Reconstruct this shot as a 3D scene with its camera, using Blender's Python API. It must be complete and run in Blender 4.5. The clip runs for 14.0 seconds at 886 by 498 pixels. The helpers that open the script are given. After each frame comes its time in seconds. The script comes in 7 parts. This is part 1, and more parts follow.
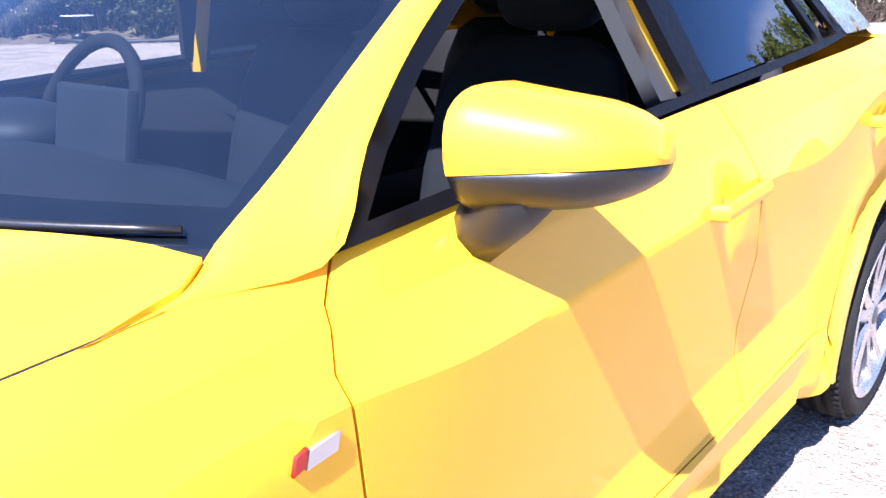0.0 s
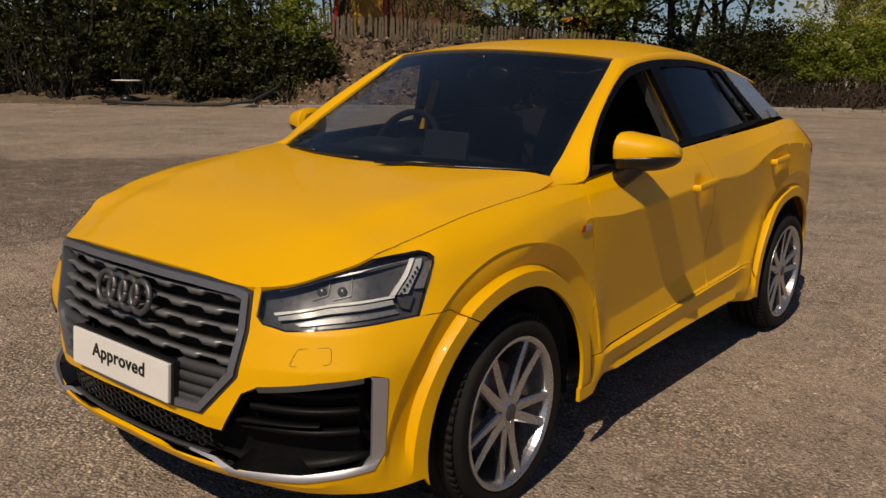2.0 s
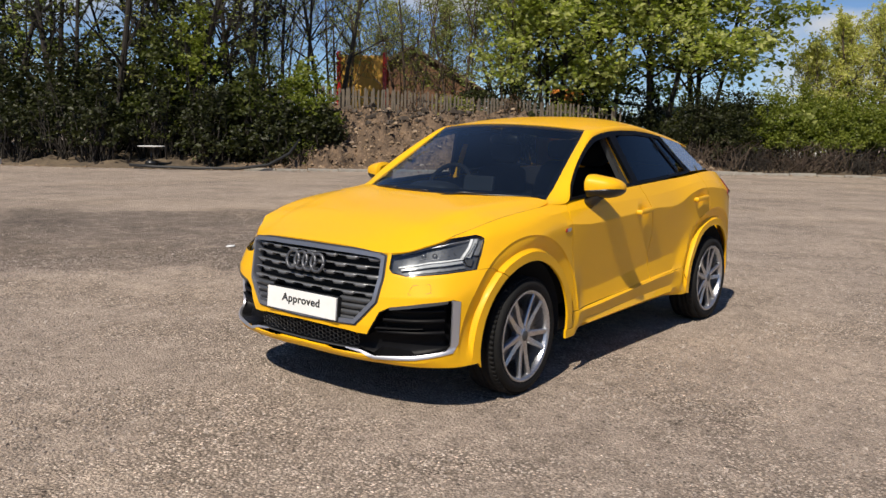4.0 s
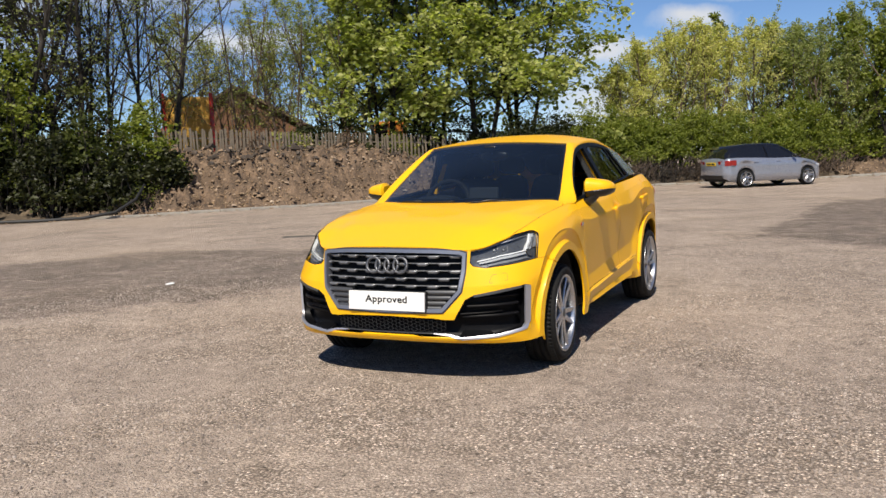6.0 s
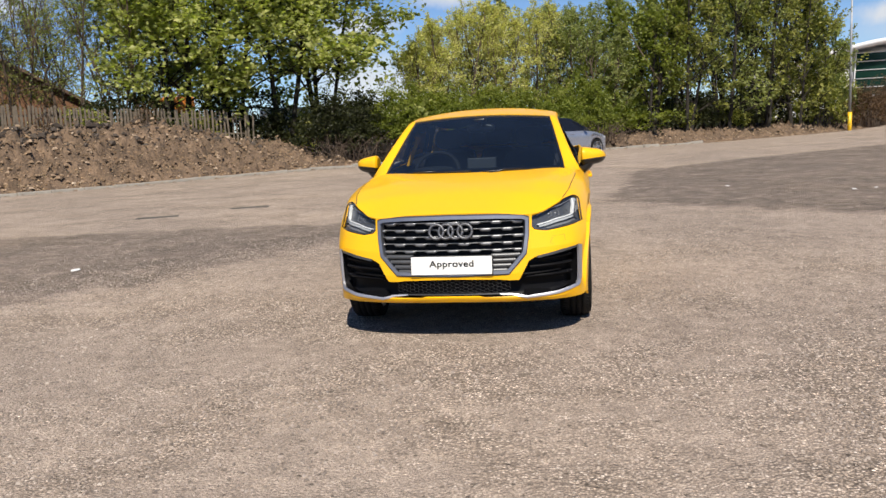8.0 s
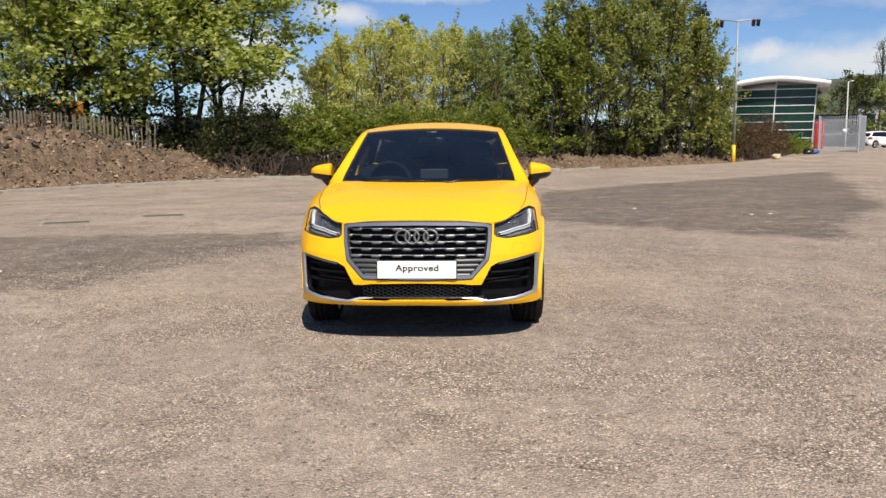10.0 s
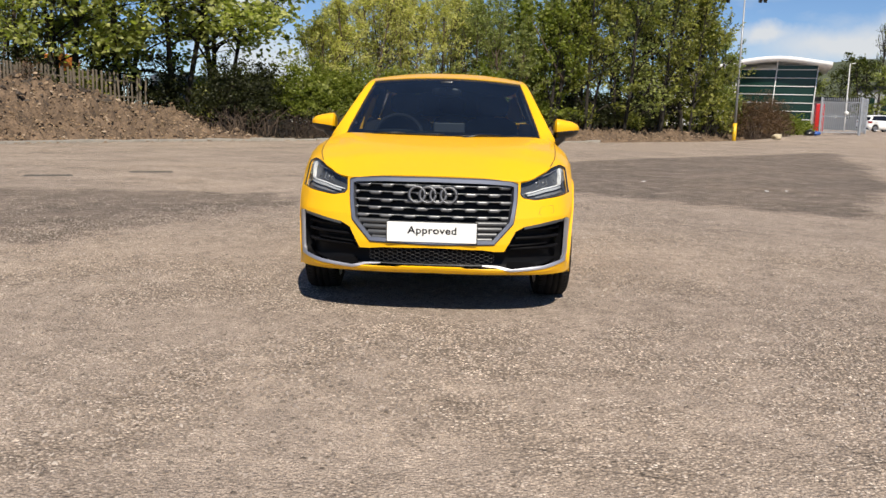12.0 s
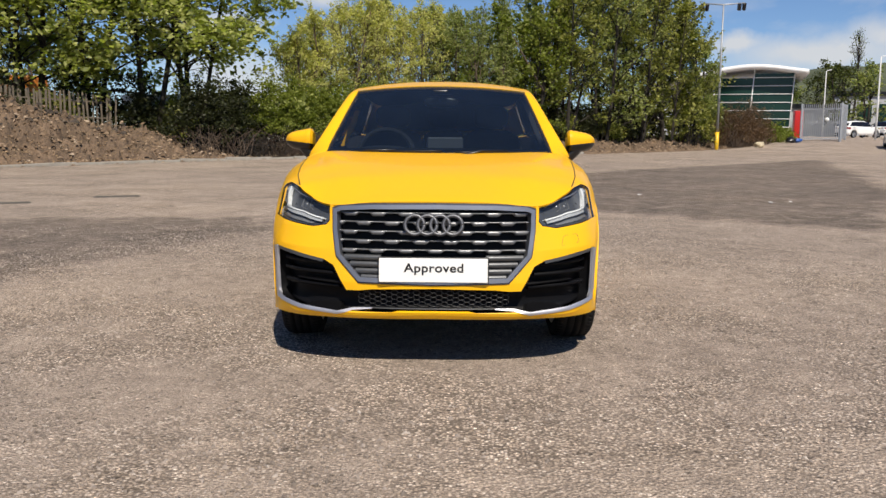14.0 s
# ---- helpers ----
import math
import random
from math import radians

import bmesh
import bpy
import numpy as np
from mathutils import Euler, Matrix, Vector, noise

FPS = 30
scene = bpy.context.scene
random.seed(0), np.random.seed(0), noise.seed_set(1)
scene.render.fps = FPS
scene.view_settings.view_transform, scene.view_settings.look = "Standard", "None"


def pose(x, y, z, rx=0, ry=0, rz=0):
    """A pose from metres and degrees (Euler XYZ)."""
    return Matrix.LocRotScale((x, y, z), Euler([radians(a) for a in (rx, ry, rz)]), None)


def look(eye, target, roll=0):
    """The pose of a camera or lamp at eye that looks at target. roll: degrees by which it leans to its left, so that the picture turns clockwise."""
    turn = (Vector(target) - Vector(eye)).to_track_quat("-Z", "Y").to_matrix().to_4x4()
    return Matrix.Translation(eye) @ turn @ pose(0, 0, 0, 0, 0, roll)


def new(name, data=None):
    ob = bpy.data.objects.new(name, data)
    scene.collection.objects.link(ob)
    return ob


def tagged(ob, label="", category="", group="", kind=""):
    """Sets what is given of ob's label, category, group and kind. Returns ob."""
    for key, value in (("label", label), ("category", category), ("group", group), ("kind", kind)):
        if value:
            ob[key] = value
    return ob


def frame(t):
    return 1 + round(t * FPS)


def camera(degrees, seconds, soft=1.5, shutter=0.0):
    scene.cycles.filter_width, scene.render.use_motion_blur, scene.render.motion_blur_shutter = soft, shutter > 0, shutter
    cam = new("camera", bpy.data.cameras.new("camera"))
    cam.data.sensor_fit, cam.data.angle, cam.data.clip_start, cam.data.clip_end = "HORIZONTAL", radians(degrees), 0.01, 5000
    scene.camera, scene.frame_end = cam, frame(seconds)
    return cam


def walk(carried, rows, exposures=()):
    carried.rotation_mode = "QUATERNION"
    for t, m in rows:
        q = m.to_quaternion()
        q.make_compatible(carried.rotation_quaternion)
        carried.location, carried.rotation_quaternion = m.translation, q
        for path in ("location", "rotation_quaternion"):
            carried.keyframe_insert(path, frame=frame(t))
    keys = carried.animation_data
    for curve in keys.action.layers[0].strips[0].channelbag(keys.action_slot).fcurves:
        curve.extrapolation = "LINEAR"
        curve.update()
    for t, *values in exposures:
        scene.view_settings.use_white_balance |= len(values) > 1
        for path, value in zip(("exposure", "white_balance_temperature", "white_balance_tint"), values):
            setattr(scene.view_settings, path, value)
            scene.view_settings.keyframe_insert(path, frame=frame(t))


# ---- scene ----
cam = camera(54.4, 14.0)
PATH = [
    (0, (1.408, 0.741, 1.247), (0.176, 2.204, 0.662), -0.6),
    (0.2, (1.47, 0.564, 1.296), (0.251, 2.031, 0.693), 2.6),
    (0.5, (1.636, 0.237, 1.279), (0.384, 1.728, 0.821), 0.4),
    (0.8, (1.739, -0.083, 1.321), (0.538, 1.454, 0.88), 1.1),
    (1, (1.85, -0.304, 1.32), (0.651, 1.234, 0.875), 1.2),
    (1.2, (1.955, -0.496, 1.335), (0.754, 1.037, 0.88), 1.5),
    (1.5, (2.09, -0.819, 1.353), (0.876, 0.705, 0.901), 1.2),
    (1.7, (2.167, -1.035, 1.366), (0.952, 0.491, 0.921), 0.9),
    (2, (2.284, -1.313, 1.387), (1.055, 0.205, 0.955), 1.2),
    (2.2, (2.399, -1.512, 1.39), (1.146, -0.011, 0.969), 1.7),
    (4.3, (3.388, -3.233, 1.402), (2.164, -1.675, 1.127), 1.2),
    (4.5, (3.414, -3.377, 1.374), (2.194, -1.816, 1.097), 1.0),
    (5, (3.348, -3.844, 1.331), (2.226, -2.21, 1.063), -0.6),
    (5.5, (2.985, -4.197, 1.304), (2.003, -2.471, 1.074), -3.2),
    (6, (2.542, -4.508, 1.316), (1.683, -2.714, 1.109), -2.2),
    (6.5, (2.126, -4.861, 1.337), (1.431, -2.997, 1.134), -1.7),
    (7, (1.634, -5.001, 1.334), (1.036, -3.109, 1.088), -2.3),
    (7.5, (1.222, -5.292, 1.355), (0.752, -3.366, 1.087), -2.8),
    (8, (0.884, -5.353, 1.361), (0.543, -3.403, 1.078), -2.7),
    (8.5, (0.628, -5.59, 1.368), (0.411, -3.619, 1.107), -2.4),
    (8.7, (0.513, -5.706, 1.373), (0.35, -3.729, 1.123), -1.8),
    (10.8, (0.38, -5.502, 1.272), (0.29, -3.519, 1.027), -0.3),
    (11, (0.355, -5.457, 1.268), (0.257, -3.475, 1.018), -0.5),
    (11.5, (0.36, -5.191, 1.22), (0.218, -3.215, 0.947), 0.5),
    (12, (0.246, -4.962, 1.163), (0.175, -2.987, 0.852), 1.6),
    (12.5, (0.216, -4.703, 1.151), (0.177, -2.73, 0.825), 0.4),
    (13, (0.233, -4.4, 1.153), (0.112, -2.426, 0.855), 0.3),
    (13.5, (0.151, -4.208, 1.153), (0.06, -2.229, 0.878), 0.7),
    (14, (0.101, -4.082, 1.151), (0.074, -2.102, 0.874), 0.4),
]
EXPOSURES = [(0.0, 2.25, 5600, 22), (0.5, 0.98, 5900, 24), (1.0, 0.14, 7300, -18), (1.5, -0.36, 8300, 12), (2.2, -0.68, 8500, 15), (3.2, -0.15, 7500, 12), (4.3, 0.15, 6900, 10), (6.5, 0.36, 6900, 10), (8.7, 0.38, 6800, 10), (11.0, 0.38, 7000, 9), (14.0, 0.20, 6900, 10)]
walk(cam, [(t, look(eye, target, roll)) for t, eye, target, roll in PATH], EXPOSURES)

# ---- light: sun high in front of the car, a blue spring sky with a few clouds ----
SUN = Vector((0.20, -0.85, 1.0)).normalized()
world = bpy.data.worlds.new("sky")
scene.world = world
world.use_nodes = True
wn, wl = world.node_tree.nodes, world.node_tree.links
wn.clear()
sky = wn.new("ShaderNodeTexSky")
sky.sky_type = "NISHITA"
sky.sun_disc = False
sky.sun_elevation = math.asin(SUN.z)
sky.sun_rotation = math.atan2(SUN.x, SUN.y)
sky.air_density, sky.dust_density, sky.ozone_density = 0.8, 0.0, 3.0
coords = wn.new("ShaderNodeTexCoord")
stretch = wn.new("ShaderNodeMapping")
stretch.inputs["Scale"].default_value = (1.0, 1.0, 2.4)
stretch.inputs["Location"].default_value = (0.7, 2.3, 0.4)
puffs = wn.new("ShaderNodeTexNoise")
puffs.inputs["Scale"].default_value, puffs.inputs["Detail"].default_value, puffs.inputs["Roughness"].default_value = 2.6, 9.0, 0.55
cover = wn.new("ShaderNodeValToRGB")
cover.color_ramp.elements[0].position, cover.color_ramp.elements[1].position = 0.57, 0.78
cloud = wn.new("ShaderNodeMix")
cloud.data_type = "RGBA"
cloud.inputs[7].default_value = (8.0, 8.3, 8.8, 1)
lamp = wn.new("ShaderNodeBackground")
lamp.inputs["Strength"].default_value = 0.074
out = wn.new("ShaderNodeOutputWorld")
wl.new(coords.outputs["Generated"], stretch.inputs["Vector"])
wl.new(stretch.outputs["Vector"], puffs.inputs["Vector"])
wl.new(puffs.outputs["Fac"], cover.inputs["Fac"])
height = wn.new("ShaderNodeSeparateXYZ")
band = wn.new("ShaderNodeValToRGB")
band.color_ramp.elements[0].position, band.color_ramp.elements[0].color = 0.30, (1, 1, 1, 1)
band.color_ramp.elements[1].position, band.color_ramp.elements[1].color = 0.52, (0, 0, 0, 1)
thin = wn.new("ShaderNodeMath")
thin.operation = "MULTIPLY"
wl.new(coords.outputs["Generated"], height.inputs[0])
wl.new(height.outputs["Z"], band.inputs["Fac"])
wl.new(cover.outputs["Color"], thin.inputs[0])
wl.new(band.outputs["Color"], thin.inputs[1])
amount = thin.outputs[0]
rag = wn.new("ShaderNodeTexNoise")
rag.inputs["Scale"].default_value, rag.inputs["Detail"].default_value, rag.inputs["Roughness"].default_value = 16.0, 7.0, 0.6
wl.new(coords.outputs["Generated"], rag.inputs["Vector"])
sway = wn.new("ShaderNodeVectorMath")
sway.operation = "MULTIPLY_ADD"
sway.inputs[1].default_value, sway.inputs[2].default_value = (0.07, 0.07, 0.035), (-0.035, -0.035, -0.0175)
wl.new(rag.outputs["Color"], sway.inputs[0])
shifted = wn.new("ShaderNodeVectorMath")
wl.new(coords.outputs["Generated"], shifted.inputs[0])
wl.new(sway.outputs[0], shifted.inputs[1])
for azimuth, height_, wide_, high_ in ((-9.3, 8.1, 0.055, 0.016), (-3.4, 9.6, 0.10, 0.016), (-14.5, 6.6, 0.055, 0.018), (22.5, 4.6, 0.13, 0.026), (27.0, 5.4, 0.09, 0.028), (17.8, 5.2, 0.05, 0.015), (-38.0, 8.0, 0.10, 0.02), (-47.0, 13.0, 0.30, 0.07), (-30.0, 15.0, 0.20, 0.05)):
    spot = wn.new("ShaderNodeMapping")
    spot.vector_type = "TEXTURE"
    a_, e_ = radians(azimuth), radians(height_)
    spot.inputs["Location"].default_value = (math.sin(a_) * math.cos(e_), math.cos(a_) * math.cos(e_), math.sin(e_))
    spot.inputs["Scale"].default_value = (wide_, wide_, high_)
    far_ = wn.new("ShaderNodeVectorMath")
    far_.operation = "LENGTH"
    soft_ = wn.new("ShaderNodeValToRGB")
    soft_.color_ramp.elements[0].position, soft_.color_ramp.elements[0].color = 0.25, (0.85, 0.85, 0.85, 1)
    soft_.color_ramp.elements[1].position, soft_.color_ramp.elements[1].color = 1.0, (0, 0, 0, 1)
    join = wn.new("ShaderNodeMath")
    join.operation = "MAXIMUM"
    wl.new(shifted.outputs[0], spot.inputs["Vector"])
    wl.new(spot.outputs[0], far_.inputs[0])
    wl.new(far_.outputs["Value"], soft_.inputs["Fac"])
    wl.new(amount, join.inputs[0])
    wl.new(soft_.outputs["Color"], join.inputs[1])
    amount = join.outputs[0]
wl.new(amount, cloud.inputs[0])
deep = wn.new("ShaderNodeMix")
deep.data_type, deep.blend_type = "RGBA", "MULTIPLY"
deep.inputs[0].default_value, deep.inputs[7].default_value = 1.0, (0.73, 0.88, 1.12, 1)
wl.new(sky.outputs["Color"], deep.inputs[6])
wl.new(deep.outputs[2], cloud.inputs[6])
wl.new(cloud.outputs[2], lamp.inputs["Color"])
wl.new(lamp.outputs["Background"], out.inputs["Surface"])
sun = new("sun", bpy.data.lights.new("sun", "SUN"))
sun.data.energy, sun.data.angle, sun.data.color = 4.75, radians(0.5), (1.0, 0.95, 0.87)
sun.matrix_world = look(SUN * 60, (0, 0, 0))


# ---- materials ----
def shader(name):
    m = bpy.data.materials.new(name)
    m.use_nodes = True
    t = m.node_tree
    return m, t, t.nodes["Principled BSDF"], t.nodes["Material Output"]


def node(t, kind, **values):
    n = t.nodes.new("ShaderNode" + kind)
    for key, value in values.items():
        n.inputs[key.replace("_", " ")].default_value = value
    return n


def ramp(t, source, stops):
    r = t.nodes.new("ShaderNodeValToRGB")
    e = r.color_ramp.elements
    while len(e) < len(stops):
        e.new(0.5)
    for i, (at, c) in enumerate(stops):
        e[i].position, e[i].color = at, (*c, 1) if len(c) == 3 else c
    t.links.new(source, r.inputs["Fac"])
    return r.outputs["Color"]


def mixed(t, kind, fac, a, b):
    m = t.nodes.new("ShaderNodeMix")
    m.data_type, m.blend_type = "RGBA", kind
    for slot, value in ((0, fac), (6, a), (7, b)):
        if hasattr(value, "is_linked"):
            t.links.new(value, m.inputs[slot])
        elif slot and len(value) == 3:
            m.inputs[slot].default_value = (*value, 1)
        else:
            m.inputs[slot].default_value = value
    return m.outputs[2]


def surface(name, colour, rough=0.5, metal=0.0, coat=0.0, vary=0.12, fine=60.0, coarse=3.0, bump=0.0, dirt=0.0, spec=0.5, deep=0.01):
    """A surface with grain at a fine and a coarse scale, in metres."""
    m, t, p, o = shader(name)
    c = node(t, "TexCoord")
    a, b = node(t, "TexNoise", Scale=fine, Detail=4.0), node(t, "TexNoise", Scale=coarse, Detail=6.0, Roughness=0.6)
    for n in (a, b):
        t.links.new(c.outputs["Object"], n.inputs["Vector"])
    dark = tuple(v * (1 - vary) for v in colour)
    light = tuple(min(1.0, v * (1 + vary)) for v in colour)
    base = ramp(t, b.outputs["Fac"], [(0.3, dark), (0.7, light)])
    grain = ramp(t, a.outputs["Fac"], [(0.3, (1 - vary,) * 3), (0.7, (1.0, 1.0, 1.0))])
    col = mixed(t, "MULTIPLY", 1.0, base, grain)
    if dirt:
        d = node(t, "TexNoise", Scale=coarse * 2.7, Detail=8.0, Roughness=0.7)
        t.links.new(c.outputs["Object"], d.inputs["Vector"])
        mask = ramp(t, d.outputs["Fac"], [(0.5, (0, 0, 0)), (0.75, (dirt,) * 3)])
        col = mixed(t, "MIX", mask, col, (0.11, 0.09, 0.07))
    t.links.new(col, p.inputs["Base Color"])
    r = ramp(t, a.outputs["Fac"], [(0.3, (max(0.0, rough - 0.06),) * 3), (0.7, (min(1.0, rough + 0.06),) * 3)])
    t.links.new(r, p.inputs["Roughness"])
    p.inputs["Metallic"].default_value, p.inputs["Coat Weight"].default_value = metal, coat
    p.inputs["Coat Roughness"].default_value, p.inputs["Specular IOR Level"].default_value = 0.04, spec
    if bump:
        k = node(t, "Bump", Strength=bump, Distance=deep)
        t.links.new(a.outputs["Fac"], k.inputs["Height"])
        t.links.new(k.outputs["Normal"], p.inputs["Normal"])
    return m


def glass(name, tint, dust_haze=0.0):
    """A thin pane: tinted see-through, with a mirror's gloss by Fresnel and a dusty film whose blue paints in the sky's
    reflection.
    """
    m, t, p, o = shader(name)
    t.nodes.remove(p)
    see, shine, f = node(t, "BsdfTransparent", Color=(*tint, 1)), node(t, "BsdfGlossy", Roughness=0.01), node(t, "Fresnel", IOR=1.75 if dust_haze else 1.5)
    k = t.nodes.new("ShaderNodeMixShader")
    t.links.new(f.outputs[0], k.inputs[0])
    t.links.new(see.outputs[0], k.inputs[1])
    t.links.new(shine.outputs[0], k.inputs[2])
    if dust_haze:
        film, c = node(t, "BsdfDiffuse", Color=(0.26, 0.40, 0.66, 1)), node(t, "TexCoord")
        n = node(t, "TexNoise", Scale=3.0, Detail=4.0)
        t.links.new(c.outputs["Object"], n.inputs["Vector"])
        amount = ramp(t, n.outputs["Fac"], [(0.3, (dust_haze * 0.7,) * 3), (0.7, (dust_haze * 1.3,) * 3)])
        both = t.nodes.new("ShaderNodeMixShader")
        t.links.new(amount, both.inputs[0])
        t.links.new(k.outputs[0], both.inputs[1])
        t.links.new(film.outputs[0], both.inputs[2])
        k = both
    t.links.new(k.outputs[0], o.inputs["Surface"])
    return m


def leafy(name, colours, through_light=0.35, rough=0.5):
    """Leaves: each its own shade out of a few, with some light through them."""
    m, t, p, o = shader(name)
    g = node(t, "NewGeometry")
    c = node(t, "TexCoord")
    patch = node(t, "TexNoise", Scale=0.9, Detail=3.0)
    t.links.new(c.outputs["Object"], patch.inputs["Vector"])
    add = t.nodes.new("ShaderNodeMath")
    add.operation = "MULTIPLY_ADD"
    add.inputs[1].default_value, add.inputs[2].default_value = 0.5, 0.01
    t.links.new(g.outputs["Random Per Island"], add.inputs[0])
    both = t.nodes.new("ShaderNodeMath")
    both.operation = "MULTIPLY_ADD"
    both.inputs[1].default_value = 0.5
    t.links.new(patch.outputs["Fac"], both.inputs[0])
    t.links.new(add.outputs[0], both.inputs[2])
    col = ramp(t, both.outputs[0], [(i / (len(colours) - 1), q) for i, q in enumerate(colours)])
    t.links.new(col, p.inputs["Base Color"])
    p.inputs["Roughness"].default_value = rough
    p.inputs["Specular IOR Level"].default_value = 0.35
    tr = node(t, "BsdfTranslucent")
    warm = mixed(t, "MULTIPLY", 1.0, col, (1.3, 1.5, 0.6))
    t.links.new(warm, tr.inputs["Color"])
    k = t.nodes.new("ShaderNodeMixShader")
    k.inputs[0].default_value = through_light
    t.links.new(p.outputs[0], k.inputs[1])
    t.links.new(tr.outputs[0], k.inputs[2])
    t.links.new(k.outputs[0], o.inputs["Surface"])
    return m


def yard_surface():
    """Worn asphalt with pale chippings, sandy wear and darker patches of newer tar."""
    m, t, p, o = shader("worn_asphalt")
    c = node(t, "TexCoord")
    P = c.outputs["Object"]

    def noise_at(scale, detail=6.0, rough=0.6):
        n = node(t, "TexNoise", Scale=scale, Detail=detail, Roughness=rough)
        t.links.new(P, n.inputs["Vector"])
        return n.outputs["Fac"]

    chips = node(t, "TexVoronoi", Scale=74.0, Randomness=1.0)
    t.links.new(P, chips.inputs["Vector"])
    pick = t.nodes.new("ShaderNodeSeparateColor")
    t.links.new(chips.outputs["Color"], pick.inputs[0])
    stone = ramp(t, pick.outputs[0], [(0.0, (0.105, 0.086, 0.072)), (0.3, (0.262, 0.218, 0.184)), (0.7, (0.430, 0.360, 0.304)), (0.9, (0.60, 0.52, 0.455)), (1.0, (0.84, 0.77, 0.70))])
    tar = ramp(t, noise_at(38.0), [(0.35, (0.215, 0.177, 0.147)), (0.65, (0.425, 0.350, 0.285))])
    col = mixed(t, "MIX", ramp(t, noise_at(11.0), [(0.35, (0.35,) * 3), (0.6, (0.95,) * 3)]), tar, stone)
    pebbles = node(t, "TexVoronoi", Scale=38.0, Randomness=1.0)
    t.links.new(P, pebbles.inputs["Vector"])
    one = t.nodes.new("ShaderNodeSeparateColor")
    t.links.new(pebbles.outputs["Color"], one.inputs[0])
    pale = ramp(t, one.outputs[1], [(0.0, (0.50, 0.49, 0.48)), (0.18, (0.86,) * 3), (0.5, (1.0,) * 3), (0.80, (1.06,) * 3), (0.90, (1.35, 1.33, 1.31)), (1.0, (1.9, 1.87, 1.84))])
    inside = ramp(t, pebbles.outputs["Distance"], [(0.22, (1, 1, 1)), (0.36, (0, 0, 0))])
    col = mixed(t, "MIX", inside, col, mixed(t, "MULTIPLY", 1.0, col, pale))
    # dark binder between the chippings, with the shade of the crevices painted in
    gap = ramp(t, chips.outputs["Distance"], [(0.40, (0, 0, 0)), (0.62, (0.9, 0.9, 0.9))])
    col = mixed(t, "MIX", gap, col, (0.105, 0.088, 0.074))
    # trodden smooth stretches between the gravelly ones
    fines = ramp(t, noise_at(170.0, 3.0), [(0.35, (0.165, 0.136, 0.112)), (0.5, (0.315, 0.262, 0.220)), (0.65, (0.52, 0.44, 0.372))])
    col = mixed(t, "MIX", ramp(t, noise_at(0.62, 6.0, 0.72), [(0.42, (0.22,) * 3), (0.58, (0.95,) * 3)]), fines, col)
    specks = node(t, "TexVoronoi", Scale=46.0, Randomness=1.0)
    t.links.new(P, specks.inputs["Vector"])
    which = t.nodes.new("ShaderNodeSeparateColor")
    t.links.new(specks.outputs["Color"], which.inputs[0])
    grit = ramp(t, which.outputs[2], [(0.0, (0.22,) * 3), (0.14, (0.42,) * 3), (0.22, (1.0,) * 3), (0.88, (1.0,) * 3), (0.94, (1.8, 1.75, 1.7)), (1.0, (2.4, 2.35, 2.3))])
    col = mixed(t, "MULTIPLY", ramp(t, specks.outputs["Distance"], [(0.22, (1, 1, 1)), (0.36, (0, 0, 0))]), col, grit)
    # coarse lumps of chippings standing out of the wear
    lumps = node(t, "TexVoronoi", Scale=25.0, Randomness=1.0)
    t.links.new(P, lumps.inputs["Vector"])
    kind_of = t.nodes.new("ShaderNodeSeparateColor")
    t.links.new(lumps.outputs["Color"], kind_of.inputs[0])
    lump = ramp(t, kind_of.outputs[0], [(0.0, (0.36,) * 3), (0.16, (0.60,) * 3), (0.24, (1.0,) * 3), (0.84, (1.0,) * 3), (0.92, (1.25, 1.24, 1.22)), (1.0, (1.50, 1.48, 1.45))])
    col = mixed(t, "MULTIPLY", ramp(t, lumps.outputs["Distance"], [(0.20, (1, 1, 1)), (0.34, (0, 0, 0))]), col, lump)
    clods = ramp(t, noise_at(9.0, 8.0, 0.8), [(0.36, (0.78,) * 3), (0.5, (1.0,) * 3), (0.64, (1.20,) * 3)])
    col = mixed(t, "MULTIPLY", 1.0, col, clods)
    sandy = ramp(t, noise_at(0.30, 8.0, 0.65), [(0.40, (0.86, 0.855, 0.85)), (0.52, (1.0, 0.99, 0.97)), (0.66, (1.12, 1.09, 1.03))])
    col = mixed(t, "MULTIPLY", 1.0, col, sandy)
    blotch = ramp(t, noise_at(1.6, 9.0, 0.75), [(0.34, (0.84,) * 3), (0.5, (1.0,) * 3), (0.68, (1.12,) * 3)])
    col = mixed(t, "MULTIPLY", 1.0, col, blotch)
    # stretches of newer, darker tar with ragged edges
    place = P
    for scale, far in ((0.55, 1.9), (2.2, 0.95), (9.0, 0.30)):
        warp = node(t, "TexNoise", Scale=scale, Detail=6.0, Roughness=0.65)
        t.links.new(P, warp.inputs["Vector"])
        move = t.nodes.new("ShaderNodeVectorMath")
        move.operation = "MULTIPLY_ADD"
        move.inputs[1].default_value, move.inputs[2].default_value = (far, far, 0), (-far / 2, -far / 2, 0)
        t.links.new(warp.outputs["Color"], move.inputs[0])
        add = t.nodes.new("ShaderNodeVectorMath")
        t.links.new(place, add.inputs[0])
        t.links.new(move.outputs[0], add.inputs[1])
        place = add.outputs[0]
    wear = ramp(t, noise_at(3.2, 9.0, 0.8), [(0.38, (0.12,) * 3), (0.52, (0.95,) * 3)])
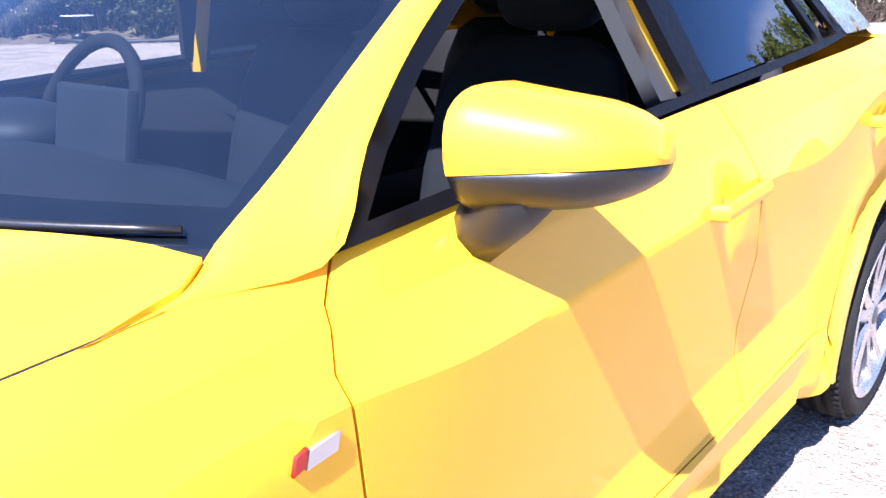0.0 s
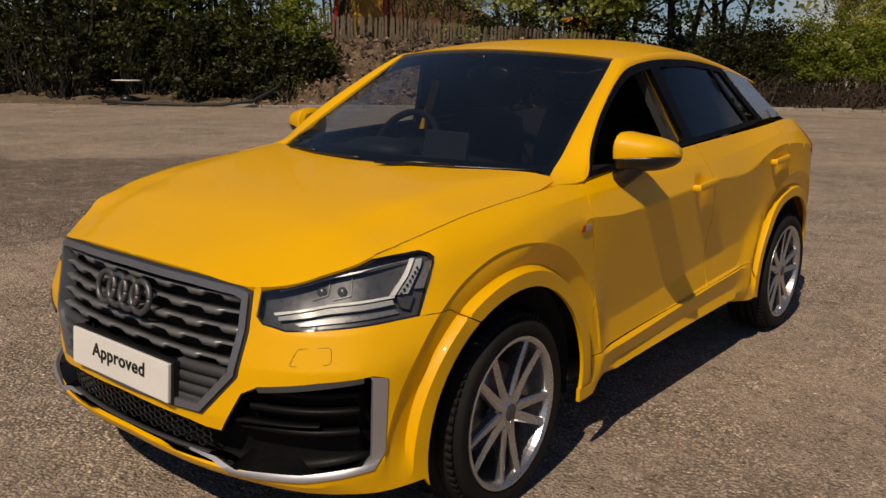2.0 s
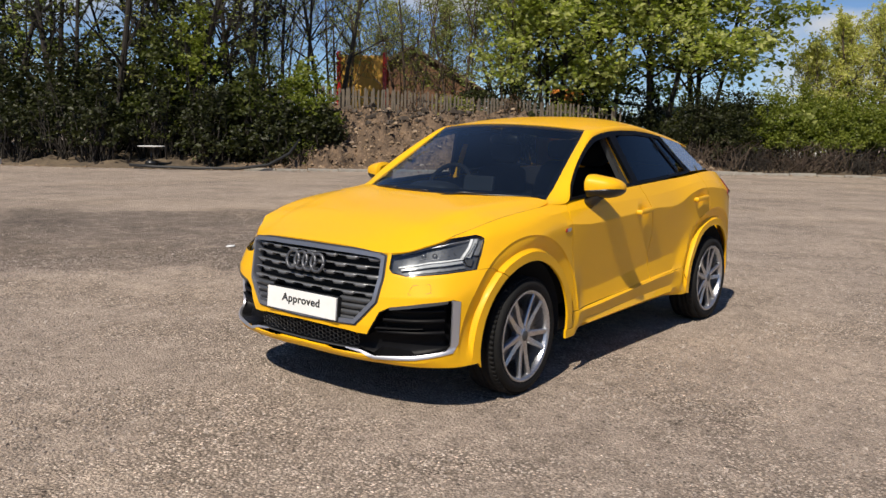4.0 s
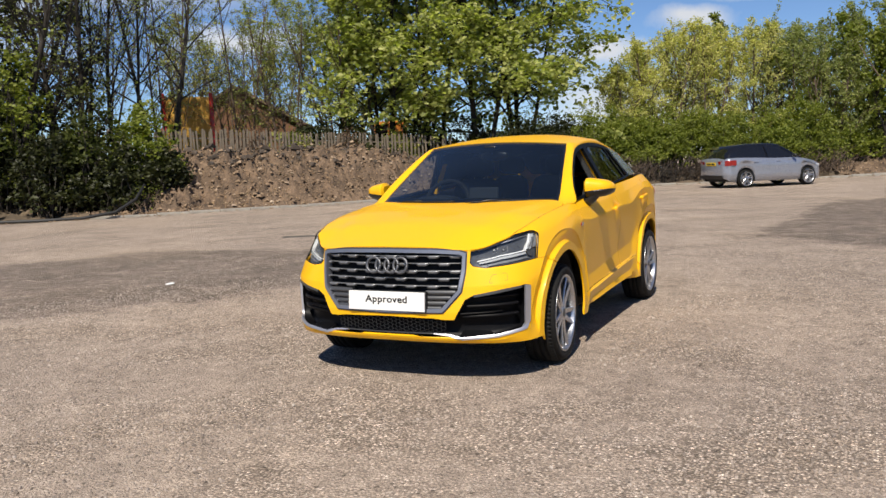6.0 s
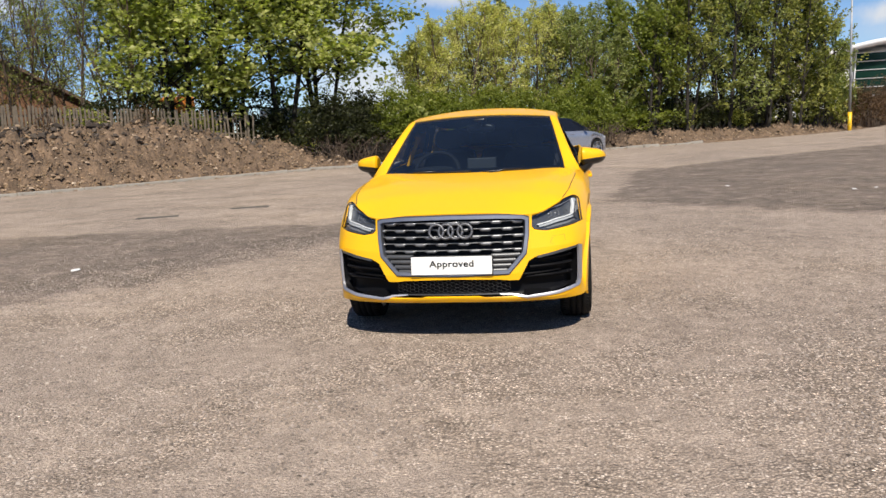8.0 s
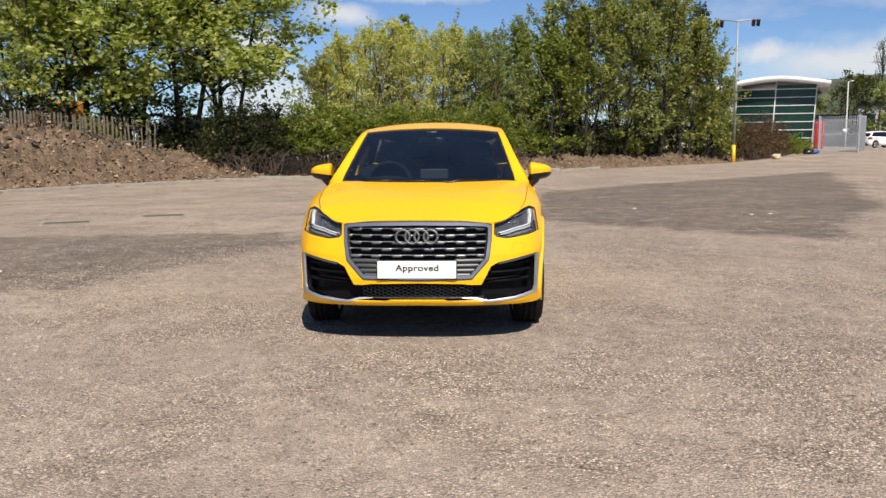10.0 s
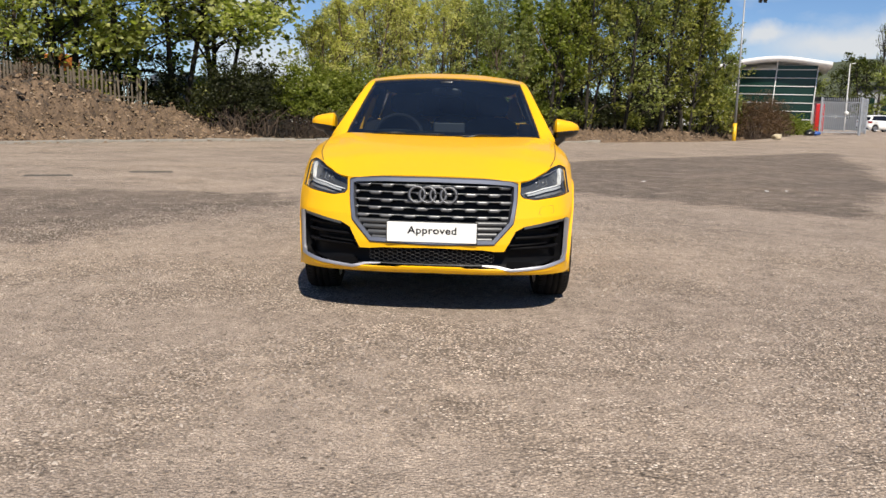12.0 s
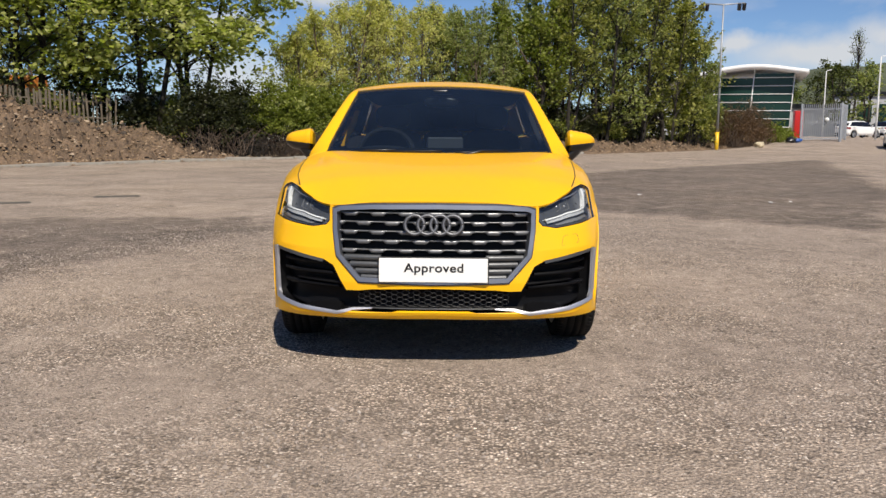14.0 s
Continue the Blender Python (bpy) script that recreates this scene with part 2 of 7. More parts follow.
    for corners, shade, soft in TAR_PATCHES:
        inner = None
        for (x0, y0), (x1, y1) in zip(corners, corners[1:] + corners[:1]):
            # how far a place lies outside each side of the stretch
            q = math.hypot(x1 - x0, y1 - y0)
            nx, ny = (y1 - y0) / q, (x0 - x1) / q
            dot = t.nodes.new("ShaderNodeVectorMath")
            dot.operation = "DOT_PRODUCT"
            dot.inputs[1].default_value = (nx, ny, 0)
            t.links.new(place, dot.inputs[0])
            off = t.nodes.new("ShaderNodeMath")
            off.operation = "SUBTRACT"
            off.inputs[1].default_value = nx * x0 + ny * y0
            t.links.new(dot.outputs["Value"], off.inputs[0])
            if inner is None:
                inner = off.outputs[0]
            else:
                most = t.nodes.new("ShaderNodeMath")
                most.operation = "MAXIMUM"
                t.links.new(inner, most.inputs[0])
                t.links.new(off.outputs[0], most.inputs[1])
                inner = most.outputs[0]
        level = t.nodes.new("ShaderNodeMath")
        level.operation = "MULTIPLY_ADD"
        level.inputs[1].default_value, level.inputs[2].default_value = 0.5 / soft, 0.5
        t.links.new(inner, level.inputs[0])
        mask = ramp(t, level.outputs[0], [(0.15, (1, 1, 1)), (0.85, (0, 0, 0))])
        col = mixed(t, "MULTIPLY", mixed(t, "MULTIPLY", 1.0, mask, wear), col, shade)
    col = mixed(t, "MULTIPLY", 1.0, col, (1.30, 1.26, 1.23))
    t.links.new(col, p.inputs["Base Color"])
    p.inputs["Roughness"].default_value = 0.92
    p.inputs["Specular IOR Level"].default_value = 0.2
    h = mixed(t, "MIX", 0.5, chips.outputs["Distance"], noise_at(90.0))
    k = node(t, "Bump", Strength=0.95, Distance=0.02)
    k.invert = True
    t.links.new(h, k.inputs["Height"])
    t.links.new(k.outputs["Normal"], p.inputs["Normal"])
    return m


TAR_PATCHES = [
    ([(1.3, 9.2), (5.15, 6.2), (8.6, 12.4), (14.7, 31.0), (9.4, 25.4), (2.0, 17.2)], (0.43, 0.43, 0.44), 0.28),
    ([(-6.2, -0.6), (-3.5, 2.2), (-2.0, 5.6), (-2.4, 7.4), (-7.6, 6.3), (-9.7, 3.4)], (0.50, 0.50, 0.51), 0.22),
    ([(-13.0, 0.0), (-9.0, -3.0), (-5.5, 0.0), (-10.5, 5.2)], (0.80, 0.80, 0.80), 0.8),
]
paint = surface("yellow_paint", (0.88, 0.46, 0.010), rough=0.45, coat=0.36, vary=0.012, fine=900, coarse=1.5, spec=0.25)
black_trim = surface("black_trim", (0.012, 0.012, 0.013), rough=0.34, vary=0.2, fine=300)
black_matt = surface("black_matt", (0.005, 0.005, 0.006), rough=0.45, vary=0.15, spec=0.12)
black_gloss = surface("black_gloss", (0.008, 0.008, 0.009), rough=0.12, coat=0.6, vary=0.1)
rubber = surface("tyre_rubber", (0.007, 0.007, 0.007), rough=0.8, vary=0.25, fine=120, coarse=8, bump=0.15, dirt=0.05, spec=0.3)
alloy = surface("silver_alloy", (0.52, 0.53, 0.56), rough=0.30, metal=0.9, vary=0.05, fine=200, dirt=0.03)
satin = surface("satin_silver", (0.56, 0.56, 0.60), rough=0.48, metal=0.85, vary=0.05, fine=300)
frame_grey = surface("frame_grey", (0.27, 0.285, 0.335), rough=0.42, metal=0.8, vary=0.05, fine=300)
frame_dark = surface("frame_dark", (0.085, 0.088, 0.10), rough=0.42, metal=0.7, vary=0.05, fine=300)
slat_grey = surface("slat_grey", (0.21, 0.215, 0.225), rough=0.4, metal=0.5, vary=0.08, fine=300)
lamp_shell = surface("lamp_shell", (0.085, 0.092, 0.107), rough=0.32, metal=0.3, vary=0.15)
chrome = surface("chrome", (0.135, 0.138, 0.148), rough=0.46, metal=0.75, vary=0.03)
slate = surface("slate_grey", (0.10, 0.103, 0.108), rough=0.42, metal=0.55, vary=0.1, fine=300)
blade_grey = surface("pale_grey_paint", (0.42, 0.46, 0.50), rough=0.25, metal=0.6, coat=0.8, vary=0.03)
cloth = surface("dark_cloth", (0.012, 0.012, 0.014), rough=0.85, vary=0.25, fine=400, bump=0.1)
dash_stuff = surface("dashboard_plastic", (0.020, 0.022, 0.026), rough=0.6, vary=0.15, fine=500, bump=0.08)
lining = surface("cabin_lining", (0.018, 0.018, 0.020), rough=0.9, vary=0.15, fine=300)
screen_back = surface("display_plastic", (0.032, 0.036, 0.042), rough=0.5, vary=0.08)
plate_white = surface("plate_white", (0.80, 0.80, 0.78), rough=0.35, vary=0.04)
plate_yellow = surface("plate_yellow", (0.80, 0.55, 0.03), rough=0.35, vary=0.04)
ink = surface("black_ink", (0.01, 0.01, 0.01), rough=0.5, vary=0.05)
red_lamp = surface("red_lamp", (0.22, 0.006, 0.006), rough=0.15, coat=1.0, vary=0.08)
red_enamel = surface("red_enamel", (0.42, 0.015, 0.012), rough=0.3, vary=0.05)
lamp_pale = surface("lamp_pale", (0.36, 0.38, 0.41), rough=0.25, vary=0.06)
lamp_grey = surface("lamp_grey", (0.22, 0.23, 0.25), rough=0.3, metal=0.3, vary=0.08)
lamp_white = surface("lamp_white", (0.72, 0.74, 0.77), rough=0.2, vary=0.04)
steel = surface("brake_steel", (0.30, 0.29, 0.28), rough=0.4, metal=0.9, vary=0.15, dirt=0.3)
clear_glass = glass("clear_glass", (0.93, 0.95, 0.95))
screen_glass = glass("windscreen_glass", (0.52, 0.58, 0.62), dust_haze=0.017)
privacy_glass = glass("privacy_glass", (0.10, 0.11, 0.12))


# ---- building helpers ----
def finish(bm, name, material, smooth=True):
    me = bpy.data.meshes.new(name)
    bm.to_mesh(me)
    bm.free()
    if material:
        me.materials.append(material)
    if smooth:
        for f in me.polygons:
            f.use_smooth = True
        if material and material.name == "yellow_paint":
            me.set_sharp_from_angle(angle=radians(30))
    return me


def part(name, bm, material, parent, label="", smooth=True):
    """A bmesh as one mesh object under a thing or a part."""
    ob = new(name, finish(bm, name, material, smooth))
    ob.parent = parent
    return tagged(ob, label=label)


def thing(name, label, category, at=(0, 0, 0), turn=0.0, group="", kind=""):
    ob = new(name)
    ob.empty_display_size = 0.2
    ob.matrix_basis = pose(*at, 0, 0, turn)
    return tagged(ob, label, category, group, kind)


def solo(name, bm, material, label, category, group="", kind="", smooth=True, m=None):
    ob = new(name, finish(bm, name, material, smooth))
    if m is not None:
        ob.matrix_basis = m
    return tagged(ob, label, category, group, kind)


def hermite(xs, ys):
    """A smooth curve through a few values."""
    xs, ys = np.array(xs, float), np.array(ys, float)
    sl = np.diff(ys) / np.diff(xs)
    ms = np.concatenate(([sl[0]], (sl[1:] * np.diff(xs)[:-1] + sl[:-1] * np.diff(xs)[1:]) / (xs[2:] - xs[:-2]), [sl[-1]]))
    for i in range(1, len(ms) - 1):
        if sl[i - 1] * sl[i] <= 0:
            ms[i] = 0

    def f(x):
        x = min(max(x, xs[0]), xs[-1])
        i = min(int(np.searchsorted(xs, x, "right")) - 1, len(xs) - 2)
        h = xs[i + 1] - xs[i]
        u = (x - xs[i]) / h
        return float(ys[i] * (1 + 2 * u) * (1 - u) ** 2 + ys[i + 1] * u * u * (3 - 2 * u) + h * (ms[i] * u * (1 - u) ** 2 - ms[i + 1] * u * u * (1 - u)))
    return f


def curve3(pts):
    """A smooth curve through points of space, by its length from 0 to 1."""
    pts = [Vector(p) for p in pts]
    d = [0.0]
    for a, b in zip(pts, pts[1:]):
        d.append(d[-1] + (b - a).length)
    fs = [hermite([q / d[-1] for q in d], [p[i] for p in pts]) for i in range(3)]
    return lambda u: Vector((fs[0](u), fs[1](u), fs[2](u)))


def box(bm, lo, hi, bevel=0.0, m=None):
    """A box between two corners, with bevelled edges."""
    lo, hi = Vector(lo), Vector(hi)
    r = bmesh.ops.create_cube(bm, size=1.0, matrix=Matrix.Translation((lo + hi) / 2) @ Matrix.Diagonal((*(hi - lo), 1)))
    vs = r["verts"]
    if bevel:
        es = list({e for v in vs for e in v.link_edges})
        q = bmesh.ops.bevel(bm, geom=es, offset=bevel, segments=2, profile=0.6, affect="EDGES")
        vs = list({v for f in q["faces"] for v in f.verts} | {v for v in vs if v.is_valid})
    if m is not None:
        bmesh.ops.transform(bm, matrix=m, verts=vs)
    return vs


def tube(bm, pts, radii, sides=6, cap=True):
    """A tube of changing thickness along points."""
    pts = [Vector(p) for p in pts]
    if not hasattr(radii, "__len__"):
        radii = [radii] * len(pts)
    rings, side = [], None
    for i, p in enumerate(pts):
        t = (pts[min(i + 1, len(pts) - 1)] - pts[max(i - 1, 0)]).normalized()
        if side is None:
            side = t.orthogonal().normalized()
        side = (side - t * side.dot(t))
        side = side.normalized() if side.length > 1e-6 else t.orthogonal().normalized()
        up = t.cross(side)
        rings.append([bm.verts.new(p + radii[i] * (math.cos(a) * side + math.sin(a) * up)) for a in (2 * math.pi * k / sides for k in range(sides))])
    for a, b in zip(rings, rings[1:]):
        for k in range(sides):
            bm.faces.new((a[k], a[(k + 1) % sides], b[(k + 1) % sides], b[k]))
    if cap:
        bm.faces.new(rings[0][::-1])
        bm.faces.new(rings[-1])
    return rings


def lathe(bm, profile, n=48, close=False):
    """Turns (radius, x) pairs round the x axis."""
    rings = []
    for k in range(n):
        a = 2 * math.pi * k / n
        rings.append([bm.verts.new((x, r * math.cos(a), r * math.sin(a))) for r, x in profile])
    for k in range(n):
        a, b = rings[k], rings[(k + 1) % n]
        for i in range(len(profile) - (0 if close else 1)):
            j = (i + 1) % len(profile)
            bm.faces.new((a[i], b[i], b[j], a[j]))


def loft(bm, rows, closed=False):
    """Quads between rows of points."""
    vs = [[bm.verts.new(p) for p in row] for row in rows]
    for a, b in zip(vs, vs[1:]):
        n = len(a)
        for i in range(n if closed else n - 1):
            j = (i + 1) % n
            try:
                bm.faces.new((a[i], a[j], b[j], b[i]))
            except ValueError:
                pass
    return vs


def blob(bm, centre, radii, power=2.4, nu=20, nv=12, keep=None):
    """A rounded body of given half sizes."""
    def sp(v):
        return math.copysign(abs(v) ** (2 / power), v)
    rows = []
    for j in range(nv + 1):
        b = -math.pi / 2 + math.pi * j / nv
        rows.append([Vector(centre) + Vector((radii[0] * sp(math.cos(b)) * sp(math.cos(a)), radii[1] * sp(math.cos(b)) * sp(math.sin(a)), radii[2] * sp(math.sin(b)))) for a in (2 * math.pi * i / nu for i in range(nu))])
    loft(bm, rows, closed=True)
    bmesh.ops.remove_doubles(bm, verts=bm.verts, dist=1e-5)


def outward(bm, centre):
    bm.normal_update()
    c = Vector(centre)
    if sum(f.normal.dot(f.calc_center_median() - c) * f.calc_area() for f in bm.faces) < 0:
        bmesh.ops.reverse_faces(bm, faces=bm.faces)
    bm.normal_update()


def inside(loops, pts):
    """Which points lie inside the loops (a loop in a loop is a hole)."""
    pts = np.asarray(pts, float)
    res = np.zeros(len(pts), bool)
    for lp in loops:
        a = np.asarray(lp, float)
        b = np.roll(a, -1, 0)
        for (x0, y0), (x1, y1) in zip(a, b):
            if y0 != y1:
                hit = ((y0 > pts[:, 1]) != (y1 > pts[:, 1])) & (pts[:, 0] < (x1 - x0) * (pts[:, 1] - y0) / (y1 - y0) + x0)
                res ^= hit
    return res


def dense(loop, step):
    pts = []
    for a, b in zip(loop, loop[1:] + loop[:1]):
        n = max(1, int(math.ceil(math.dist(a, b) / step)))
        pts += [(a[0] + (b[0] - a[0]) * i / n, a[1] + (b[1] - a[1]) * i / n) for i in range(n)]
    return pts


def rounded(loop, r, seg=4):
    """A closed outline with its corners rounded."""
    pts = []
    n = len(loop)
    for i in range(n):
        p, a, b = Vector(loop[i]), Vector(loop[i - 1]), Vector(loop[(i + 1) % n])
        k = min(r, (a - p).length * 0.45, (b - p).length * 0.45)
        u, v = p + (a - p).normalized() * k, p + (b - p).normalized() * k
        for q in range(seg + 1):
            s = q / seg
            pts.append(tuple(u * (1 - s) ** 2 + p * 2 * s * (1 - s) + v * s * s))
    return pts


def sheet(loops, place, grid, near=0.01, flange=0.012, lines=(), both=False, centre=(0, 2.0, 0.5), sharp=True):
    """A curved panel: outlines in a flat plan, filled with grid points, laid into space by place(), with turned-in edges.
    both: mirror it across x = 0 into one panel."""
    from mathutils.geometry import delaunay_2d_cdt
    verts, edges = [], []
    for lp in loops:
        k = len(verts)
        verts += lp
        edges += [(k + i, k + (i + 1) % len(lp)) for i in range(len(lp))]
    rim = np.array(verts)
    for ln in lines:
        ok = inside(loops, ln)
        last = None
        for p, yes in zip(ln, ok):
            if yes and np.min(np.hypot(rim[:, 0] - p[0], rim[:, 1] - p[1])) > near * 0.6:
                verts.append(tuple(p))
                if last is not None:
                    edges.append((last, len(verts) - 1))
                last = len(verts) - 1
            else:
                last = None
    fixed = np.array(verts)
    grid = np.asarray(grid, float)
    if len(grid):
        grid = grid[inside(loops, grid)]
    for p in grid:
        if np.min(np.hypot(fixed[:, 0] - p[0], fixed[:, 1] - p[1])) > near:
            verts.append((float(p[0]), float(p[1])))
    vs, _, fs, *_ = delaunay_2d_cdt([Vector(v) for v in verts], edges, [], 0, 1e-6)
    mids = [(sum(vs[i][0] for i in f) / 3, sum(vs[i][1] for i in f) / 3) for f in fs]
    ok = inside(loops, mids)
    bm = bmesh.new()
    bv = [bm.verts.new(place(v[0], v[1])) for v in vs]
    for f, yes in zip(fs, ok):
        if yes:
            try:
                bm.faces.new([bv[i] for i in f])
            except ValueError:
                pass
    bmesh.ops.delete(bm, geom=[v for v in bm.verts if not v.link_faces], context="VERTS")
    bmesh.ops.recalc_face_normals(bm, faces=bm.faces)
    outward(bm, centre)
    if flange:
        turn_in(bm, flange, both)
    if both:
        mirror_join(bm)
    return bm


def turn_in(bm, depth, skip_middle=False):
    rim = [e for e in bm.edges if e.is_boundary and not (skip_middle and all(abs(v.co.x) < 1e-4 for v in e.verts))]
    nor = {v: v.normal.copy() for e in rim for v in e.verts}
    twin = {v: bm.verts.new(v.co - n * depth) for v, n in nor.items()}
    for e in rim:
        a, b = e.verts
        f = e.link_faces[0]
        for lp in f.loops:
            if lp.edge == e:
                a, b = lp.vert, lp.link_loop_next.vert
        bm.faces.new((b, a, twin[a], twin[b]))
        e.smooth = False


def mirrored(bm):
    q = bm.copy()
    for v in q.verts:
        v.co.x = -v.co.x
    bmesh.ops.reverse_faces(q, faces=q.faces)
    q.normal_update()
    return q


def mirror_join(bm):
    g = bmesh.ops.duplicate(bm, geom=bm.verts[:] + bm.edges[:] + bm.faces[:])["geom"]
    for v in g:
        if isinstance(v, bmesh.types.BMVert):
            v.co.x = -v.co.x
    bmesh.ops.reverse_faces(bm, faces=[f for f in g if isinstance(f, bmesh.types.BMFace)])
    bmesh.ops.remove_doubles(bm, verts=[v for v in bm.verts if abs(v.co.x) < 1e-3], dist=5e-4)
    bm.normal_update()


def square_grid(lo, hi, step):
    return [(x, y) for x in np.arange(lo[0], hi[0], step) for y in np.arange(lo[1], hi[1], step)]


# ---- the yard: ground, kerb, soil bank ----
EDGE = [Vector(p) for p in ((-60, -21), (-40, -6), (-24, 7.0), (-20, 10.2), (-16, 14.0), (-12.8, 18.4), (-10.2, 22.8), (-6.6, 27), (4.9, 35), (15.5, 46.5), (30, 62))]
EDGE_LEN = [0.0]
for p, q in zip(EDGE, EDGE[1:]):
    EDGE_LEN.append(EDGE_LEN[-1] + (q - p).length)


def edge_at(s, off=0.0):
    """A place s metres along the yard's far edge, off metres behind it, and the edge's heading."""
    i = min(max(int(np.searchsorted(EDGE_LEN, s, "right")) - 1, 0), len(EDGE) - 2)
    u = (s - EDGE_LEN[i]) / (EDGE_LEN[i + 1] - EDGE_LEN[i])

    def way(j):
        return (EDGE[min(j + 1, len(EDGE) - 1)] - EDGE[max(j - 1, 0)]).normalized()
    d = way(i).lerp(way(i + 1), min(max(u, 0), 1)).normalized()
    p = EDGE[i].lerp(EDGE[i + 1], u) + Vector((-d.y, d.x)) * off
    return p, math.degrees(math.atan2(d.y, d.x))


def edge_s(x, y):
    """How far along the edge a place lies."""
    best = None
    for i in range(len(EDGE) - 1):
        d = EDGE[i + 1] - EDGE[i]
        u = min(max((Vector((x, y)) - EDGE[i]).dot(d) / d.length_squared, 0), 1)
        r = (EDGE[i].lerp(EDGE[i + 1], u) - Vector((x, y))).length
        if best is None or r < best[0]:
            best = (r, EDGE_LEN[i] + u * d.length)
    return best[1]


def lie(x, y):
    """The ground's height: all but flat, a shallow dip where the yellow car stands, rising a little towards the far gate."""
    dip = min(max((12 - math.hypot(x, y - 2)) / 8, 0), 1)
    far = min(max((y - 38) / 18, 0), 1) * min(max((x - 12) / 10, 0), 1)
    return 0.55 * far * far * (3 - 2 * far) - 0.028 * dip * dip * (3 - 2 * dip) + 0.012 * noise.noise((x * 0.25, y * 0.25, 0)) * min(1, math.hypot(x, y - 2) / 9)


def build_ground():
    span = [math.copysign(3.0 * (math.exp(abs(k) * 0.115) - 1), k) for k in range(-66, 67)]
    bm = bmesh.new()
    loft(bm, [[(x, y + 6, lie(x, y + 6)) for x in span] for y in span])
    bmesh.ops.recalc_face_normals(bm, faces=bm.faces)
    bm.normal_update()
    if bm.faces[:][0].normal.z < 0:
        bmesh.ops.reverse_faces(bm, faces=bm.faces)
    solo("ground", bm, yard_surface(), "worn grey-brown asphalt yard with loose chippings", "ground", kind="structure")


build_ground()

soil = surface("dry_soil", (0.185, 0.124, 0.080), rough=0.95, vary=0.5, fine=17, coarse=1.6, bump=1.0, deep=0.05, dirt=0.2)
leaf_litter = surface("leaf_litter", (0.15, 0.11, 0.07), rough=0.95, vary=0.4, fine=11, coarse=0.8, bump=0.8)
kerb_stone = surface("kerb_concrete", (0.36, 0.335, 0.29), rough=0.9, vary=0.2, fine=40, coarse=2.5, bump=0.3, dirt=0.5)
rubble = leafy("rubble_stone", [(0.055, 0.037, 0.024), (0.16, 0.106, 0.066), (0.29, 0.205, 0.135), (0.62, 0.51, 0.39)], 0.0, 0.95)
clod_soil = surface("clod_soil", (0.085, 0.066, 0.052), rough=0.95, vary=0.4, fine=20, coarse=2, bump=0.6)
straw = surface("dry_straw", (0.34, 0.25, 0.15), rough=0.95, vary=0.4, fine=30, coarse=3)
S_BANK0, S_BANK1, S_HEDGE = edge_s(-16.2, 13.9), edge_s(-7.4, 26), edge_s(2.6, 33.4)


def bank_top(s):
    """The soil bank's height along the edge."""
    u = (s - S_BANK0) / (S_BANK1 - S_BANK0)
    if u >= 1:
        return 0.28 + 0.35 * min(max((s - S_HEDGE + 1) / 2, 0), 1)
    if u <= 0:
        return 0.28
    rise = min(1, u / 0.10) * min(1, (1 - u) / 0.42)
    return 0.28 + 1.60 * rise ** 0.8


def bank_lie(s, off):
    """Height of the bank off metres behind the kerb."""
    p, _ = edge_at(s, off)
    h = bank_top(s)
    u = min(max(off / 3.6, 0), 1)
    clod = noise.fractal((p.x * 5.5, p.y * 5.5, 11), 0.5, 2.3, 4)
    lump = 0.34 * max(-0.25, clod) * (h > 0.4) + 0.24 * noise.fractal((p.x * 0.8, p.y * 0.8, 3), 0.8, 2.1, 5) + 0.28 * noise.fractal((p.x * 2.6, p.y * 2.6, 7), 0.6, 2.2, 5)
    return lie(p.x, p.y) + 0.03 + h * (u * u * (3 - 2 * u)) * 0.9 + lump * min(1, off / 0.7) * (0.35 + 0.5 * min(1, h))


def build_bank(name, s0, s1, mat, label, deep):
    bm = bmesh.new()
    rows = []
    for s in np.arange(s0, s1 + 0.01, 0.085 if mat is soil else 0.3):
        row = []
        for off in [0.06, 0.06, 0.3] + list(np.arange(0.45, 5.2, 0.085 if mat is soil else 0.3)) + [6, 7.5, 9.5, 12, deep]:
            p, _ = edge_at(s, off)
            z = bank_lie(s, min(off, 9.5)) if len(row) else -0.05
            row.append((p.x, p.y, z if off < 9 else max(0.02, bank_top(s) * 0.9)))
        rows.append(row)
    loft(bm, rows)
    bmesh.ops.recalc_face_normals(bm, faces=bm.faces)
    bm.normal_update()
    if sum(f.normal.z for f in bm.faces) < 0:
        bmesh.ops.reverse_faces(bm, faces=bm.faces)
    solo(name, bm, mat, label, "bank", kind="structure")


build_bank("bank_soil", S_BANK0 - 1.0, S_BANK1 + 0.3, soil, "lumpy bank of bare brown soil and rubble behind the kerb", 16)
build_bank("bank_left", 4.0, S_BANK0 - 0.95, leaf_litter, "low verge of leaf litter under the bushes", 16)
build_bank("bank_right", S_BANK1 + 0.25, S_HEDGE, leaf_litter, "low verge of earth and dead leaves under the hedge", 16)
build_bank("bank_verge", S_HEDGE - 0.05, EDGE_LEN[-1] - 14, soil, "low verge of bare brown soil under the trees", 16)


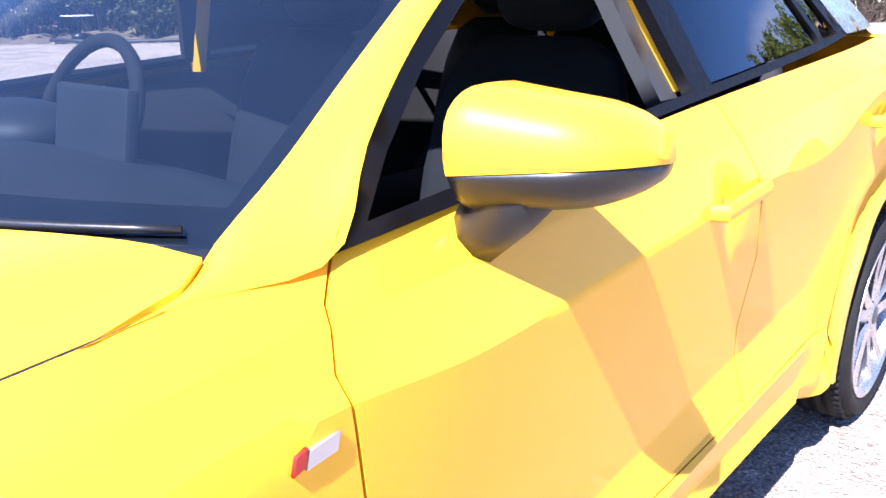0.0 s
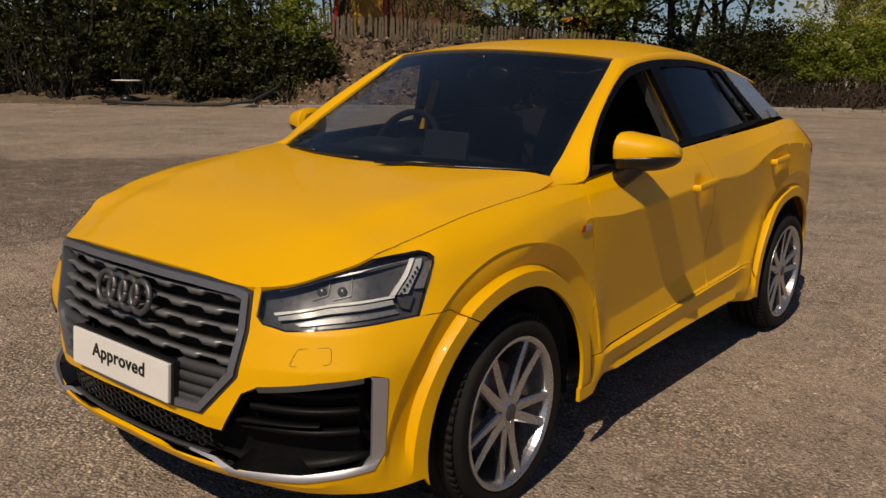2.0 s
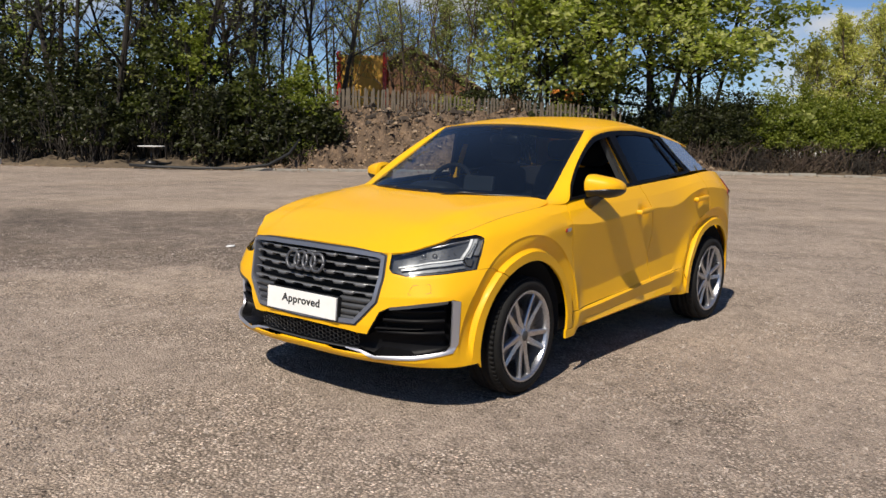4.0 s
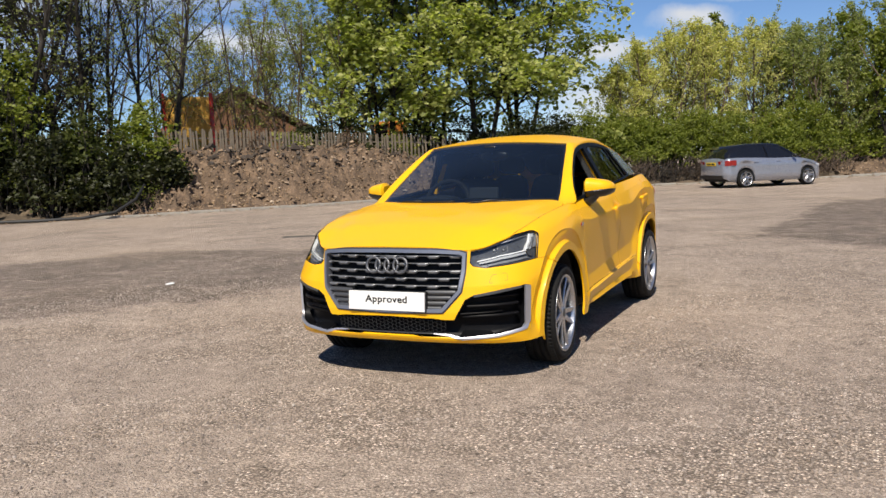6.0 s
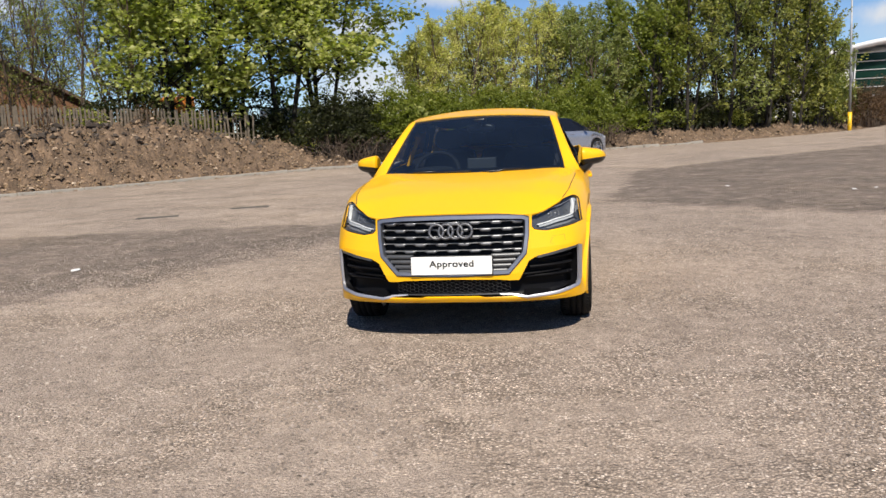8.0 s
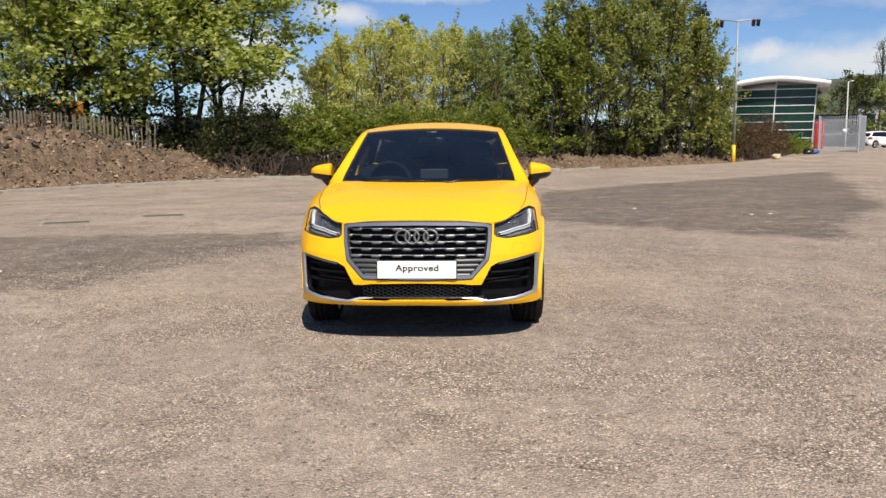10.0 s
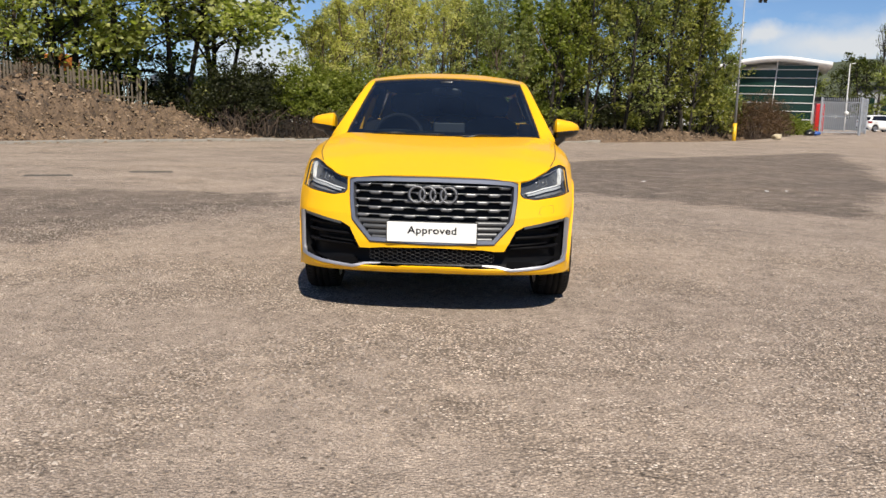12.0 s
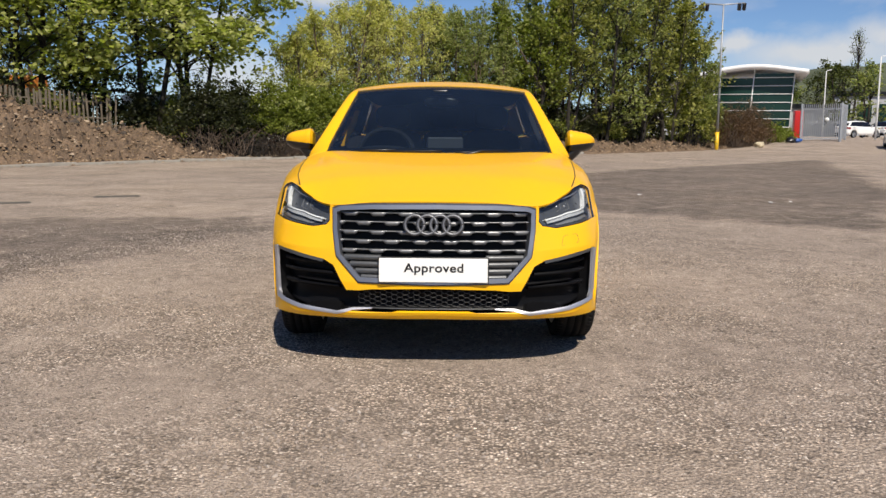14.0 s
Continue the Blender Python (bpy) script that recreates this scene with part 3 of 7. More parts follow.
def build_kerb():
    """Kerb stones end to end along the yard's edge."""
    kerb = thing("kerb", "weathered low concrete kerb along the yard edge", "kerb", kind="structure")
    rnd = random.Random(4)
    meshes = []
    for k in range(4):
        bm = bmesh.new()
        box(bm, (-0.445, -0.07, -0.15), (0.445, 0.07, 0.085 + 0.012 * k), 0.018)
        meshes.append(finish(bm, "kerb_stone", kerb_stone, False))
    s = S_BANK0 - 0.6
    while s < edge_s(6, 36):
        p, a = edge_at(s, 0.0)
        o = new("kerb_stone", meshes[rnd.randrange(4)])
        o.parent = kerb
        o.matrix_basis = pose(p.x, p.y, rnd.uniform(-0.03, 0.0), rnd.uniform(-2, 2), rnd.uniform(-1.5, 1.5), a + rnd.uniform(-1.2, 1.2))
        s += 0.915
    return kerb


def stones(name, places, lo, hi, mat, label, category, seed):
    """Loose stones of uneven shape, as one body of stuff."""
    rnd = np.random.default_rng(seed)
    n = len(places)
    base = np.array([(1, 0, -0.35), (-0.5, 0.87, -0.35), (-0.5, -0.87, -0.35), (0.35, 0.45, 0.75), (0.1, -0.5, 0.8), (-0.45, 0.1, 0.65)], float)
    tri = np.array([(0, 1, 3), (1, 2, 5), (2, 0, 4), (0, 3, 4), (1, 5, 3), (2, 4, 5), (3, 5, 4)])
    size = lo + (hi - lo) * rnd.random(n) ** 3
    pts = np.repeat(base[None], n, 0) * (0.55 + 0.6 * rnd.random((n, 6, 1))) * size[:, None, None]
    pts[:, :, 2] *= 0.6
    a = rnd.random(n) * 6.283
    c, s = np.cos(a)[:, None], np.sin(a)[:, None]
    x, y = pts[:, :, 0] * c - pts[:, :, 1] * s, pts[:, :, 0] * s + pts[:, :, 1] * c
    P = np.array(places, float)
    vs = np.stack([x + P[:, None, 0], y + P[:, None, 1], pts[:, :, 2] + P[:, None, 2] + size[:, None] * 0.18], 2).reshape(-1, 3)
    fs = (tri[None] + 6 * np.arange(n)[:, None, None]).reshape(-1, 3)
    me = bpy.data.meshes.new(name)
    me.from_pydata(vs.tolist(), [], fs.tolist())
    me.materials.append(mat)
    return tagged(new(name, me), label, category, kind="stuff")


# ---- the yellow car: its nose at y = 0, its tail towards +y ----
PLAN = [(0, -0.012), (0.15, -0.010), (0.30, 0.002), (0.50, 0.045), (0.69, 0.125), (0.802, 0.238), (0.855, 0.38), (0.882, 0.60), (0.890, 0.81), (0.878, 1.25), (0.870, 2.0), (0.872, 2.8), (0.881, 3.40), (0.848, 3.75), (0.775, 3.95), (0.63, 4.07), (0.4, 4.12), (0, 4.135)]
LEN = [0.0]
for p, q in zip(PLAN, PLAN[1:]):
    LEN.append(LEN[-1] + math.dist(p, q))
plan_x, plan_y = hermite(LEN, [p[0] for p in PLAN]), hermite(LEN, [p[1] for p in PLAN])
_s = np.linspace(0, LEN[-1], 1200)
_y, _x = np.array([plan_y(s) for s in _s]), np.array([plan_x(s) for s in _s])
HUBS = ((0.82, 0.294), (3.40, 0.294))


def sy(y):
    """Way round the plan to a place along the side."""
    return float(np.interp(y, _y, _s))


def sx(x):
    """Way round the plan to a place across the nose."""
    return float(np.interp(x, _x[:400], _s[:400]))


def feature(rows):
    """One line that runs round the body: its height and how far it lies inside the plan."""
    return hermite([r[0] for r in rows], [r[1] for r in rows]), hermite([r[0] for r in rows], [r[2] for r in rows])


S12, S30 = sy(1.2), sy(3.0)
LINES = [
    feature([(0, 0.200, 0.10), (0.7, 0.20, 0.09), (1.1, 0.20, 0.06), (S12, 0.205, 0.10), (S30, 0.235, 0.10), (sy(3.8), 0.23, 0.09), (LEN[-1], 0.25, 0.12)]),
    feature([(0, 0.236, 0.02), (0.5, 0.228, 0.02), (0.9, 0.222, 0.02), (1.1, 0.226, 0.012), (S12, 0.246, 0.020), (S30, 0.285, 0.020), (sy(3.8), 0.28, 0.02), (LEN[-1], 0.30, 0.04)]),
    feature([(0, 0.258, 0.004), (0.5, 0.246, 0.004), (0.9, 0.262, 0.004), (1.1, 0.285, 0.0), (S12, 0.284, 0.032), (S30, 0.330, 0.032), (sy(3.8), 0.33, 0.012), (LEN[-1], 0.35, 0.03)]),
    feature([(0, 0.276, -0.004), (0.5, 0.262, -0.004), (0.9, 0.31, 0.0), (1.1, 0.348, -0.008), (S12, 0.338, 0.010), (S30, 0.425, 0.016), (sy(3.8), 0.40, 0.008), (LEN[-1], 0.40, 0.02)]),
    feature([(0, 0.300, 0.010), (0.5, 0.285, 0.012), (0.9, 0.326, 0.014), (1.1, 0.360, 0.010), (S12, 0.356, 0.034), (S30, 0.443, 0.034), (sy(3.8), 0.42, 0.02), (LEN[-1], 0.42, 0.03)]),
    feature([(0, 0.41, 0.0), (0.7, 0.42, 0.0), (1.0, 0.44, 0.012), (S12, 0.44, 0.040), (sy(1.45), 0.447, 0.046), (sy(2.96), 0.555, 0.046), (sy(3.8), 0.55, 0.02), (LEN[-1], 0.56, 0.01)]),
    feature([(0, 0.56, 0.018), (0.5, 0.565, 0.014), (0.8, 0.58, 0.006), (1.0, 0.585, 0.004), (1.3, 0.60, 0.008), (S12, 0.66, 0.022), (sy(1.6), 0.66, 0.023), (S30, 0.745, 0.022), (sy(3.8), 0.70, 0.012), (LEN[-1], 0.70, 0.02)]),
    feature([(0, 0.67, 0.034), (0.5, 0.665, 0.036), (0.8, 0.668, 0.042), (1.0, 0.68, 0.034), (1.3, 0.77, 0.012), (sy(0.95), 0.845, 0.012), (S12, 0.872, 0.008), (sy(1.45), 0.858, 0.0), (sy(1.9), 0.878, 0.0), (sy(2.3), 0.898, 0.0), (sy(2.74), 0.914, 0.0), (sy(2.90), 0.964, 0.002), (sy(3.15), 1.002, 0.006), (sy(3.4), 0.992, 0.008), (sy(3.8), 0.95, 0.02), (LEN[-1], 0.90, 0.05)]),
    feature([(0, 0.73, 0.046), (0.5, 0.72, 0.044), (0.6, 0.722, 0.066), (0.8, 0.740, 0.090), (1.0, 0.790, 0.082), (1.12, 0.846, 0.068), (1.3, 0.885, 0.060), (sy(0.95), 0.925, 0.048), (S12, 0.94, 0.046), (sy(2.0), 0.968, 0.036), (sy(2.7), 1.005, 0.036), (sy(2.95), 1.034, 0.034), (sy(3.15), 1.050, 0.040), (sy(3.4), 1.052, 0.045), (sy(3.8), 1.00, 0.06), (LEN[-1], 0.98, 0.08)]),
    feature([(0, 0.803, 0.058), (0.3, 0.797, 0.056), (0.5, 0.780, 0.052), (0.57, 0.782, 0.078), (0.72, 0.811, 0.128), (0.93, 0.857, 0.140), (1.05, 0.882, 0.143), (sy(0.474), 0.896, 0.137), (sy(0.55), 0.911, 0.134), (sy(0.65), 0.930, 0.132), (sy(0.80), 0.949, 0.126), (sy(0.95), 0.964, 0.114), (sy(1.12), 0.979, 0.104), (sy(1.3), 0.990, 0.092), (sy(2.1), 1.044, 0.078), (S30, 1.090, 0.084), (sy(3.4), 1.112, 0.10), (sy(3.8), 1.09, 0.13), (LEN[-1], 1.06, 0.16)]),
]
TOP = len(LINES) - 1
V = 0.1
DENTS = ((2.165, 0.888, 0.070), (3.09, 0.925, 0.066))


def wrap(s, v, off=0.0):
    """The body's skin below the windows, by the way round it and by its lines; off lifts it outwards."""
    w = min(max(v / V, 0), TOP)
    k = min(int(w), TOP - 1)
    f = w - k
    (za, da), (zb, db) = LINES[k], LINES[k + 1]
    z, d = za(s) * (1 - f) + zb(s) * f, da(s) * (1 - f) + db(s) * f
    x, y = plan_x(s), plan_y(s)
    if s < 1e-6:
        n = (0.0, -1.0)
    else:
        e = 0.004
        tx, ty = plan_x(s + e) - plan_x(s - e), plan_y(s + e) - plan_y(s - e)
        q = math.hypot(tx, ty)
        n = (ty / q, -tx / q)
    if x > 0.7:
        for hy, hz in HUBS:
            r = math.hypot(y - hy, z - hz)
            if r < 0.66:
                k = min(1, max(0, (0.66 - r) / 0.16)) * min(1, max(0, (0.78 - z) / 0.22))
                d += (0.012 - d) * k * k * (3 - 2 * k)
                fade = min(1, max(0, (z - 0.25) / 0.10))
                d += fade * float(np.interp(r, (0.413, 0.462, 0.469, 0.479, 0.528, 0.542, 0.550, 0.633), (-0.004, -0.006, 0.012, 0.021, 0.008, 0.004, -0.004, 0.0)))
        for hy, hz, hr in DENTS:
            r = math.hypot(y - hy, (z - hz) * 1.15) / hr
            if r < 1:
                d += 0.022 * (1 - r * r) ** 2 if z > hz - 0.1 else 0
    d -= off
    return Vector((x - n[0] * d, y - n[1] * d, z))


def up(s, z):
    """The place between the body's lines of a height."""
    if z is None:
        return TOP * V
    zs = [l[0](s) for l in LINES]
    k = 0
    while k < TOP - 1 and zs[k + 1] < z:
        k += 1
    return V * min(max(k + (z - zs[k]) / (zs[k + 1] - zs[k]), 0), TOP)


def skin(outlines, off=0.0, step=0.03, flange=0.014, both=False, fine=True):
    """A body panel from outlines of (way round, height)."""
    loops = []
    for lp in outlines:
        pts = []
        for (a, za), (b, zb) in zip(lp, lp[1:] + lp[:1]):
            n = max(1, int(math.ceil(math.hypot(b - a, ((zb or 0.9) - (za or 0.9))) / step)))
            for i in range(n):
                u = i / n
                s = a + (b - a) * u
                va, vb = up(a, za), up(b, zb)
                pts.append((s, va + (vb - va) * u if za is None or zb is None else up(s, za + (zb - za) * u)))
        loops.append(pts)
    lo, hi = min(p[0] for lp in loops for p in lp), max(p[0] for lp in loops for p in lp)
    rows = [w + f for w in range(TOP) for f in ((0.0, 0.06, 0.35, 0.65, 0.94) if fine else (0.0, 0.5))]
    grid = [(s, w * V) for s in np.arange(lo + step * 0.5, hi, step) for w in rows]
    rings = []
    if fine:
        for hy, hz in HUBS:
            if lo < sy(hy) + 0.6 and hi > sy(hy) - 0.6:
                for r in (0.438, 0.462, 0.469, 0.479, 0.504, 0.528, 0.542, 0.550, 0.576, 0.602, 0.632, 0.664):
                    rings.append([(sy(hy + r * math.cos(a)), up(sy(hy + r * math.cos(a)), hz + r * math.sin(a))) for a in np.linspace(-0.35, math.pi + 0.35, 64)])
                grid = [g for g in grid if not 0.413 < math.hypot(plan_y(g[0]) - hy, wrap(*g).z - hz) < 0.680]
    return sheet(loops, lambda s, v: wrap(s, v, off), grid, near=0.007, flange=flange, lines=rings, both=both)


def pair(name, bm, mat, parent, label=""):
    """A part and its mirror image on the car's other side."""
    q = mirrored(bm)
    return part(name, bm, mat, parent, label), part(name, q, mat, parent, label)


def arch(hub, a0, a1, r=0.413, n=30):
    hy, hz = HUBS[hub]
    return [(sy(hy + r * math.cos(a)), hz + r * math.sin(a)) for a in np.linspace(radians(a0), radians(a1), n)]


car = thing("car", "glossy yellow compact SUV parked on the yard, front windows open", "car")
GAP = 0.0025

# outlines shared by neighbours
rim_of = LINES[TOP][0]
HEAD = [(sx(0.528), 0.770), (0.60, rim_of(0.60) - 0.006), (0.72, rim_of(0.72) - 0.006), (0.93, rim_of(0.93) - 0.006), (1.04, 0.860), (1.092, 0.866), (1.112, 0.860), (1.118, 0.850), (1.080, 0.780), (1.030, 0.702), (sx(0.74), 0.682), (sx(0.61), 0.671), (sx(0.540), 0.683), (sx(0.522), 0.704)]
FOG = [(sx(0.365), 0.372), (sx(0.425), 0.372), (sx(0.490), 0.490), (sx(0.535), 0.514), (sx(0.70), 0.545), (sy(0.240), 0.566), (sy(0.276), 0.556), (sy(0.270), 0.345), (sy(0.242), 0.302), (sx(0.66), 0.270), (sx(0.47), 0.256), (sx(0.40), 0.270), (0.0, 0.272), (0.0, 0.385), (sx(0.30), 0.380)]
GRILLE = [(0.0, 0.797), (sx(0.30), 0.794), (sx(0.462), 0.785), (sx(0.510), 0.768), (sx(0.503), 0.66), (sx(0.478), 0.535), (sx(0.364), 0.410), (0.0, 0.402)]


def shrink(lp, k):
    """An outline drawn in towards its middle by k metres."""
    n = len(lp)
    res = []
    area = sum(a[0] * b[1] - b[0] * a[1] for a, b in zip(lp, lp[1:] + lp[:1]))
    sg = 1 if area > 0 else -1
    for i in range(n):
        p, a, b = Vector(lp[i]), Vector(lp[i - 1]), Vector(lp[(i + 1) % n])
        u, v = (p - a).normalized(), (b - p).normalized()
        nu, nv = Vector((-u.y, u.x)) * sg, Vector((-v.y, v.x)) * sg
        m = (nu + nv)
        m = m / max(m.dot(nu), 0.4)
        q = p + m * k
        if abs(p.x) < 1e-9:
            q.x = 0.0
        res.append(tuple(q))
    return res


# front bumper with its openings
bumper = [(0.0, 0.236), (sx(0.5), 0.230), (sy(0.25), 0.224), (sy(0.40), 0.228)] + arch(0, 193, 121.5) \
    + [(sy(0.50), 0.700), (sy(0.43), 0.702)] + HEAD[9:14] + [HEAD[0]] \
    + [(sx(0.526), None), (sx(0.514), None), GRILLE[3]] + GRILLE[4:] + [(0.0, 0.387)] + [FOG[14]] + FOG[0:12] + [(0.0, 0.270)]
bm = skin([bumper], both=True)
front_bumper = part("front_bumper", bm, paint, car, "glossy yellow front bumper")
for sg in (1,):
    b = bmesh.new()
    ring = rounded([(sx(0.628), 0.586), (sx(0.728), 0.598), (sx(0.728), 0.640), (sx(0.648), 0.632)], 0.012)
    pts = [wrap(a, up(a, z), 0.0005) for a, z in ring + ring[:1]]
    tube(b, [(p.x * sg, p.y, p.z) for p in pts], 0.0008, 5)
    part("tow_cover_seam", b, slate, front_bumper)

# lower grille, fog openings
pair("opening_rim", skin([FOG[0:12] + shrink(FOG, 0.006)[0:12][::-1]], off=-0.002, step=0.03, flange=0.095, fine=False), black_matt, front_bumper, "black rim of the lower openings")
part("lower_grille_backing", skin([FOG], off=-0.07, both=True, flange=0.0, fine=False), black_matt, front_bumper, "black plastic")


def strip_bar(bm, s0, s1, z0, z1, off, thick, high, n=40, lip=None, tuck=0.0):
    """A bar that follows the nose from one place to another."""
    rows = []
    for i in range(n + 1):
        u = i / n
        s, z = s0 + (s1 - s0) * u, z0 + (z1 - z0) * u
        h = high if lip is None else lip(s)
        p, q = wrap(abs(s), up(abs(s), z + high / 2), off), wrap(abs(s), up(abs(s), z + high / 2 - h), off - tuck)
        pb, qb = wrap(abs(s), up(abs(s), z + high / 2), off - thick), wrap(abs(s), up(abs(s), z + high / 2 - h), off - thick)
        row = [p, pb, qb, q]
        if s < 0:
            row = [Vector((-k.x, k.y, k.z)) for k in row]
        rows.append(row)
    loft(bm, rows, closed=True)


for sg in (1, -1):
    for z, x0, h in ((0.496, 0.54, 0.016), (0.446, 0.50, 0.016), (0.384, 0.47, 0.018)):
        b = bmesh.new()
        strip_bar(b, sx(x0) * sg, sy(0.212) * sg, z, z + 0.010, -0.030, 0.03, h)
        part("fog_slat", b, black_matt, front_bumper)
    b = bmesh.new()
    strip_bar(b, sx(0.455) * sg, sx(0.70) * sg, 0.402, 0.412, -0.022, 0.03, 0.012, 16, lip=lambda s: 0.012 * max(0.1, 1 - (abs(s) - sx(0.455)) / 0.30))
    part("fog_slat", b, black_matt, front_bumper)
b = bmesh.new()
for i in range(-13, 14):
    for j in range(4):
        x, z = i * 0.0272, 0.306 + j * 0.0225 + (0.01125 if i % 2 else 0.0)
        if z < 0.375:
            p = wrap(sx(abs(x)), up(sx(abs(x)), z), -0.02)
            ring = [Vector((math.copysign(p.x, x) + dx, p.y, p.z + dz)) for dx, dz in ((0.018, 0), (0.009, 0.011), (-0.009, 0.011), (-0.018, 0), (-0.009, -0.011), (0.009, -0.011))]
            for k in range(6):
                tube(b, [ring[k], ring[(k + 1) % 6]], 0.0024, 4, cap=False)
part("honeycomb", b, black_trim, front_bumper, "black honeycomb mesh")
BLADE = [(sx(0.30), 0.2905), (sx(0.395), 0.2865), (sx(0.47), 0.268), (sx(0.66), 0.285), (sy(0.215), 0.312), (sy(0.236), 0.334), (sy(0.238), 0.552), (sy(0.232), 0.563), (sy(0.276), 0.556), (sy(0.270), 0.345), (sy(0.242), 0.300), (sx(0.67), 0.266), (sx(0.47), 0.250), (sx(0.39), 0.276), (sx(0.30), 0.285)]
pair("silver_blade", skin([BLADE], off=0.004, step=0.02, flange=0.014, fine=False), satin, front_bumper, "matt silver blade under the openings")
b = bmesh.new()
strip_bar(b, -sx(0.37), sx(0.37), 0.287, 0.287, -0.002, 0.02, 0.004, 48)
part("silver_lip", b, slate, front_bumper, "thin grey lip under the honeycomb")
pair("fog_trim", skin([[(sx(0.538), 0.518), (sx(0.70), 0.549), (sy(0.218), 0.562), (sy(0.218), 0.549), (sx(0.70), 0.532), (sx(0.545), 0.504)]], off=0.004, step=0.02, flange=0.02, fine=False), slate, front_bumper)

# grille
inner = shrink(GRILLE, 0.009)
b = skin([GRILLE + inner[::-1]], off=0.004, step=0.02, both=True, flange=0.02, fine=False)
grille = part("grille_frame", b, frame_dark, car, "octagonal dark grey grille surround")
b = skin([shrink(GRILLE, 0.008) + shrink(GRILLE, 0.029)[::-1]], off=0.012, step=0.02, both=True, flange=0.05, fine=False)
part("frame_trim", b, frame_grey, grille, "satin silver inner rim")
part("grille_backing", skin([shrink(GRILLE, 0.010)], off=-0.045, both=True, flange=0.0, fine=False), black_matt, grille, "black")


def grille_reach(z):
    return float(np.interp(z, (0.42, 0.535, 0.66, 0.77), (0.335, 0.440, 0.470, 0.470)))


for j, z in enumerate((0.742, 0.698, 0.654, 0.610, 0.566)):
    b = bmesh.new()
    e = grille_reach(z)
    strip_bar(b, -sx(e), sx(e), z, z, 0.0, 0.035, 0.012, 120, lip=lambda s: 0.006 + 0.013 * min(1, max(0, 1.6 * math.sin(2 * math.pi * (s + 0.0715 * (j % 2)) / 0.143 + 1.2) + 0.4)), tuck=0.012)
    part("grille_slat", b, slat_grey, grille)
for j, z in enumerate((0.532, 0.500, 0.468, 0.438)):
    for sg in (1, -1):
        b = bmesh.new()
        strip_bar(b, sx(0.255) * sg, sx(grille_reach(z)) * sg, z, z, -0.002, 0.03, 0.026, 14)
        part("grille_slat", b, slate, grille)
b = bmesh.new()
strip_bar(b, -sx(0.34), sx(0.34), 0.427, 0.427, -0.004, 0.02, 0.022, 40)
part("grille_slat", b, slat_grey, grille)
for k in range(4):
    b = bmesh.new()
    c = wrap(0, up(0, 0.694), 0.024)
    tilt = Matrix.Translation((-0.0915 + 0.061 * k, c.y + 0.004, c.z)) @ pose(0, 0, 0, -13, 0, 0)
    tube(b, [tilt @ Vector((0.0455 * math.cos(a), 0, 0.0455 * math.sin(a))) for a in np.linspace(0, 2 * math.pi, 41)], 0.0092, 8)
    part("emblem_ring", b, chrome, grille, "chrome ring")

# number plate with its word
b = bmesh.new()
lean_plate = pose(0, -0.020, 0.479, -4, 0, 0)
box(b, (-0.26, -0.006, -0.0575), (0.26, 0.006, 0.0575), 0.003, lean_plate)
number_plate = part("number_plate", b, plate_white, car, "white plate with black lettering", smooth=False)
b = bmesh.new()
box(b, (-0.266, 0.004, -0.063), (0.266, 0.03, 0.063), 0.004, lean_plate)
part("plate_holder", b, black_trim, number_plate, smooth=False)
font = bpy.data.curves.new("word", "FONT")
font.body, font.size, font.align_x, font.align_y, font.extrude, font.offset = "Approved", 0.066, "CENTER", "CENTER", 0.0008, 0.0013
font.space_character = 1.06
carrier = new("word", font)
word = bpy.data.meshes.new_from_object(carrier)
bpy.data.objects.remove(carrier)
word.materials.append(ink)
word.transform(lean_plate @ pose(0.003, -0.0072, 0.010, 90, 0, 0) @ Matrix.Diagonal((1.02, 0.88, 1, 1)))
w_ob = new("lettering", word)
w_ob.parent = number_plate
tagged(w_ob, label="black word on white")

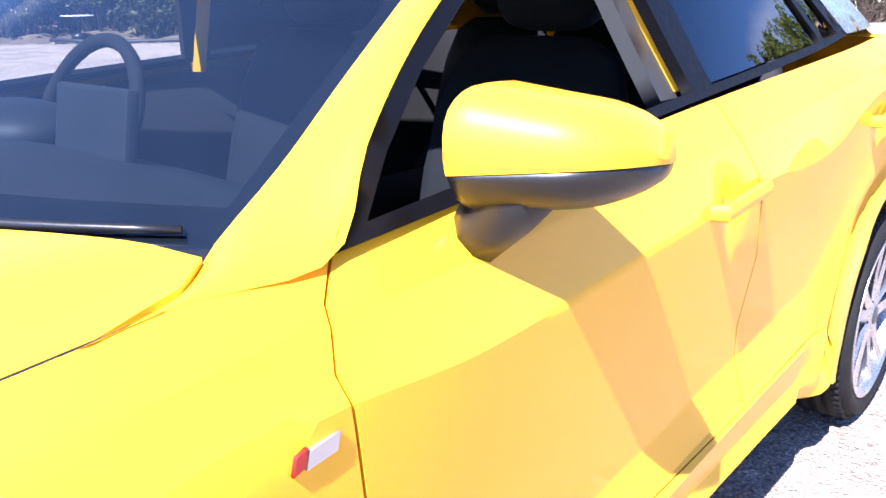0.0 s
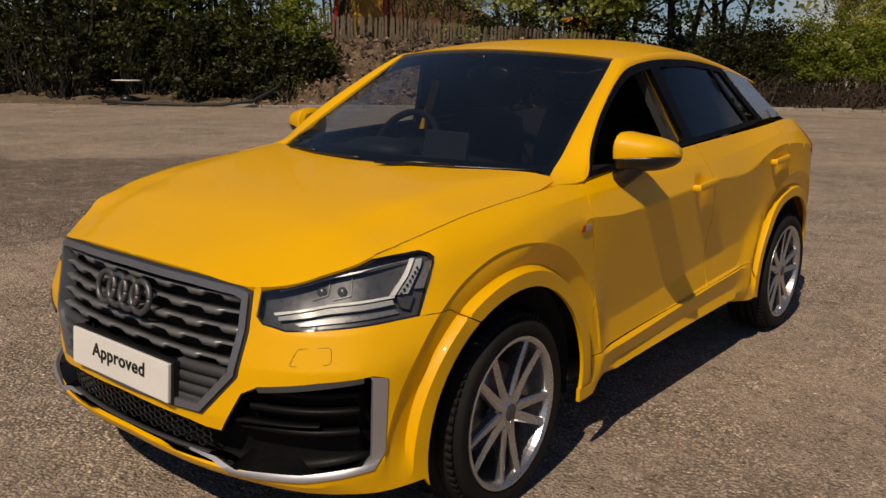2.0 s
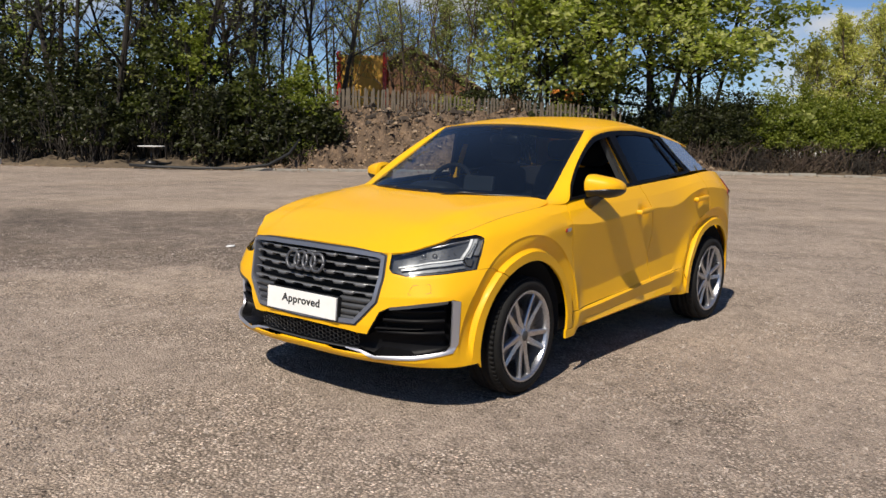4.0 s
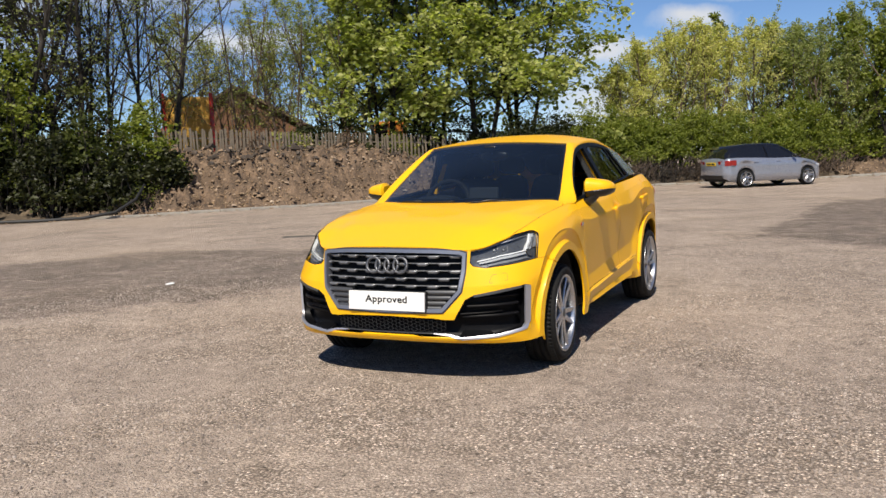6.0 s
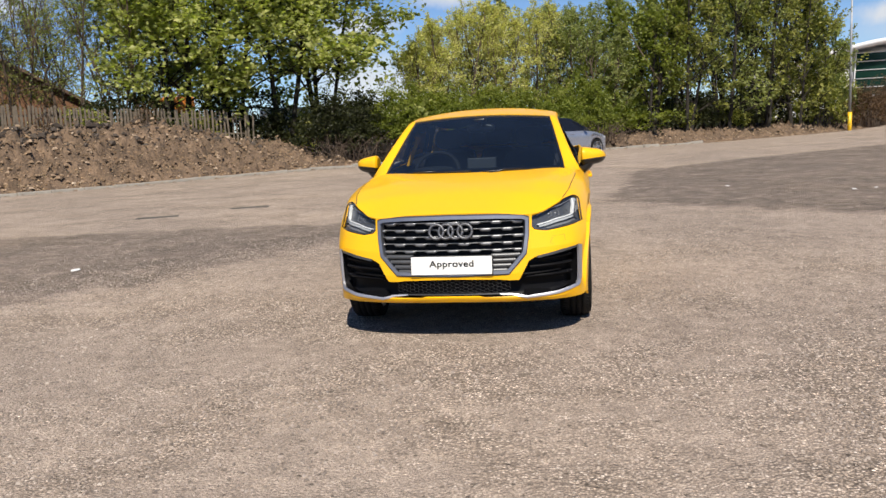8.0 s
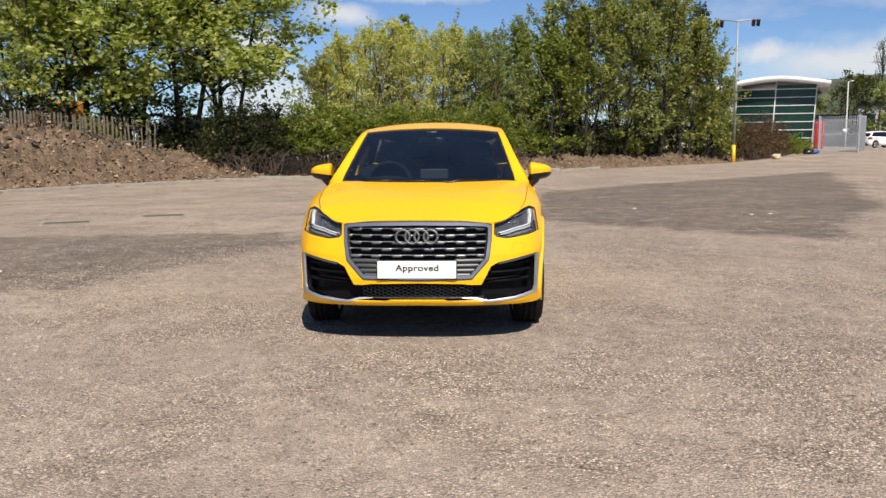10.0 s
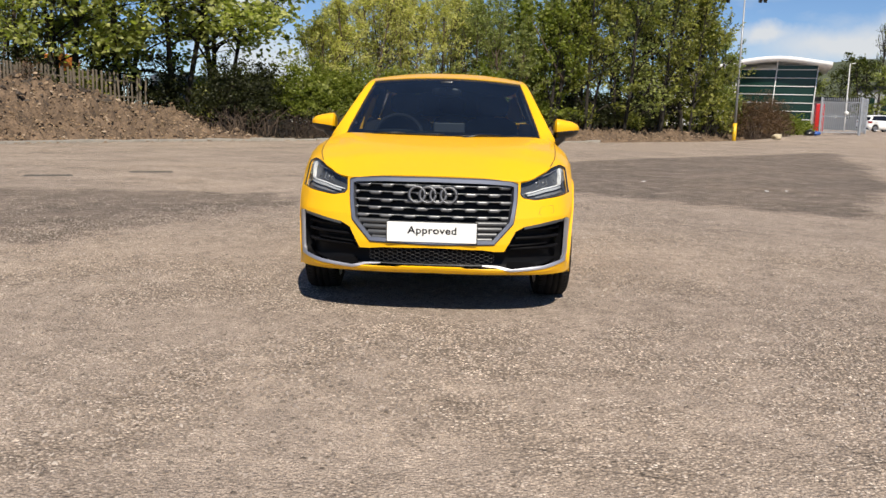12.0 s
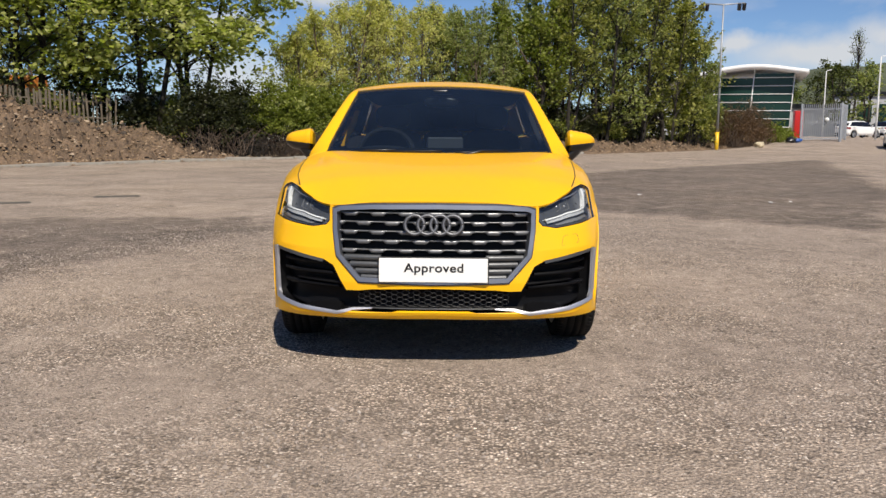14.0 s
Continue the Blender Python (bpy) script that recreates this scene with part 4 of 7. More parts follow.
# headlights
for sg in (1, -1):
    def both_sides(b):
        return b if sg > 0 else mirrored(b)
    lens = part("headlight", both_sides(skin([HEAD], off=0.004, step=0.02, flange=0.005, fine=False)), clear_glass, car, "clear headlight lens over a dark housing")
    lens.visible_shadow = False
    part("housing", both_sides(skin([shrink(HEAD, -0.012)], off=-0.030, step=0.02, flange=0.0, fine=False)), lamp_shell, lens, "dark grey housing")
    part("bezel", both_sides(skin([HEAD + shrink(HEAD, 0.004)[::-1]], off=0.001, step=0.02, flange=0.007, fine=False)), black_gloss, lens)
    def strip(loop, off, mat, label="", deep_=0.02):
        part("light_strip", both_sides(skin([loop], off=off, step=0.015, flange=deep_, fine=False)), mat, lens, label)
    strip([(sx(0.562), 0.713), (sx(0.62), 0.721), (sx(0.72), 0.738), (sy(0.335), 0.757), (sy(0.335), 0.751), (sx(0.72), 0.732), (sx(0.62), 0.715), (sx(0.566), 0.706)], -0.008, lamp_white, "white running-light strip")
    strip([(sx(0.572), 0.702), (sx(0.62), 0.710), (sx(0.72), 0.727), (sy(0.330), 0.745), (sy(0.332), 0.733), (sx(0.72), 0.714), (sx(0.62), 0.698), (sx(0.576), 0.692)], -0.014, lamp_pale, "milky light guide")
    strip([(sx(0.622), 0.686), (sx(0.72), 0.701), (sy(0.335), 0.719), (sy(0.345), 0.708), (sx(0.73), 0.690), (sx(0.635), 0.680)], -0.022, lamp_grey)
    strip([(sy(0.322), 0.757), (sy(0.410), 0.845), (sy(0.424), 0.846), (sy(0.337), 0.757)], -0.006, lamp_white, "white running-light strip")
    strip([(sy(0.346), 0.757), (sy(0.430), 0.843), (sy(0.448), 0.845), (sy(0.376), 0.757)], -0.012, lamp_pale, "milky light guide")
    strip([(sy(0.400), 0.768), (sy(0.458), 0.836), (sy(0.478), 0.840), (sy(0.430), 0.768)], -0.016, lamp_grey)
    strip([(sy(0.345), 0.750), (sy(0.395), 0.750), (sy(0.372), 0.716), (sy(0.350), 0.722)], -0.016, slate)
    for k in range(7):
        a = 0.352 + 0.0105 * k
        strip([(sy(a), 0.762 + 0.0105 * k), (sy(a + 0.006), 0.764 + 0.0105 * k), (sy(a + 0.006), 0.758 + 0.0105 * k), (sy(a), 0.756 + 0.0105 * k)], -0.006, black_gloss, "", 0.004)
    strip([(sx(0.572), 0.774), (sx(0.62), 0.786), (sx(0.72), 0.808), (sy(0.41), 0.842), (sx(0.72), 0.802), (sx(0.62), 0.780), (sx(0.572), 0.768)], -0.006, satin, "", 0.012)
    for x0, x1 in ((0.664, 0.710), (0.722, 0.772)):
        fr = [(sx(x0), 0.742), (sx(x1), 0.754), (sx(x1 + 0.006), 0.803), (sx(x0 + 0.008), 0.790)]
        part("projector_frame", both_sides(skin([fr + shrink(fr, 0.003)[::-1]], off=-0.026, step=0.015, flange=0.02, fine=False)), lamp_grey, lens)
        mid = wrap(sx((x0 + x1) / 2), up(sx((x0 + x1) / 2), 0.757), -0.040)
        q = bmesh.new()
        blob(q, tuple(mid), (0.019, 0.014, 0.019), 2.0, 18, 10)
        part("projector", both_sides(q), lamp_shell, lens, "dark round projector lens")

# front wings
WING_TOP = [(0.945, None), (1.0, None), (1.06, None)] + [(sy(y), None) for y in (0.474, 0.52, 0.6, 0.8, 1.0, 1.10, 1.16, 1.22, 1.305)]
wing = [HEAD[9], (sy(0.43), 0.705), (sy(0.50), 0.703)] + arch(0, 120.8, -8.5) + [(sy(1.236), 0.263), (sy(1.315), 0.263), (sy(1.312), 0.38), (sy(1.300), 0.56), (sy(1.262), 0.76), (sy(1.238), 0.90), (sy(1.262), 0.955)] + WING_TOP[::-1] + HEAD[3:9]
wings = pair("front_wing", skin([wing]), paint, car)
# bonnet
bonnet_mid = hermite((0.02, 0.05, 0.09, 0.15, 0.24, 0.4, 0.7, 1.0, 1.2), (0.790, 0.804, 0.818, 0.837, 0.864, 0.914, 0.970, 1.010, 1.026))
bonnet_drop = hermite((0.1, 0.45, 0.65, 0.8, 1.1), (0.074, 0.078, 0.036, 0.034, 0.030))


def bonnet_at(x, y):
    a = abs(x)
    ridge = 0.42 + 0.22 * (y - 0.1)
    fold = 0.010 * math.exp(-((a - ridge) / 0.05) ** 2) * min(1, max(0, (y - 0.16) / 0.2)) if a > ridge else 0.010 * math.exp(-((a - ridge) / 0.16) ** 2) * min(1, max(0, (y - 0.16) / 0.2))
    return Vector((x, y, bonnet_mid(y - 0.03 * min(1, a / 0.47) ** 4 * max(0, 1 - (y - 0.1) / 0.3)) - bonnet_drop(y) * (a / 0.75) ** 2.6 + fold))


way_f = [float(k) for k in np.linspace(0.0, 0.93, 38)]
way_r = [float(k) for k in np.linspace(0.96, sy(1.06), 26)]
edge_f = [tuple(wrap(k, TOP * V))[:2] for k in way_f]
edge_r = [(x - 2.2 * GAP, y) for x, y in (tuple(wrap(k, TOP * V))[:2] for k in way_r)]
bonnet = [(edge_f[0][0], edge_f[0][1] - 0.004)] + edge_f[1:] + edge_r + [(0.754, 1.150), (0.722, 1.196), (0.60, 1.138), (0.4, 1.050), (0.2, 1.005), (0.0, 0.992)]


def bonnet_place(x, y):
    # meets the skin's own top line at its rim
    p = bonnet_at(x, y)
    best = RIM_Z(x, y)
    return p if best is None else Vector((x, y, p.z + best))


_rim = [(Vector(p), wrap(k, TOP * V).z) for p, k in zip(edge_f + edge_r, way_f + way_r)]
_gap = [(p, z - bonnet_at(p.x, p.y).z) for p, z in _rim]


def RIM_Z(x, y):
    """How far the bonnet must bend to meet its rim, fading away from it."""
    wsum = zsum = 0.0
    dmin = 9.0
    for p, dz in _gap:
        d = math.hypot(x - p.x, y - p.y)
        w = 1 / (d * d + 1e-5)
        wsum, zsum, dmin = wsum + w, zsum + w * dz, min(dmin, d)
    return zsum / wsum * math.exp(-(dmin / 0.22) ** 2)


b = sheet([dense(bonnet, 0.03)], bonnet_place, square_grid((0.0, 0.0), (0.80, 1.2), 0.028), near=0.012, flange=0.016, both=True, centre=(0, 0.7, -2))
part("bonnet", b, paint, car, "glossy yellow bonnet")
# black tube added along the bonnet gap to paint its dark shade line
b = bmesh.new()
seam = [wrap(k, TOP * V) + Vector((-0.0026, 0, -0.004)) for k in np.linspace(0.945, sy(1.07), 36)]
tube(b, seam + [Vector((0.759, 1.153, seam[-1].z + 0.004)), Vector((0.727, 1.200, seam[-1].z + 0.008))], 0.0045, 6)
pair("bonnet_gap_tube", b, black_trim, car, "black tube filling the bonnet gap as its shade")
# scuttle behind the bonnet
b = bmesh.new()
loft(b, [[(x, y0 + 0.22 * (x / 0.72) ** 2 + dy, z) for x in np.linspace(-0.735, 0.735, 25)] for y0, dy, z in ((0.93, 0, 0.965), (0.93, 0.03, 0.985), (0.93, 0.09, 0.995))])
part("scuttle", b, black_trim, car, "black plastic scuttle panel")

# doors and sills
FD = [(sy(1.3175), 0.352), (sy(1.305), 0.56), (sy(1.267), 0.76), (sy(1.243), 0.90), (sy(1.267), 0.955), (sy(1.310), None), (sy(1.7), None), (sy(2.218), None), (sy(2.262), 0.95), (sy(2.338), 0.74), (sy(2.316), 0.60), (sy(2.345), 0.52), (sy(2.375), 0.408)]
RD = [(sy(2.380), 0.408), (sy(2.350), 0.52), (sy(2.321), 0.60), (sy(2.343), 0.74), (sy(2.267), 0.95), (sy(2.223), None), (sy(2.7), None), (sy(3.175), None), (sy(3.195), 1.01), (sy(3.275), 0.88)] + arch(1, 103, 163, r=0.548, n=14)[0:-1] + [(sy(2.895), 0.478), (sy(2.912), 0.440)]
front_doors = pair("front_door", skin([FD]), paint, car)
rear_doors = pair("rear_door", skin([RD]), paint, car)
pair("sill", skin([[(sy(1.222), 0.210), (sy(1.222), 0.259), (sy(1.319), 0.259), (sy(1.319), 0.348), (sy(2.912), 0.4365), (sy(2.930), 0.40), (sy(2.945), 0.24)]]), paint, car)
QUARTER = arch(1, 192, -12, n=36) + [(sy(3.80), 0.255), (sy(4.05), 0.27), (LEN[-1], 0.27), (LEN[-1], None), (sy(4.0), None), (sy(3.6), None), (sy(3.180), None), (sy(3.200), 1.01), (sy(3.280), 0.88)] + arch(1, 102.4, 163, r=0.548, n=14)[0:-1] + [(sy(2.899), 0.478), (sy(2.917), 0.438), (sy(2.934), 0.40), (sy(2.949), 0.245)]
b = skin([QUARTER])
pair("rear_wing", b, paint, car)
LAMP = [(sy(3.66), 0.935), (sy(3.74), 1.045), (sy(4.0), 1.045), (sy(4.03), 0.90), (sy(3.85), 0.88)]
pair("tail_lamp", skin([rounded(LAMP, 0.03)], off=0.006, step=0.02, flange=0.02, fine=False), red_lamp, car, "dark red tail lamp")
# door handles
for doors, y, z in ((front_doors, 2.165, 0.893), (rear_doors, 3.09, 0.928)):
    for d, sg in zip(doors, (1, -1)):
        b = bmesh.new()
        pts = [wrap(sy(y + dy), up(sy(y + dy), z + 0.06 * dy), o) for dy, o in ((-0.100, -0.004), (-0.088, 0.020), (-0.04, 0.028), (0.04, 0.028), (0.088, 0.020), (0.100, -0.004))]
        tube(b, pts, [0.013, 0.016, 0.017, 0.017, 0.016, 0.013], 10)
        for v in b.verts:
            c = min(pts, key=lambda p: abs(p.y - v.co.y))
            v.co.x = c.x + (v.co.x - c.x) * 0.55
        part("handle", b if sg > 0 else mirrored(b), paint, d)
# badges on the wings
for w, sg in zip(wings, (1, -1)):
    for nm, a, c, m in (("badge_red", 1.168, 1.182, red_enamel), ("badge_silver", 1.184, 1.222, satin)):
        b = skin([[(sy(a), 0.830), (sy(c), 0.834), (sy(c + 0.004), 0.853), (sy(a + 0.004), 0.849)]], off=0.004, step=0.01, flange=0.005, fine=False)
        part(nm, b if sg > 0 else mirrored(b), m, w, "small badge bar")

# glasshouse
def screen_at(u, v):
    """The windscreen, across and up."""
    a = Vector((0.702 * u, 0.968 + 0.262 * u * u, 1.000 - 0.006 * u * u))
    c = Vector((0.566 * u, 1.785 + 0.090 * u * u, 1.430 - 0.030 * u * u))
    return a.lerp(c, v) + Vector((0, -0.5, 0.86)) * (0.024 - 0.018 * u * u) * 4 * v * (1 - v)


roof_mid = hermite((1.6, 1.785, 2.0, 2.3, 2.6, 2.85, 3.1, 3.5), (1.39, 1.432, 1.463, 1.487, 1.494, 1.486, 1.462, 1.395))
roof_side = hermite((1.8, 2.5, 2.8, 3.04, 3.3, 3.5), (0.047, 0.052, 0.080, 0.098, 0.108, 0.11))
roof_edge = hermite((1.7, 1.875, 2.1, 2.4, 2.8, 3.1, 3.45), (0.55, 0.566, 0.576, 0.574, 0.558, 0.515, 0.40))


def roof_at(x, y):
    return Vector((x, y, roof_mid(y) - roof_side(y) * (abs(x) / 0.56) ** 2.3))


head_line = [(0.566 * u, 1.785 + 0.090 * u * u) for u in np.linspace(0, 1, 16)]
roof_loop = head_line + [(roof_edge(y), y) for y in np.linspace(1.95, 3.42, 20)] + [(0.3, 3.465), (0.0, 3.475)]
part("roof", sheet([roof_loop], roof_at, square_grid((0.0, 1.7), (0.62, 3.8), 0.05), near=0.02, flange=0.02, both=True, centre=(0, 2.6, -2)), paint, car, "glossy yellow roof")
b = bmesh.new()
loft(b, [[screen_at(u, v) for u in np.linspace(-1, 1, 33)] for v in np.linspace(0.0, 1, 17)])
bmesh.ops.recalc_face_normals(b, faces=b.faces)
outward(b, (0, 2.5, 0.5))
windscreen = part("windscreen", b, screen_glass, car, "tinted windscreen")
# dark band round the windscreen's rim
b = bmesh.new()
for rows in ([[screen_at(u, v) + Vector((0, 0.004, -0.006)) for u in np.linspace(-1, 1, 33)] for v in (0.0, 0.045, 0.085)], [[screen_at(u, v) + Vector((0, 0.004, -0.006)) for u in np.linspace(-1, 1, 33)] for v in (0.965, 1.0)], [[screen_at(u, v) + Vector((0, 0.004, -0.006)) for v in np.linspace(0, 1, 17)] for u in (-1, -0.965)], [[screen_at(u, v) + Vector((0, 0.004, -0.006)) for v in np.linspace(0, 1, 17)] for u in (0.965, 1)]):
    loft(b, rows)
part("screen_border", b, black_gloss, windscreen, "black ceramic border")


def side_at(y, z, off=0.0):
    """The side windows' surface."""
    h = (z - 1.0) / 0.4
    return Vector((0.800 - 0.208 * h + 0.022 * h * h - 0.006 * ((y - 2.1) / 0.8) ** 2 * (y < 2.1) - (0.07 * max(0, y - 2.3) ** 1.5) * (0.35 + 0.65 * h) + off, y, z))


inner_line = [(0.760, 1.090, 0.960), (0.736, 1.165, 0.976), (0.704, 1.216, 0.996)] + [tuple(screen_at(1, v)) for v in (0.15, 0.35, 0.55, 0.75, 0.9, 1.0)] + [tuple(roof_at(roof_edge(y), y)) for y in (2.0, 2.2, 2.5, 2.8, 3.0, 3.2, 3.42)]
OUT = [(1.140, 0.985), (1.290, 0.990), (1.390, 1.084), (1.505, 1.172), (1.632, 1.251), (1.745, 1.313), (1.85, 1.358), (1.97, 1.382), (2.10, 1.396), (2.28, 1.404), (2.5, 1.402), (2.75, 1.386), (2.95, 1.364), (3.2, 1.330), (3.42, 1.29)]
b = bmesh.new()
rows = []
ci = curve3(inner_line)
co = curve3([tuple(wrap(sy(1.04), TOP * V)), tuple(wrap(sy(1.15), TOP * V))] + [tuple(side_at(y, z, 0.004)) for y, z in OUT[1:]])
for u in np.linspace(0, 1, 64):
    p, q = ci(u), co(u)
    n = Vector((0.75, -0.2, 0.6))
    rows.append([p + Vector((-0.006, 0.0, -0.014))] + [p.lerp(q, k) + n * 0.012 * (4 * k * (1 - k)) ** 0.8 for k in np.linspace(0, 1, 9)] + [q + Vector((-0.016, 0, -0.004))])
loft(b, rows)
bmesh.ops.recalc_face_normals(b, faces=b.faces)
outward(b, (0, 2.3, 0.9))
pair("roof_pillar", b, paint, car, "yellow windscreen pillar and roof rail")

belt = lambda y: LINES[TOP][0](sy(y)) + 0.002
DLO = [(1.290, belt(1.290) + 0.002)] + OUT[2:12] + [(2.915, 1.368), (3.232, belt(3.232))] + [(y, belt(y)) for y in (3.0, 2.7, 2.4, 2.1, 1.8, 1.5)]
OPEN_F = [(1.352, belt(1.352) + 0.018), (1.416, 1.074), (1.518, 1.152), (1.640, 1.227), (1.752, 1.286), (1.86, 1.328), (1.97, 1.350), (2.075, 1.362), (2.135, 1.2), (2.180, belt(2.18) + 0.016), (1.8, belt(1.8) + 0.018)]
PANE_R = [(2.165, 1.372), (2.5, 1.376), (2.735, 1.362), (2.985, belt(2.985) + 0.016), (2.6, belt(2.6) + 0.016), (2.262, belt(2.262) + 0.016)]
PANE_Q = [(2.768, 1.360), (2.880, 1.348), (3.165, belt(3.165) + 0.014), (3.020, belt(3.02) + 0.016)]
loops = [dense(DLO, 0.04), dense(OPEN_F, 0.04), dense(PANE_R, 0.04), dense(PANE_Q, 0.04)]
pair("window_surround", sheet(loops, lambda y, z: side_at(y, z, 0.003), [], flange=0.022), black_matt, car, "black window surround, front pane wound down")
for loop in (PANE_R, PANE_Q):
    for ob in pair("side_window", sheet([dense(loop, 0.04)], lambda y, z: side_at(y, z, -0.006), square_grid((2, 1), (3.4, 1.4), 0.06), near=0.02, flange=0), privacy_glass, car, "dark privacy glass"):
        ob.visible_shadow = False
STRIP = [(2.096, 1.362), (2.128, 1.362), (2.232, belt(2.2) + 0.016), (2.190, belt(2.2) + 0.016)]
part("pillar_strip", sheet([dense(STRIP, 0.05)], lambda y, z: side_at(y, z, -0.024), [], flange=0.02), paint, car, "yellow body pillar behind the open window")
b = bmesh.new()
loft(b, [[(-0.618, 2.158, 1.275), (-0.586, 2.176, 1.275)], [(-0.640, 2.163, 1.22), (-0.606, 2.181, 1.22)], [(-0.686, 2.175, 1.12), (-0.650, 2.193, 1.12)], [(-0.730, 2.187, 1.02), (-0.692, 2.205, 1.02)]])
part("pillar_strip", b, paint, car, "yellow body pillar behind the open window")
PILLAR_IN = [(2.055, 1.37), (2.10, 1.37), (2.196, belt(2.2)), (2.13, belt(2.2))]
part("pillar_trim", sheet([dense(PILLAR_IN, 0.05)], lambda y, z: side_at(y, z, -0.040), [], flange=0.03), slate, car, "grey inner pillar trim")
CBLADE = [(2.925, 1.366), (3.27, 1.318), (3.58, belt(3.58) + 0.010), (3.245, belt(3.245) + 0.004)]
pair("rear_pillar_blade", sheet([dense(rounded(CBLADE, 0.02), 0.03)], lambda y, z: side_at(y, z, 0.006), square_grid((2.8, 1.0), (3.6, 1.4), 0.04), near=0.015, flange=0.012), blade_grey, car, "pale grey rear pillar blade")
DP = [(3.10, 1.346), (3.42, 1.292), (3.85, belt(3.85)), (3.28, belt(3.28))]
pair("rear_pillar", sheet([dense(DP, 0.04)], lambda y, z: side_at(y, z, 0.0) + Vector((-0.014 - 0.20 * max(0, y - 3.2), 0, 0)), square_grid((2.9, 1.0), (4.0, 1.4), 0.06), near=0.02, flange=0.01), paint, car)
b = bmesh.new()
loft(b, [[Vector((x * (0.46 + 0.16 * v), 3.44 + 0.55 * v - 0.05 * x * x, 1.385 - 0.32 * v - 0.08 * x * x * (1 - v))) for x in np.linspace(-1, 1, 13)] for v in np.linspace(0, 1, 6)])
part("rear_screen", b, privacy_glass, car, "dark rear screen")
# wipers
for x0, x1, y in ((0.10, 0.665, 0.0), (-0.58, 0.02, 0.0)):
    b = bmesh.new()
    pts = [screen_at((x0 + (x1 - x0) * u) / 0.70, 0.010 + 0.014 * u) + Vector((0, -0.006, 0.008)) for u in np.linspace(0, 1, 12)]
    tube(b, pts, [0.005 + 0.002 * math.sin(math.pi * u) for u in np.linspace(0, 1, 12)], 6)
    wiper = part("wiper", b, black_trim, car, "black wiper")
    b = bmesh.new()
    tube(b, [screen_at(x0 / 0.7 + 0.02, -0.03) + Vector((0, -0.01, 0.006)), pts[3] + Vector((0, -0.006, 0.008)), pts[6] + Vector((0, -0.004, 0.008))], [0.010, 0.007, 0.005], 6)
    part("wiper_arm", b, black_trim, wiper)

# door mirrors
for sg in (1, -1):
    shell = bmesh.new()
    rows = []
    for i in range(15):
        u = i / 14
        x = 0.812 + 0.196 * u
        f = (1 - max(0, (u - 0.55) / 0.45) ** 2.6) ** 0.5 * (1 - max(0, (0.12 - u) / 0.12) ** 2 * 0.35)
        hz, hy = (0.0775 - 0.030 * u) * f + 0.002, 0.090 * f + 0.002
        cz, cy = 1.071 - 0.004 * u, 1.515 + 0.075 * u
        ring = []
        for k in range(28):
            a = 2 * math.pi * k / 28
            ca, sa = math.cos(a), math.sin(a)
            ring.append(Vector((x, cy + hy * math.copysign(abs(ca) ** 0.8, ca) - 0.01 * sa, cz + hz * math.copysign(abs(sa) ** 0.78, sa))))
        rows.append(ring)
    loft(shell, rows, closed=True)
    shell.verts.ensure_lookup_table()
    for ring_at in (0, 14):
        shell.faces.new(shell.verts[ring_at * 28:(ring_at + 1) * 28])
    bmesh.ops.recalc_face_normals(shell, faces=shell.faces)
    lower = shell.copy()
    cut, across = Vector((0.812, 1.5, 1.043)), Vector((-0.14, 0.10, 1)).normalized()
    for q, keep_up in ((shell, True), (lower, False)):
        bmesh.ops.bisect_plane(q, geom=q.verts[:] + q.edges[:] + q.faces[:], plane_co=cut, plane_no=across, clear_inner=keep_up, clear_outer=not keep_up)
        bmesh.ops.holes_fill(q, edges=[e for e in q.edges if e.is_boundary], sides=0)
    for v in lower.verts:
        v.co = Vector((0.90, 1.53, 1.10)) + (v.co - Vector((0.90, 1.53, 1.10))) * 0.985
    cap = part("mirror_cap", shell if sg > 0 else mirrored(shell), paint, car, "yellow door mirror cap")
    part("mirror_base", lower if sg > 0 else mirrored(lower), black_trim, cap, "black lower mirror housing")
    b = bmesh.new()
    tube(b, [(0.812, 1.505, 0.960), (0.828, 1.508, 0.982), (0.850, 1.515, 1.01), (0.870, 1.525, 1.045)], [0.034, 0.040, 0.047, 0.055], 8)
    part("mirror_stalk", b if sg > 0 else mirrored(b), black_trim, cap, "black mirror foot")

# underbody, wheel housings and cabin; tray and boxes are added to block leaking light
b = bmesh.new()
rows = []
for s_ in list(np.linspace(0.0, sy(0.425), 30)):
    p_, q_ = wrap(s_, V * 1.05), wrap(s_, 0.0)
    rows.append([(p_.x - 0.004, p_.y + 0.004, p_.z + 0.004), (q_.x * 0.97, q_.y + 0.004, 0.214), (-q_.x * 0.97, q_.y + 0.004, 0.214), (-p_.x + 0.004, p_.y + 0.004, p_.z + 0.004)])
rows += [[(x, 0.44, 0.214) for x in (0.60, 0.56, -0.56, -0.60)], [(x, 1.22, 0.214) for x in (0.60, 0.56, -0.56, -0.60)]]
loft(b, rows)
part("undertray", b, lining, car, "black tray added under the nose to block light")
